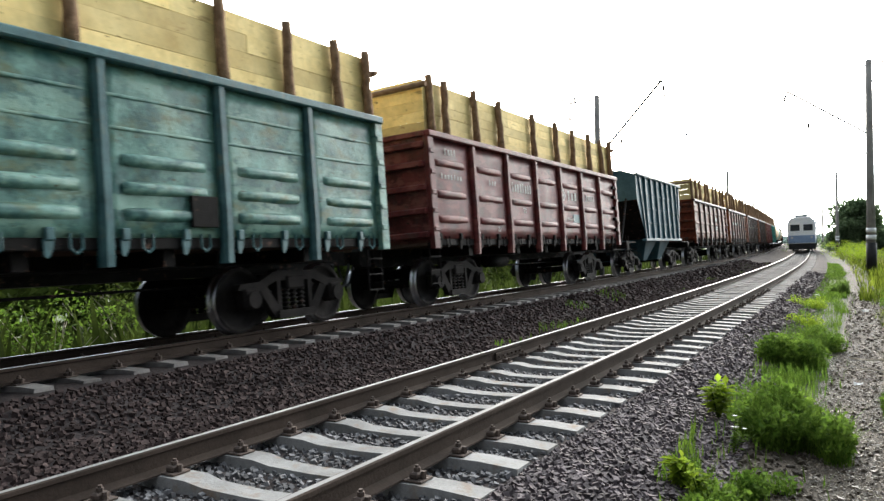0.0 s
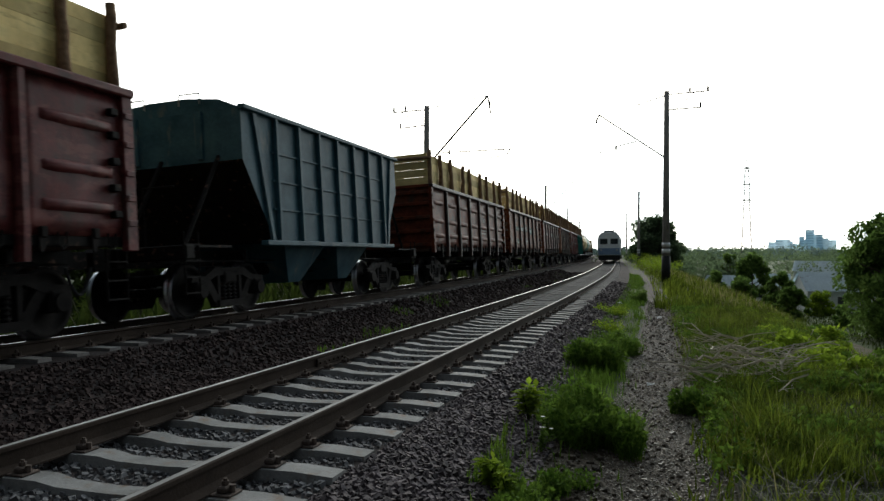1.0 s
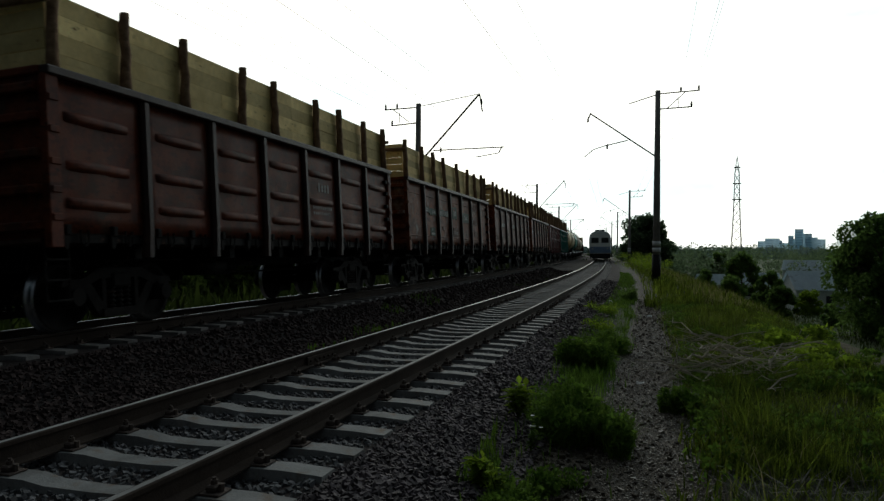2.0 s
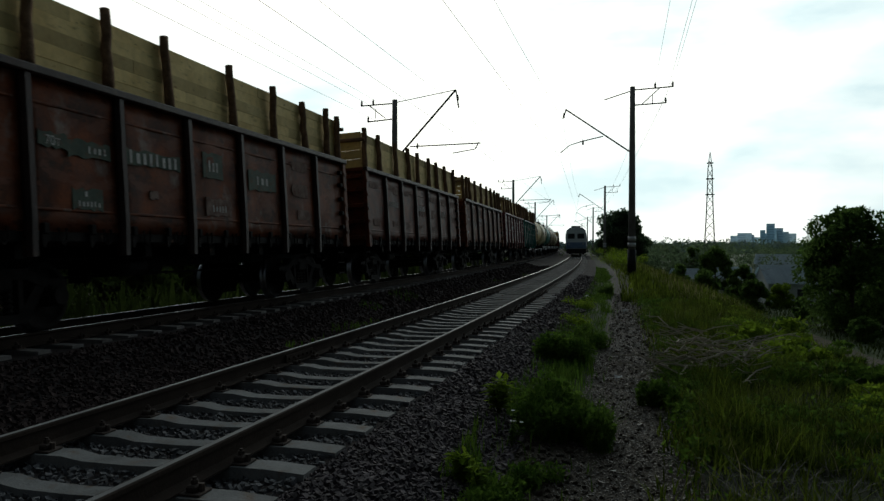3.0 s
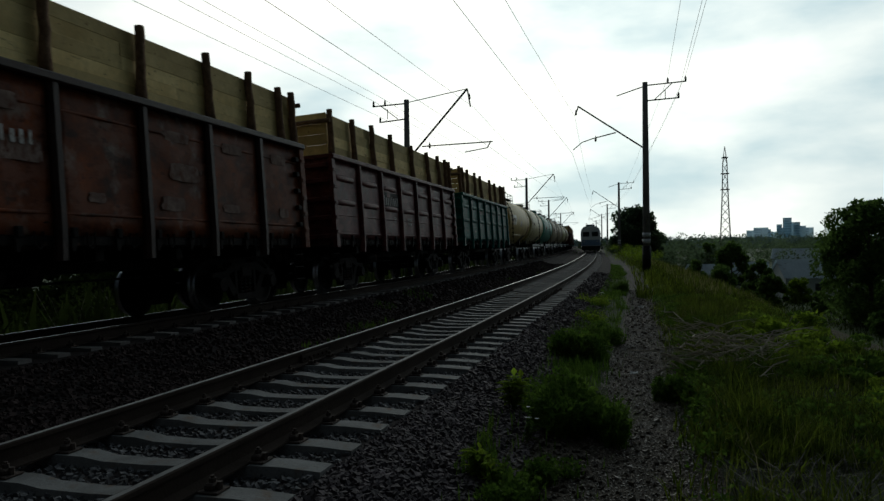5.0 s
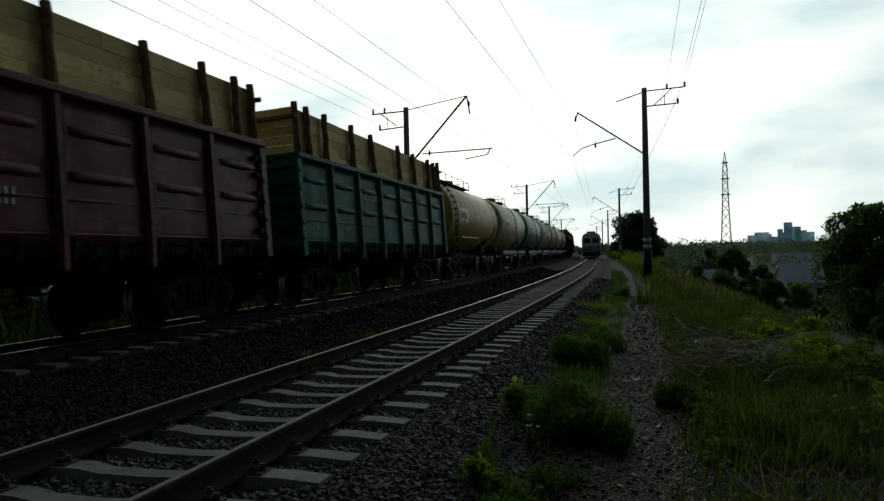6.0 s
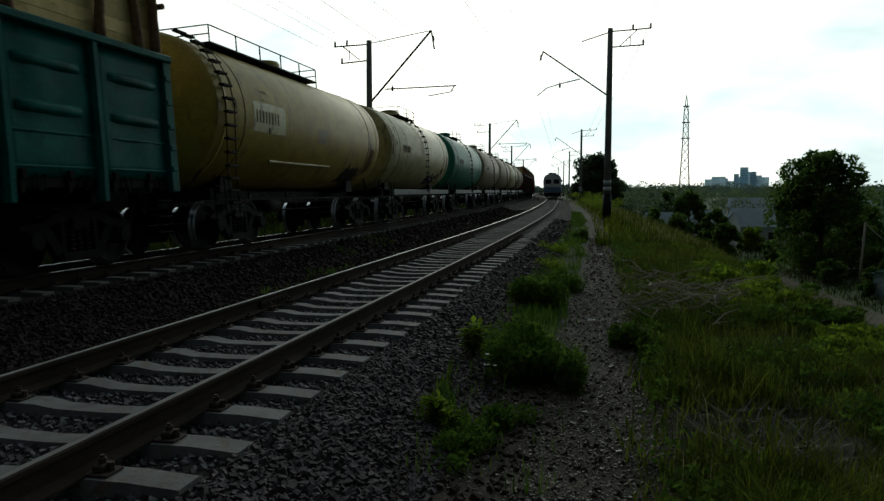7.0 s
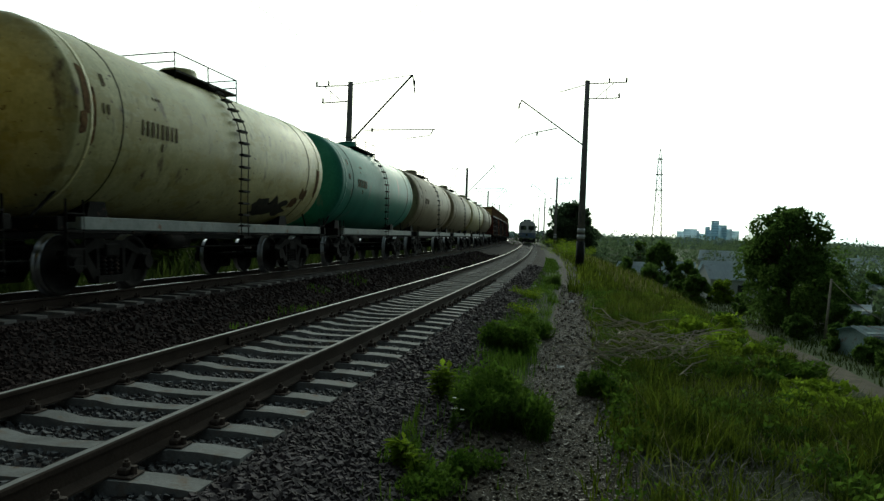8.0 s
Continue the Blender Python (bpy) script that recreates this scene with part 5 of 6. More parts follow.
# ---- passenger train on the near track ----
def coach(at, last):
    w = tagged(new("passenger_coach"), "pale grey and blue passenger coach seen from behind" if last else "pale grey passenger coach ahead in the train", "railway coach", "coaches of the passenger train")
    half = 10.0
    sec = [(-1.5, 1.05), (-1.55, 1.5), (-1.55, 3.2), (-1.42, 3.75), (-1.0, 4.15), (0, 4.3), (1.0, 4.15), (1.42, 3.75), (1.55, 3.2), (1.55, 1.5), (1.5, 1.05)]
    bm = bmesh.new()
    a, b = [[bm.verts.new((x, y, z)) for x, z in sec] for y in (-half, half)]
    c = [bm.verts.new((x * 0.94, -half - 0.28, 1.05 + (z - 1.05) * 0.95)) for x, z in sec]
    n = len(sec)
    for p, q in ((a, b), (c, a)):
        for i in range(n):
            f = bm.faces.new((p[i], p[(i + 1) % n], q[(i + 1) % n], q[i]))
            z = (sec[i][1] + sec[(i + 1) % n][1]) / 2
            f.material_index = 2 if z > 3.7 else (1 if z < 1.4 else 0)
    bm.faces.new(c)
    bm.faces.new(b)
    put("body", mesh_of(bm, "coach_body", M_TRAIN_G, M_TRAIN_B, M_TRAIN_R), w)
    bm = bmesh.new()
    for s in (-1, 1):
        box(bm, s * 1.56 - 0.02, s * 1.56 + 0.02, -half, half, 1.1, 1.75)
    box(bm, -1.42, 1.42, -half - 0.31, -half - 0.2, 1.1, 2.0, 0.02)
    part("blue_band", bm, M_TRAIN_B, w, "dark blue lower band")
    for x in (-0.7, 0.7):
        bm = bmesh.new()
        box(bm, x - 0.5, x + 0.5, -half - 0.3, -half - 0.25, 2.55, 3.3, 0.02)
        part("rear_window", bm, M_GLASS, w, "dark rear window")
        bm = bmesh.new()
        rod(bm, (x * 1.5, -half - 0.33, 1.75), (x * 1.5, -half - 0.2, 1.75), 0.13, seg=12)
        part("lamp", bm, M_LAMPGLASS, w, "unlit round lamp")
    for s in (1, -1):
        for i in range(9):
            bm = bmesh.new()
            y = -half + 1.6 + 2.1 * i
            box(bm, s * 1.565 - 0.015, s * 1.565 + 0.015, y - 0.55, y + 0.55, 2.25, 3.05, 0.008)
            part("side_window", bm, M_GLASS, w)
    bm = bmesh.new()
    box(bm, -1.4, 1.4, -half + 0.3, half - 0.3, 0.75, 1.1)
    box(bm, -1.45, 1.45, -half - 0.35, -half + 0.05, 0.35, 1.02, 0.04)
    part("underframe", bm, M_BLACK, w)
    bm = bmesh.new()
    for y in (-8, -3, 3, 7):
        box(bm, -0.7, 0.7, y - 0.8, y + 0.8, 4.2, 4.5, 0.05)
    part("roof_box", bm, M_TRAIN_R, w)
    add_bogies(w, 14.4)
    MOVING.append((w, at, 0.0, True))


coach(106.5, True)
coach(127.5, False)


# ---- poles, wires ----
def bar(bm, a, b, r=0.03, seg=6):
    rod(bm, a, b, r, seg=seg)


def insulator(bm, p, tall=0.3):
    x, y, z = p
    lathe(bm, [(0, 0.02), (0.03, 0.07), (0.08, 0.05), (0.11, 0.075), (0.16, 0.05), (0.19, 0.07), (0.25, 0.04), (tall, 0.02)], "z", 8, p)


def pole(x, y, z0, top, right, full=True):
    """A catenary pole of spun concrete; right: stands right of the near track and reaches left."""
    s = 1 if right else -1
    w = tagged(new("catenary_pole"), "tapered concrete catenary pole with a black foot" if right else "concrete catenary pole behind the freight train", "catenary pole", "catenary poles along the line")
    w.matrix_basis = pose(x, y, z0, 0, 0, heading(y))
    h = top - z0
    bm = bmesh.new()
    rod(bm, (0, 0, -1.0), (0, 0, h), 0.235, 0.15, seg=16)
    part("shaft", bm, M_POLE, w)
    bm = bmesh.new()
    rod(bm, (0, 0, -0.1), (0, 0, 1.45), 0.262, 0.25, seg=16)
    part("foot", bm, M_BLACK, w, "black painted foot")
    for z in (1.62, 2.0):
        bm = bmesh.new()
        rod(bm, (0, 0, z), (0, 0, z + 0.24), 0.238, 0.236, seg=16)
        part("white_band", bm, M_LITTER, w, "white painted band")
    if not full:
        return w
    # arms on the outer side, with pin insulators
    bm = bmesh.new()
    tip = 2.35 if right else 2.05
    drop = 0.0 if right else 0.2
    bar(bm, (-0.1 * s, 0, h - 0.2), (tip * s, 0, h - 0.08 - drop), 0.042)
    bar(bm, (0.1 * s, 0, h - 1.1), ((tip - 0.4) * s, 0, h - 1.02 - drop), 0.042)
    bar(bm, (0.55 * s, 0, h - 1.05), (1.55 * s, 0, h - 0.14 - drop * 0.7), 0.03)
    bar(bm, (1.15 * s, 0, h - 1.05), (1.15 * s, 0, h - 0.5), 0.024)
    part("crossarm", bm, M_IRON, w)
    for px, pz in ((1.3, h - 0.1 - drop * 0.6), (tip - 0.05, h - 0.06 - drop), (tip - 0.45, h - 1.0 - drop)):
        bm = bmesh.new()
        insulator(bm, (px * s, 0, pz))
        part("insulator", bm, M_INSUL, w)
    bm = bmesh.new()
    if right:
        bar(bm, (-0.1, 0, h - 3.9), (-3.95, 0, h - 1.2), 0.05)
        bar(bm, (-0.1, 0, h - 0.25), (-1.65, 0, h - 0.72), 0.035)
        bar(bm, (-1.7, 0, h - 2.9), (-3.05, 0, h - 3.2), 0.038)
        bar(bm, (-3.05, 0, h - 3.2), (-3.7, 0, h - 3.4), 0.032)
        bar(bm, (-3.7, 0, h - 3.4), (-4.25, 0, h - 3.85), 0.03)
        bar(bm, (-3.9, 0, h - 1.2), (-4.1, 0, h - 1.75), 0.045)
    else:
        bar(bm, (0.1, 0, h - 3.4), (3.58, 0, h + 0.42), 0.06)
        bar(bm, (0.1, 0, h - 0.15), (3.58, 0, h + 0.42), 0.026)
        bar(bm, (0.9, 0, h - 2.72), (5.0, 0, h - 2.62), 0.038)
        bar(bm, (4.9, 0, h - 2.58), (4.7, 0, h - 2.95), 0.035)
        bar(bm, (3.4, 0, h - 3.15), (4.7, 0, h - 2.95), 0.03)
        bar(bm, (3.58, 0, h + 0.42), (3.75, 0, h - 0.6), 0.045)
    part("cantilever", bm, M_IRON, w)
    for p in (((-2.9, 0, h - 3.4), (-4.05, 0, h - 1.75)) if right else ((1.35, 0, h - 2.85), (3.7, 0, h - 0.2))):
        bm = bmesh.new()
        insulator(bm, p, 0.35)
        part("insulator", bm, M_INSUL, w)
    return w


RIGHT_POLES = [(-0.30, 45.0, -0.28, 10.9), (-4.9, 118.0, -0.3, 11.0), (-10.3, 181.0, -0.3, 11.0), (-15.3, 238.0, -0.3, 11.0), (-21.5, 300.0, -0.3, 11.0)]
LEFT_POLES = [(-13.5, 39.8, -1.0, 9.75), (-15.9, 96.0, -1.0, 10.2), (-19.6, 145.0, -1.0, 10.2), (-25.0, 210.0, -1.0, 10.2)]
for _x, _y, _z, _t in RIGHT_POLES:
    pole(_x, _y, _z, _t, True)
for _x, _y, _z, _t in LEFT_POLES:
    pole(_x, _y, _z, _t, False)


def wire(pts, r, label, sag=0.0):
    bm = bmesh.new()
    for a, b in zip(pts, pts[1:]):
        a, b = Vector(a), Vector(b)
        n = 8
        q = [a.lerp(b, k / n) - Vector((0, 0, sag * 4 * (k / n) * (1 - k / n))) for k in range(n + 1)]
        tube(bm, q, [r] * (n + 1), 5)
    tagged(part("overhead_wire", bm, M_WIRE, None), label, "overhead wire", "wires of the overhead line")


def build_wires():
    for poles, sgn, messenger, contact in ((RIGHT_POLES, 1, (-4.15, -1.75), (-4.3, -4.05)), (LEFT_POLES, -1, (4.0, -0.7), (4.6, -2.75))):
        first = [(poles[0][0] + (1.0 if sgn > 0 else 1.4), -30.0, 0, poles[0][3])]
        line = first + list(poles)
        wire([(x + messenger[0], y, t + messenger[1]) for x, y, z, t in line], 0.0085, "thin messenger wire of the overhead line", 0.6)
        wire([(x + contact[0], y, t + contact[1]) for x, y, z, t in line], 0.0085, "thin contact wire above the track", 0.05)
        for px, pz in ((1.3, 0.2), (2.3, 0.24), (1.9, -0.7)) if sgn > 0 else ((1.3, 0.08), (2.0, 0.04), (1.6, -0.9)):
            wire([(x + px * sgn, y, t + pz) for x, y, z, t in line], 0.0085, "thin feeder wire on the poles' side arms", 0.2)


build_wires()


# ---- plants ----
def blade_mesh(name, spots, material, seed, tall, wide=0.012, lean=0.45):
    """Bent tapering blades of grass at the spots (x, y, z, scale)."""
    rng = np.random.default_rng(seed)
    s = np.asarray(spots, float)
    n = len(s)
    a, ln = rng.uniform(0, math.tau, n), rng.uniform(0.05, lean, n)
    h = tall * s[:, 3] * rng.uniform(0.55, 1.15, n)
    d = np.stack([np.cos(a), np.sin(a), np.zeros(n)], 1)
    p = np.stack([-np.sin(a), np.cos(a), np.zeros(n)], 1) * (wide * np.maximum(1, s[:, 3]))[:, None]
    base, up = s[:, :3], np.array((0, 0, 1.0))
    mid = base + d * (h * ln * 0.35)[:, None] + up * (h * 0.55)[:, None]
    tip = base + d * (h * ln * 1.2)[:, None] + up * h[:, None]
    v = np.stack([base - p, base + p, mid + p * 0.7, mid - p * 0.7, tip], 1).reshape(-1, 3)
    k = np.arange(n)[:, None] * 5
    faces = (k + np.array((0, 1, 2, 3))).tolist() + (k + np.array((3, 2, 4))).tolist()
    me = bpy.data.meshes.new(name)
    me.from_pydata(v.tolist(), [], faces)
    me.materials.append(material)
    return me


def blades(name, label, spots, material, seed, category, tall, wide=0.012, lean=0.45):
    return tagged(put(name, blade_mesh(name, spots, material, seed, tall, wide, lean)), label, category, kind="stuff")


def grass_spots(rng, count, u0, u1, y0, y1, keep, scale=(0.6, 1.2)):
    out = []
    while len(out) < count:
        u, y = rng.uniform(u0, u1), y0 + (y1 - y0) * rng.random() ** 1.7
        d = noise.noise(Vector((u * 0.8, y * 0.5, 5))) * 0.5 + 0.5
        if rng.random() > keep(u, y) * (0.35 + d):
            continue
        out.append((u + shift(y), y, height(u, y) - 0.01, rng.uniform(*scale) * (0.6 + 0.8 * d)))
    return out


def trampled(u, y):
    """A trampled stretch where only dead stalks lie."""
    return ((u - 1.15) / 0.6) ** 2 + ((y - 5.45) / 0.75) ** 2 < 1 + 0.5 * noise.noise(Vector((u * 3, y * 3, 2)))


def build_grass():
    rng = random.Random(11)
    edge = lambda u, y: (0.12 if trampled(u, y) else 1.0) * min(1.0, max(0.0, (u - 0.12 - 0.25 * noise.noise(Vector((1.7, y * 0.9, 4)))) * 1.5)) * (0.25 + 0.75 * (noise.noise(Vector((u * 1.4, y * 0.8, 31))) > -0.25))
    blades("grass", "green grass on the embankment top", grass_spots(rng, 60000, 0.0, 4.6, 3.0, 26, edge), M_GRASS, 1, "grass", 0.19, 0.007, lean=0.95)
    blades("back_grass", "green grass behind the standpoint", grass_spots(rng, 22000, 0.1, 6, -10, 3.2, edge), M_GRASS, 9, "grass", 0.19, 0.009, lean=0.95)
    blades("far_grass", "green grass further along the embankment", grass_spots(rng, 24000, -0.2, 9, 24, 110, lambda u, y: 1.0 if u > 0.4 else 0.3), M_GRASS, 2, "grass", 0.38, 0.02)
    blades("dry_grass", "pale dry grass stalks among the green", grass_spots(rng, 3000, 0.2, 5, 3.5, 30, edge), M_DRYGRASS, 3, "grass", 0.26, 0.0035, lean=1.1)
    blades("dry_edge_grass", "tawny dry grass along the top of the slope", grass_spots(rng, 7000, 1.6, 5, 24, 90, lambda u, y: 1.0), M_DRYGRASS, 8, "grass", 0.36, 0.009)
    blades("slope_grass", "rough grass on the embankment slope", grass_spots(rng, 26000, 3.0, 15, 5, 90, lambda u, y: 1.0), M_GRASS, 4, "grass", 0.2, 0.012)

    def verge(u, y):
        ragged = 0.3 * noise.noise(Vector((u * 2.0, y * 1.3, 6)))
        if u > (-0.6 if y > 8.5 else -1.05) + ragged:
            return 0.015
        return 0.9 if noise.noise(Vector((u * 1.5, y * 0.8, 2))) > 0.05 else (0.03 if y < 8 else 0.25)
    clump = lambda u, y: 0.0 if trampled(u, y) else 1.0 if noise.noise(Vector((u * 1.9, y * 1.1, 23))) > 0.12 else 0.02
    blades("tall_grass", "taller grass standing in clumps on the embankment top", grass_spots(rng, 15000, 0.7, 4.6, 3.6, 26, clump), M_GRASS, 14, "grass", 0.4, 0.005, lean=1.3)
    blades("fallen_stalks", "flattened dead stalks lying in the grass", grass_spots(rng, 300, 0.5, 1.9, 4.5, 6.4, lambda u, y: 1.0 if trampled(u, y) else 0.02), M_DEAD, 15, "grass", 0.16, 0.006, lean=2.6)
    blades("low_scrub", "dull scrub and rough grass below the embankment", grass_spots(rng, 26000, 11.5, 42, 24, 125, lambda u, y: 0.0 if 14.5 < u < 18.1 else 1.0, (0.6, 1.6)), M_SCRUB, 16, "scrub", 0.42, 0.03, lean=1.1)
    blades("verge_grass", "sparse weeds along the edge of the ballast", grass_spots(rng, 13000, -1.4, -0.3, 4.2, 60, verge), M_WEED, 5, "grass", 0.16, 0.006)
    blades("inner_weeds", "few small weeds between the tracks", grass_spots(rng, 450, -7.0, -5.2, 4, 60, lambda u, y: 0.9 if noise.noise(Vector((u * 0.7, y * 0.4, 7))) > 0.32 else 0.0), M_WEED, 6, "grass", 0.13)
    blades("left_scrub", "tall green scrub beyond the freight track", grass_spots(rng, 22000, -26, -12.6, -4, 110, lambda u, y: 1.0, (0.8, 1.8)), M_SCRUB, 7, "scrub", 0.8, 0.05)


build_grass()


def leaf_cloud(centres, per, size, seed):
    """Small leaves strewn in clumps (x, y, z, rx, ry, rz): returns vertices and faces."""
    rng = np.random.default_rng(seed)
    vs = []
    for x, y, z, rx, ry, rz in centres:
        d = rng.normal(size=(per, 3))
        d /= np.linalg.norm(d, axis=1)[:, None]
        p = d * (rng.uniform(0.25, 1.0, (per, 1)) ** 0.5) * (rx, ry, rz) + (x, y, z)
        a, b = rng.normal(size=(per, 3)), rng.normal(size=(per, 3))
        a /= np.linalg.norm(a, axis=1)[:, None]
        b -= a * (a * b).sum(1)[:, None]
        b /= np.linalg.norm(b, axis=1)[:, None]
        s = size * rng.uniform(0.6, 1.3, (per, 1))
        vs.append(np.stack([p - a * s, p + b * s * 0.45, p + a * s, p - b * s * 0.45], 1).reshape(-1, 3))
    v = np.concatenate(vs)
    return v, np.arange(len(v)).reshape(-1, 4)


def tree(x, y, z0, tall, wide, seed, label, leaf=0.28, clumps=46, per=150, material=None, low=0.12):
    rng = random.Random(seed)
    w = tagged(new("tree"), label, "tree", "trees beside the line")
    w.matrix_basis = pose(x, y, z0, 0, 0, rng.uniform(0, 360))
    bm = bmesh.new()
    rod(bm, (0, 0, -0.4), (0.1, 0, tall * 0.35), tall * 0.022, tall * 0.016, seg=9)
    rod(bm, (0.1, 0, tall * 0.35), (0, 0.15, tall * 0.85), tall * 0.016, tall * 0.005, seg=8)
    for i in range(9):
        a, z = rng.uniform(0, math.tau), tall * rng.uniform(0.2, 0.65)
        r = wide * rng.uniform(0.3, 0.45)
        rod(bm, (0, 0, z), (r * math.cos(a), r * math.sin(a), z + tall * rng.uniform(0.1, 0.25)), tall * 0.009, tall * 0.003, seg=6)
    part("trunk", bm, M_TRUNK, w)
    cs = []
    for i in range(clumps):
        t = rng.uniform(low, 0.97)
        env = wide * 0.5 * math.sin(math.pi * min(1, (t - low * 0.4) ** 0.7)) ** 0.55 if t < 0.98 else 0
        a, r = rng.uniform(0, math.tau), env * rng.uniform(0.15, 0.95) ** 0.6
        s = wide * rng.uniform(0.07, 0.15)
        cs.append((r * math.cos(a), r * math.sin(a), t * tall, s * 1.2, s * 1.2, s))
    v, f = leaf_cloud(cs, per, leaf, seed)
    put("crown", np_mesh("crown", v, f, material or M_LEAF), w)
    return w


def ground_cover():
    rng = random.Random(41)
    for name, label, count, mtl, lim in (("ground_cover", "low broad-leaved weeds among the grass", 950, M_WEED, 0.05), ("bright_cover", "yellow-green leafy weeds on the embankment edge", 520, M_BRIGHT, 0.1)):
        cs = []
        while len(cs) < count:
            u, y = rng.uniform(0.35, 4.8), 3.2 + 24 * rng.random() ** 1.5
            if trampled(u, y) or noise.noise(Vector((u * 0.9, y * 0.45, 12 if mtl is M_WEED else 19))) < lim or (mtl is M_BRIGHT and u < 2.1 + 0.4 * noise.noise(Vector((y * 0.6, 3, 8)))):
                continue
            r = rng.uniform(0.08, 0.22)
            cs.append((u + shift(y), y, height(u, y) + 0.06 + r * 0.25, r, r, r * 0.6))
        v, f = leaf_cloud(cs, 34, 0.032, 8)
        tagged(put(name, np_mesh(name, v, f, mtl)), label, "weeds", kind="stuff")


ground_cover()
tree(19.5, 76, -6.5, 11.6, 9.4, 1, "large dense dark green tree at the foot of the slope", 0.24, 110, 190, low=0.03)
tree(24.2, 80, -6.5, 6.2, 5.4, 2, "dark green tree beside the larger one", 0.25, 60, 140, low=0.03)
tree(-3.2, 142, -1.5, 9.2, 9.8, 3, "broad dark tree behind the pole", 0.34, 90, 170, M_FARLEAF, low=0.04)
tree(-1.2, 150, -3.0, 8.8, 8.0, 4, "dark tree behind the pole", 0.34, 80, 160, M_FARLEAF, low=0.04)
tree(11.6, 118, -6.5, 7.4, 6.0, 5, "green tree by the small houses", 0.32, 40, 110, low=0.03)
tree(9.6, 135, -6.5, 8.0, 3.6, 6, "slender green tree by the houses", 0.32, 30, 90, low=0.03)
tree(13.2, 101, -6.5, 5.4, 4.6, 7, "round garden tree by the house", 0.28, 36, 100, low=0.03)
tree(18.2, 103, -6.5, 2.9, 3.8, 10, "yellow-green bush in front of the house", 0.2, 34, 110, M_BRIGHT, low=0.03)
tree(-46, 135, -3, 15, 12, 8, "tree beyond the freight train", 0.5, 46, 110)
tree(-38, 110, -3, 11, 9, 9, "tree beyond the freight train", 0.5, 40, 110)


for _i, (_x, _y, _h, _w) in enumerate(((25.5, 85, 4.0, 3.6), (33.0, 100, 2.4, 3.2), (24.6, 67, 2.4, 3.0), (27.5, 68, 1.8, 3.0), (38.0, 96, 2.2, 4.0), (24.5, 96, 3.6, 4.0), (9.5, 108, 4.6, 4.4), (6.0, 118, 5.0, 4.8), (33, 118, 5.4, 5.2), (40, 112, 4.6, 5.0), (21.5, 62.5, 2.6, 3.0), (13.8, 96, 3.6, 3.8))):
    tree(_x, _y, -6.5, _h, _w, 100 + _i, "low garden tree below the embankment", 0.26, 34, 90, low=0.04)


def dirt_lane():
    bm = bmesh.new()
    ys = [25 + 1.5 * i for i in range(60)]
    rows = []
    for y in ys:
        k = 0.25 * noise.noise(Vector((y * 0.2, 5, 1)))
        m = 17.0 - 0.01 * max(0, y - 50) + k
        rows.append([bm.verts.new((m + d + shift(y), y, max(height(m + d, y) + 0.05, z))) for d, z in ((-1.0, -6.46), (-0.3, -6.41), (0.3, -6.41), (1.0, -6.46))])
    for p, q in zip(rows, rows[1:]):
        for i in range(3):
            bm.faces.new((p[i], p[i + 1], q[i + 1], q[i])).smooth = True
    tagged(part("dirt_lane", bm, M_LANE, None), "narrow dirt lane along the foot of the slope", "lane", kind="structure")


dirt_lane()
for _i, (_x, _y, _h, _w) in enumerate(((19.6, 55.0, 1.6, 2.2), (19.0, 60.0, 2.0, 2.4), (24.4, 62.0, 2.4, 2.6), (18.6, 46.5, 1.5, 2.2), (19.4, 50.0, 1.8, 2.4), (21.0, 45.0, 2.2, 2.8), (23.6, 47.5, 2.4, 2.8), (26.2, 55.0, 2.8, 3.0), (18.2, 67.0, 2.0, 2.6), (22.6, 70.0, 2.8, 3.2), (17.6, 88.0, 2.2, 2.8))):
    tree(_x, _y, -6.5, _h, _w, 140 + _i, "dark green bush at the foot of the embankment", 0.2, 26, 80, low=0.02)


for _i in range(34):
    _y = -6 + 3.7 * _i
    tree(-22.5 + shift(_y) - 2.2 * (_i % 3), _y, -3.0, 4.4 + 0.5 * (_i % 4), 5.6, 170 + _i, "dark leafy bush beyond the freight track", 0.32, 34, 70, M_SCRUB, low=0.02)


for _i in range(22):
    _y = -8 + 6.0 * _i
    tree(-30 + shift(_y) - 1.7 * (_i % 2), _y, -3.0, 6.4 + 0.6 * (_i % 3), 7.4, 230 + _i, "tall leafy bush beyond the freight track", 0.34, 40, 80, M_SCRUB, low=0.02)


def utility_pole():
    w = tagged(new("utility_pole"), "leaning wooden utility pole with a sagging wire", "utility pole")
    w.matrix_basis = pose(20.0, 66.0, -6.4, 0, 3, 0)
    bm = bmesh.new()
    rod(bm, (0, 0, -0.5), (0, 0, 5.2), 0.12, 0.09, seg=8)
    part("post", bm, M_TWIG, w)
    bm = bmesh.new()
    tube(bm, [(0.0 + 0.9 * k, -0.4 * k, 5.1 - 0.95 * k + 0.06 * k * k) for k in range(9)], [0.03] * 9, 5)
    part("cable", bm, M_TWIG, w)


utility_pole()


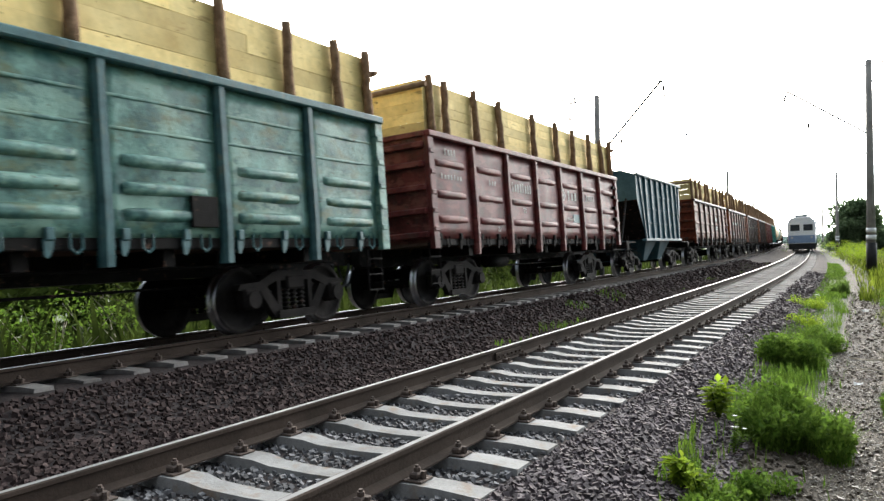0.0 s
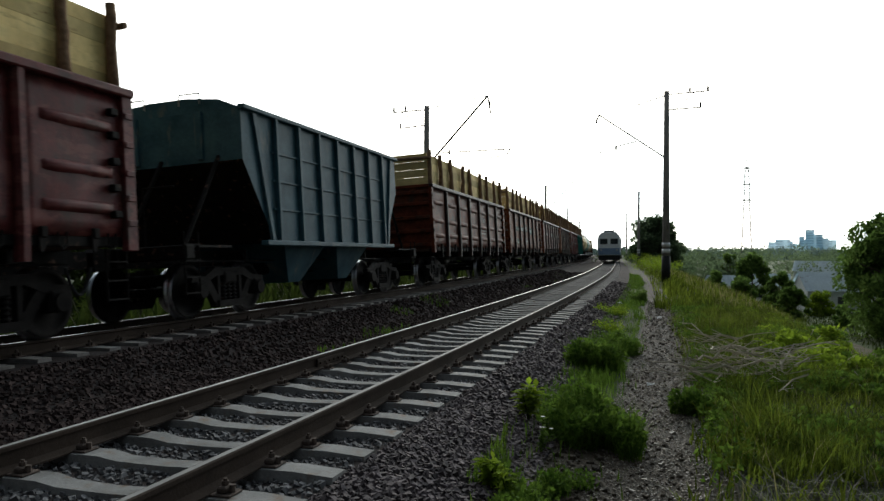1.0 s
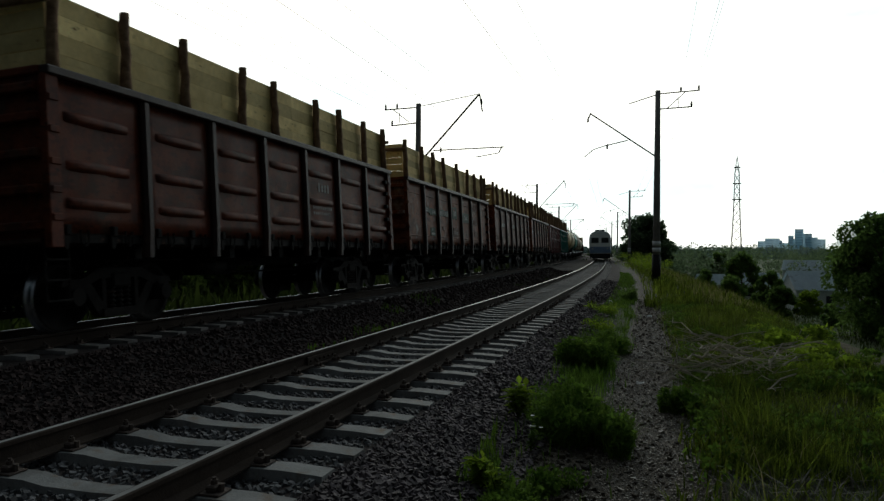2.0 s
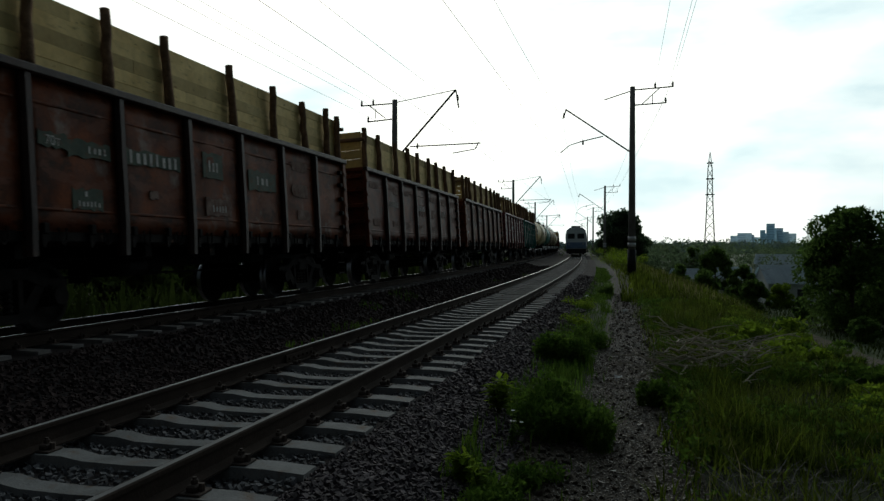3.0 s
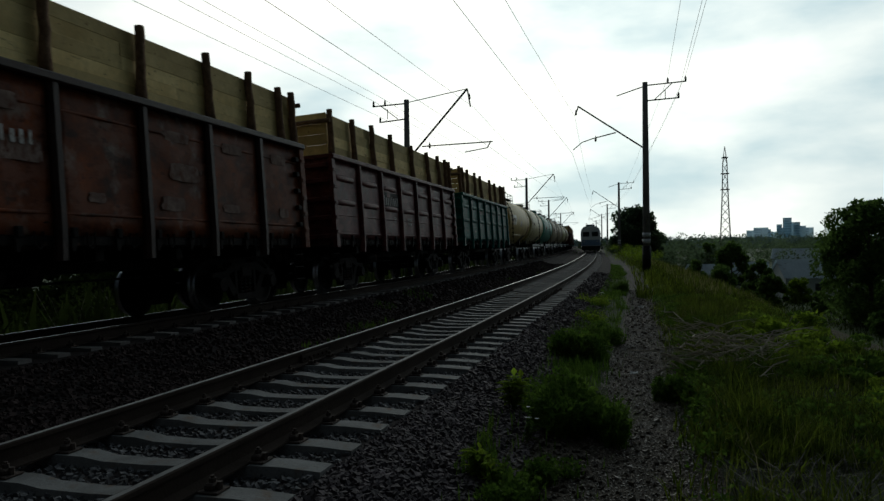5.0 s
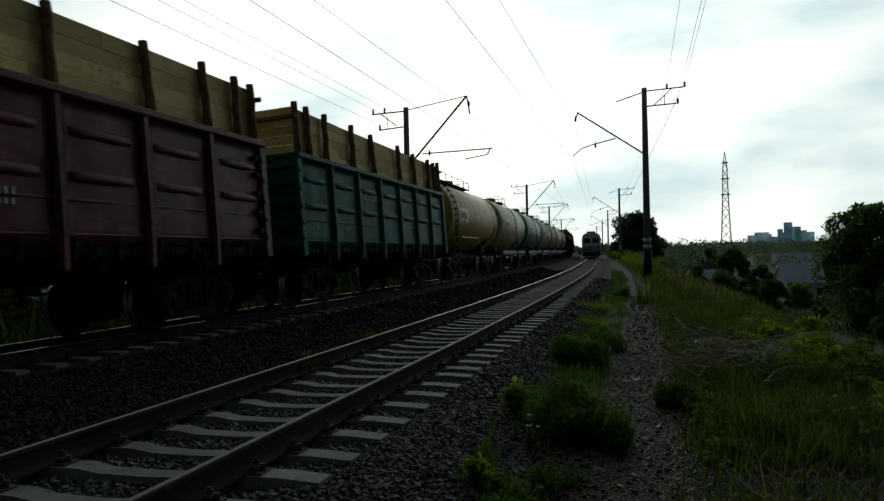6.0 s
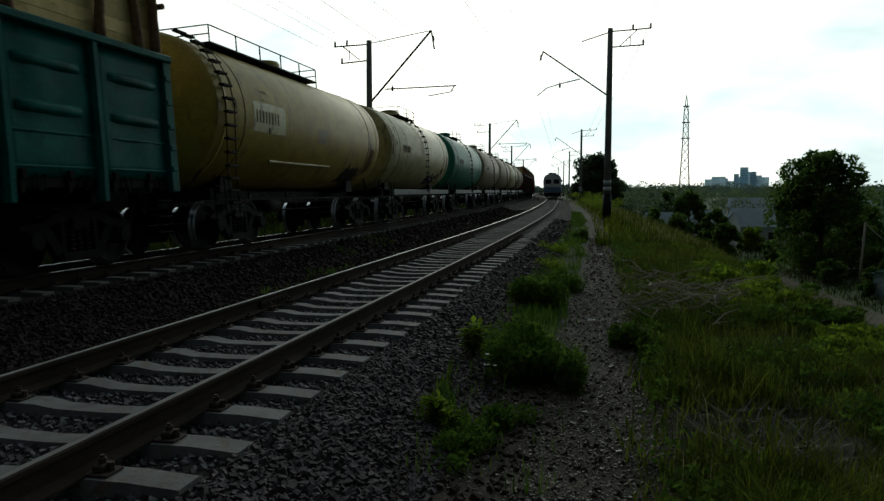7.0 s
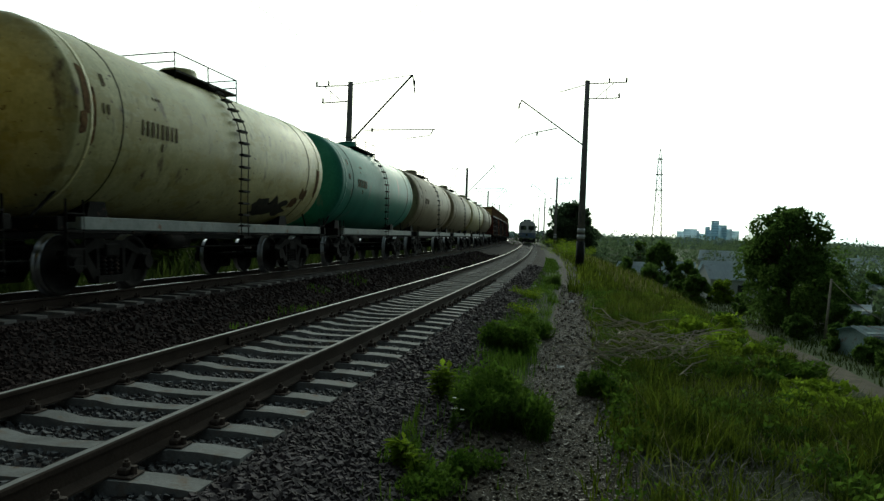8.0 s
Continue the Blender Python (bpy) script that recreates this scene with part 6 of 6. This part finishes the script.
def far_woods():
    rng = random.Random(21)
    cs = []
    for i in range(760):
        az = math.radians(rng.uniform(-4, 44))
        d = 130 + 900 * rng.random() ** 1.6
        s = rng.uniform(2.0, 4.0) * (1 + d / 900)
        x, y = d * math.sin(az), d * math.cos(az)
        if i > 620:
            d, az = rng.uniform(60, 140), math.radians(rng.uniform(20, 40))
            s, x, y = rng.uniform(1.0, 2.0), d * math.sin(az), d * math.cos(az)
        elif d < 190 and 0.11 < math.atan2(x, y) < 0.30:
            continue
        cs.append((x, y, -6.5 + s * rng.uniform(0.7, 1.5), s * 1.1, s * 1.1, s))
    for i in range(90):
        d = rng.uniform(60, 400)
        s = rng.uniform(1.5, 3.2)
        cs.append((-24 - 0.12 * d - rng.uniform(0, 30), d, -2.5 + s * 0.8, s, s, s))
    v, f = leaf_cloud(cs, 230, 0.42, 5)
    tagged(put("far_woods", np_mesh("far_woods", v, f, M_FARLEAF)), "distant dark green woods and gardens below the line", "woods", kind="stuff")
    cs = []
    for i in range(420):
        az = math.radians(rng.uniform(-8, 46))
        d = rng.uniform(1000, 1700)
        s = rng.uniform(5, 10)
        cs.append((d * math.sin(az), d * math.cos(az), -6 + s * 0.8, s * 2.2, s * 2.2, s))
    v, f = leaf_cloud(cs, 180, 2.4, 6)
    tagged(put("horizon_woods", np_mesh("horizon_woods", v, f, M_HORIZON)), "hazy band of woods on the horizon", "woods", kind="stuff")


far_woods()


def tuft(u, y, tall, wide, count, seed, label, material, blade=0.0032, lean=0.9):
    """A bushy clump: narrow stalks that spring from a few roots, and fine leaflets on them."""
    rng = random.Random(seed)
    w = tagged(new("weed_tuft"), label, "weed", "weed tufts beside the path")
    w.matrix_basis = pose(u + shift(y), y, height(u, y) - 0.02)
    hubs = [(rng.gauss(0, 0.2) * wide, rng.gauss(0, 0.2) * wide, rng.uniform(0.55, 1.0)) for k in range(9)]
    spots = []
    for i in range(count):
        hx, hy, hs = hubs[i % 9]
        a, r = rng.uniform(0, math.tau), rng.random() ** 0.6
        spots.append((hx + wide * 0.22 * r * math.cos(a), hy + wide * 0.22 * r * math.sin(a), 0, hs * (1 - 0.45 * r * r) * rng.uniform(0.6, 1.05)))
    tagged(put("stalks", blade_mesh("stalks", spots, material, seed, tall, blade, lean), w), kind="stuff")
    cs = [(hx * 1.1, hy * 1.1, tall * hs * 0.42, wide * 0.25, wide * 0.25, tall * hs * 0.42) for hx, hy, hs in hubs]
    v, f = leaf_cloud(cs, count // 6, 0.02 + 0.02 * tall, seed)
    tagged(put("leaflets", np_mesh("leaflets", v, f, material), w), kind="stuff")


def weed(u, y, tall, leaves, seed, label, material, leaf=0.055, flowers=0):
    """Upright stems with broad leaves, and small flowers where it has them."""
    rng = random.Random(seed)
    w = tagged(new("weed"), label, "weed")
    w.matrix_basis = pose(u + shift(y), y, height(u, y))
    bm, lv = bmesh.new(), bmesh.new()
    fl = bmesh.new()
    for k in range(max(3, leaves // 14)):
        a, l = rng.uniform(0, math.tau), rng.uniform(0.05, 0.4)
        top = Vector((math.cos(a) * l * tall, math.sin(a) * l * tall, tall * rng.uniform(0.6, 1.05)))
        rod(bm, (0, 0, -0.02), top, 0.006, 0.003, seg=5)
        for i in range(14):
            t = rng.uniform(0.25, 1.0)
            p, d = top * t, Vector((rng.gauss(0, 1), rng.gauss(0, 1), rng.uniform(-0.1, 0.8))).normalized()
            s = Vector((-d.y, d.x, 0)).normalized() * leaf * 0.32
            L = leaf * rng.uniform(0.8, 1.7)
            vs = [lv.verts.new(q) for q in (p, p + d * L * 0.5 + s, p + d * L - Vector((0, 0, L * 0.2)), p + d * L * 0.5 - s)]
            lv.faces.new(vs)
        if flowers and k < flowers:
            c = top + Vector((0, 0, 0.02))
            for i in range(6):
                b = i * math.tau / 6
                e, g = Vector((math.cos(b), math.sin(b), 0.2)) * 0.022, Vector((-math.sin(b), math.cos(b), 0)) * 0.008
                fl.faces.new([fl.verts.new(q) for q in (c, c + e * 0.6 + g, c + e, c + e * 0.6 - g)])
    part("stem", bm, M_WEED, w)
    part("leaves", lv, material, w)
    if flowers:
        part("flowers", fl, M_PETAL, w, "small white flowers")
    else:
        fl.free()


tuft(-0.72, 6.9, 0.72, 0.9, 2600, 31, "large feathery green weed tuft beside the path", M_WEED)
tuft(-0.42, 6.6, 0.5, 0.55, 1300, 32, "feathery green weed tuft beside the path", M_WEED)
tuft(-0.85, 7.6, 0.5, 0.5, 900, 37, "feathery green weed tuft at the ballast edge", M_WEED)
tuft(-1.0, 11.2, 0.6, 0.95, 2400, 33, "dense round green weed clump", M_WEED)
tuft(-0.78, 13.2, 0.55, 0.7, 1500, 34, "dense round green weed clump", M_WEED)
tuft(-1.1, 16.5, 0.4, 0.8, 400, 35, "low green weed clump", M_BRIGHT)
tuft(-1.35, 20.5, 0.4, 0.9, 400, 36, "low green weed clump", M_BRIGHT)
tuft(0.28, 8.3, 0.42, 0.34, 1300, 38, "dark rounded weed clump on the grass edge", M_WEED)
tuft(0.66, 8.9, 0.32, 0.34, 800, 39, "dark rounded weed clump on the grass edge", M_WEED)
tuft(-0.66, 27.0, 0.55, 0.5, 1200, 40, "dark round bush beside the path", M_LEAF)
tuft(-1.0, 4.75, 0.24, 0.6, 600, 45, "dark leafy weeds at the ballast edge", M_WEED, 0.005)
tuft(-0.85, 5.35, 0.26, 0.5, 600, 46, "dark leafy weeds at the ballast edge", M_WEED, 0.005)
weed(-1.33, 7.25, 0.36, 190, 41, "leafy green weed growing from the ballast", M_BRIGHT, 0.1)
weed(-1.2, 5.15, 0.22, 150, 42, "bright leafy weed in the ballast edge", M_BRIGHT, 0.085)
weed(-1.05, 5.0, 0.26, 80, 44, "bright leafy weed in the ballast edge", M_BRIGHT, 0.06)
weed(-1.05, 6.3, 0.3, 70, 43, "thin weed with small white flowers", M_WEED, 0.05, flowers=4)


def shrub(u, y, wide, tall, seed, label, material):
    rng = random.Random(seed)
    w = tagged(new("shrub"), label, "shrub", "leafy shrubs on the embankment edge")
    w.matrix_basis = pose(u + shift(y), y, height(u, y))
    bm = bmesh.new()
    for i in range(9):
        a = rng.uniform(0, math.tau)
        rod(bm, (0, 0, -0.05), (math.cos(a) * wide * 0.4, math.sin(a) * wide * 0.4, tall * rng.uniform(0.4, 0.9)), 0.012, 0.005, seg=5)
    part("stem", bm, M_TWIG, w)
    cs = [(rng.uniform(-0.5, 0.5) * wide, rng.uniform(-0.5, 0.5) * wide, tall * rng.uniform(0.15, 0.85), wide * 0.16, wide * 0.16, tall * 0.2) for i in range(22)]
    v, f = leaf_cloud(cs, 60, 0.055, seed)
    put("foliage", np_mesh("foliage", v, f, material), w)


for _i, (_u, _y, _w, _t) in enumerate(((2.2, 12.0, 1.2, 0.36), (2.6, 10.6, 1.1, 0.32), (2.3, 14.2, 1.3, 0.42), (2.8, 12.8, 1.1, 0.34), (2.9, 9.2, 1.0, 0.3), (2.7, 16.0, 1.2, 0.4), (3.0, 8.0, 1.0, 0.3))):
    shrub(_u, _y, _w, _t, 60 + _i, "low leafy yellow-green shrub on the embankment edge", M_BRIGHT if _i % 2 == 0 else M_WEED)
for _i, (_u, _y, _w, _t) in enumerate(((-13.5, 8, 2.5, 1.6), (-15.5, 11, 3.5, 2.2), (-14, 15, 2.6, 1.7), (-16, 20, 3.6, 2.3), (-14.5, 27, 3, 2.0), (-16.5, 35, 4, 2.6), (-17, 5, 3, 2.0), (-19, 14, 4, 2.8))):
    shrub(_u, _y, _w, _t, 80 + _i, "green bush beyond the freight track", M_WEED if _i in (0, 6) else M_SCRUB)
for _i, (_u, _y, _w, _t) in enumerate(((1.0, 66, 2.4, 1.2), (0.4, 78, 2.8, 1.5), (1.6, 88, 3.0, 1.6), (0.2, 100, 3.2, 1.9), (2.4, 74, 2.2, 1.1))):
    shrub(_u, _y, _w, _t, 95 + _i, "leafy yellow-green bush beside the line", M_BRIGHT)


def branch_pile():
    rng = random.Random(17)
    w = tagged(new("branch_pile"), "pile of cut dry branches lying in the grass", "branches")
    for k in range(72):
        bm = bmesh.new()
        u, y = rng.gauss(1.0, 0.34), rng.gauss(10.7, 0.45)
        a = rng.gauss(0.3, 0.8) + (math.pi if rng.random() < 0.5 else 0)
        p = Vector((u + shift(y), y, height(u, y) + rng.uniform(0.05, 0.5)))
        r = rng.uniform(0.006, 0.017)
        for s in range(4):
            q = p + Vector((math.cos(a), math.sin(a), 0)) * rng.uniform(0.1, 0.24) + Vector((0, 0, rng.uniform(-0.09, 0.1)))
            rod(bm, p, q, r, r * 0.85, seg=5)
            if rng.random() < 0.6:
                b = a + rng.choice((-0.8, 0.8))
                rod(bm, q, q + Vector((math.cos(b) * 0.2, math.sin(b) * 0.2, rng.uniform(0, 0.08))), r * 0.6, r * 0.3, seg=4)
            p, a, r = q, a + rng.gauss(0, 0.26), r * 0.86
        part("branch", bm, M_TWIG, w)


branch_pile()


def litter(u, y, size, seed):
    rng = random.Random(seed)
    bm = bmesh.new()
    g = [[bm.verts.new(((i - 1) * size * 0.5, (j - 1) * size * 0.4, rng.uniform(0, size * 0.5))) for j in range(3)] for i in range(3)]
    fs = [bm.faces.new((g[i][j], g[i + 1][j], g[i + 1][j + 1], g[i][j + 1])) for i in range(2) for j in range(2)]
    bmesh.ops.solidify(bm, geom=fs, thickness=0.004)
    ob = part("paper_scrap", bm, M_LITTER, None)
    ob.matrix_basis = pose(u + shift(y), y, height(u, y) + 0.005, 0, 0, rng.uniform(0, 180))
    tagged(ob, "crumpled white paper scrap on the path", "litter")


litter(-0.20, 10.1, 0.10, 1)
litter(-0.1, 20.5, 0.16, 2)
litter(-1.35, 24.5, 0.22, 3)
litter(2.55, 15.6, 0.16, 4)


# ---- houses, city, pylon ----
def house(x, y, z0, wide, deep, eaves, ridge, rot, label, wall, roof_mat, windows=2):
    w = tagged(new("house"), label, "house", "small buildings below the line")
    w.matrix_basis = pose(x, y, z0, 0, 0, rot)
    bm = bmesh.new()
    prism_pts = [(-deep / 2, -0.5), (deep / 2, -0.5), (deep / 2, eaves), (0, ridge - 0.1), (-deep / 2, eaves)]
    prism(bm, prism_pts, -wide / 2, wide / 2)
    part("wall", bm, wall, w)
    for s in (1, -1):
        bm = bmesh.new()
        n = 2 * int(wide / 0.5)
        xs = [-wide / 2 - 0.3 + (wide + 0.6) * k / n for k in range(n + 1)]
        rows = [[bm.verts.new((x, y, z + 0.05 * (k % 2))) for k, x in enumerate(xs)] for y, z in ((s * (deep / 2 + 0.4), eaves - 0.19), (0, ridge + 0.06))]
        fs = [bm.faces.new((rows[0][k], rows[0][k + 1], rows[1][k + 1], rows[1][k])) for k in range(n)]
        bmesh.ops.solidify(bm, geom=fs, thickness=0.03)
        part("roof", bm, roof_mat, w, "grey sheet roof slope")
    for i in range(windows):
        for s in (-1,):
            bm = bmesh.new()
            cx = -wide / 2 + wide * (i + 0.5) / windows
            box(bm, cx - 0.5, cx + 0.5, s * deep / 2 - 0.05, s * deep / 2 + 0.02, 0.9, 2.1)
            win = part("window", bm, M_GLASS, w)
            bm = bmesh.new()
            box(bm, cx - 0.6, cx + 0.6, s * deep / 2 - 0.09, s * deep / 2 + 0.0, 0.78, 0.9)
            part("sill", bm, M_PLASTER, win)


house(21.4, 113, -6.5, 8.6, 7, 3.0, 5.3, 8, "grey house with a broad pale sheet roof", M_PLASTER, M_SLATE, 3)
house(15.0, 127, -6.5, 5.5, 4.5, 3.0, 4.6, -10, "small grey house among trees", M_PLASTER, M_SLATE, 2)
house(7.8, 128, -6.5, 4.0, 4.0, 2.8, 4.2, 15, "small pale outbuilding among trees", M_PLASTER, M_SLATE, 1)
house(56.0, 161, -6.5, 18.0, 6, 3.5, 4.0, 38, "long low pale blue building", M_BLUEWALL, M_SLATE, 4)
house(30.0, 80, -6.5, 11.0, 6, 2.0, 2.3, 20, "low garage row with a pale flat roof", M_PLASTER, M_SLATE, 0)
house(41.0, 111, -6.5, 3.4, 3, 2.7, 3.0, 14, "small white cabin beside the garages", M_WHITEWASH, M_SLATE, 1)
house(21.2, 58.5, -6.5, 3.8, 3.0, 1.9, 2.2, 20, "small green sheet-metal shed", M_SHED, M_SHED, 0)
house(21.0, 50.5, -6.5, 3.0, 3.0, 2.2, 2.5, 8, "small dark green sheet-metal shed", M_SHED, M_SHED, 0)
house(62, 190, -6.5, 14, 8, 3.2, 5.6, 20, "house with a grey roof among gardens", M_PLASTER, M_SLATE, 3)
house(40, 230, -6.5, 12, 8, 3.2, 5.8, -15, "house with a grey roof among gardens", M_PLASTER, M_SLATE, 3)
house(95, 260, -6.5, 16, 8, 3.4, 6, 10, "house with a grey roof among gardens", M_BLUEWALL, M_SLATE, 3)


def tower_block(az, dist, wide, top, steps):
    """A far block of flats with its storeys of windows."""
    a = math.radians(az)
    w = tagged(new("tower_block"), "hazy blue-grey block of flats on the horizon", "building", "blocks of flats on the horizon")
    w.matrix_basis = pose(dist * math.sin(a), dist * math.cos(a), -8, 0, 0, -az)
    bm = bmesh.new()
    for k in range(steps):
        h = (top + 8) * (1 - 0.16 * k)
        x1 = -wide / 2 + wide * (0.55 + 0.45 * k / (steps - 1)) if steps > 1 else wide / 2
        box(bm, -wide / 2, x1, -8 - 0.5 * k, 8, 0, h)
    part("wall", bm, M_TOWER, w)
    for fl in range(int((top + 8) / 6)):
        bm = bmesh.new()
        box(bm, -wide / 2 + 1, -wide / 2 + wide * 0.5, -9.6, -9.0, 3 + fl * 6, 5.2 + fl * 6)
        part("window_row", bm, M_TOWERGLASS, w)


tower_block(9.55, 1900, 34, 58, 2)
tower_block(8.95, 1950, 22, 44, 2)
tower_block(10.1, 1850, 26, 46, 2)
tower_block(7.6, 2000, 34, 38, 1)
tower_block(8.2, 2050, 40, 34, 2)
tower_block(7.0, 2050, 26, 32, 1)
tower_block(10.7, 2000, 20, 36, 1)


def pylon(x, y, z0, top):
    w = tagged(new("power_pylon"), "slender steel lattice power pylon", "pylon")
    w.matrix_basis = pose(x, y, z0)
    h = top - z0
    half = lambda t: 1.9 * (1 - t) ** 1.8 + 0.85 * min(1, (1 - t) * 7)
    corners = ((-1, -1), (1, -1), (1, 1), (-1, 1))
    lv = [i / 13 for i in range(14)]
    for cx, cy in corners:
        bm = bmesh.new()
        for a, b in zip(lv, lv[1:]):
            bar(bm, (cx * half(a), cy * half(a), a * h), (cx * half(b), cy * half(b), b * h), 0.13, 5)
        part("leg", bm, M_PYLON, w)
    bm = bmesh.new()
    for a, b in zip(lv, lv[1:]):
        for (ax, ay), (bx, by) in zip(corners, corners[1:] + corners[:1]):
            bar(bm, (ax * half(a), ay * half(a), a * h), (bx * half(b), by * half(b), b * h), 0.07, 4)
            bar(bm, (bx * half(a), by * half(a), a * h), (ax * half(b), ay * half(b), b * h), 0.07, 4)
    part("lattice", bm, M_PYLON, w)
    for t in (0.62, 0.76, 0.9):
        bm = bmesh.new()
        box(bm, -half(t) - 0.7, half(t) + 0.7, -half(t) - 0.7, half(t) + 0.7, t * h - 0.15, t * h + 0.15)
        part("platform", bm, M_PYLON, w)


pylon(31.8, 348.5, -6.5, 44.4)


# ---- what moves ----
def motions():
    for thing, at, speed, near in MOVING:
        if near:
            rows = [(t, on_track(at + d, True)) for t, d in ((0.0, 0.0), (1.0, 6.0), (2.0, 10.0), (4.0, 18.0), (6.0, 27.0), (8.0, 37.0))]
        else:
            rows = [(0.5 * k, on_track(at - speed * 0.5 * k, False)) for k in range(17)]
        walk(thing, rows)
    for w, c in SPINNING:
        v = SPEED if w.parent.name.startswith(("gondola", "hopper", "tank")) else -4.6
        step = 1 / FPS if v > 0 else 4 / FPS
        n = int(round(8.0 / step))
        walk(w, [(k * step, Matrix.Translation((0, c, 0.4785)) @ Matrix.Rotation(v * k * step / 0.4785, 4, "X")) for k in range(n + 1)])


motions()
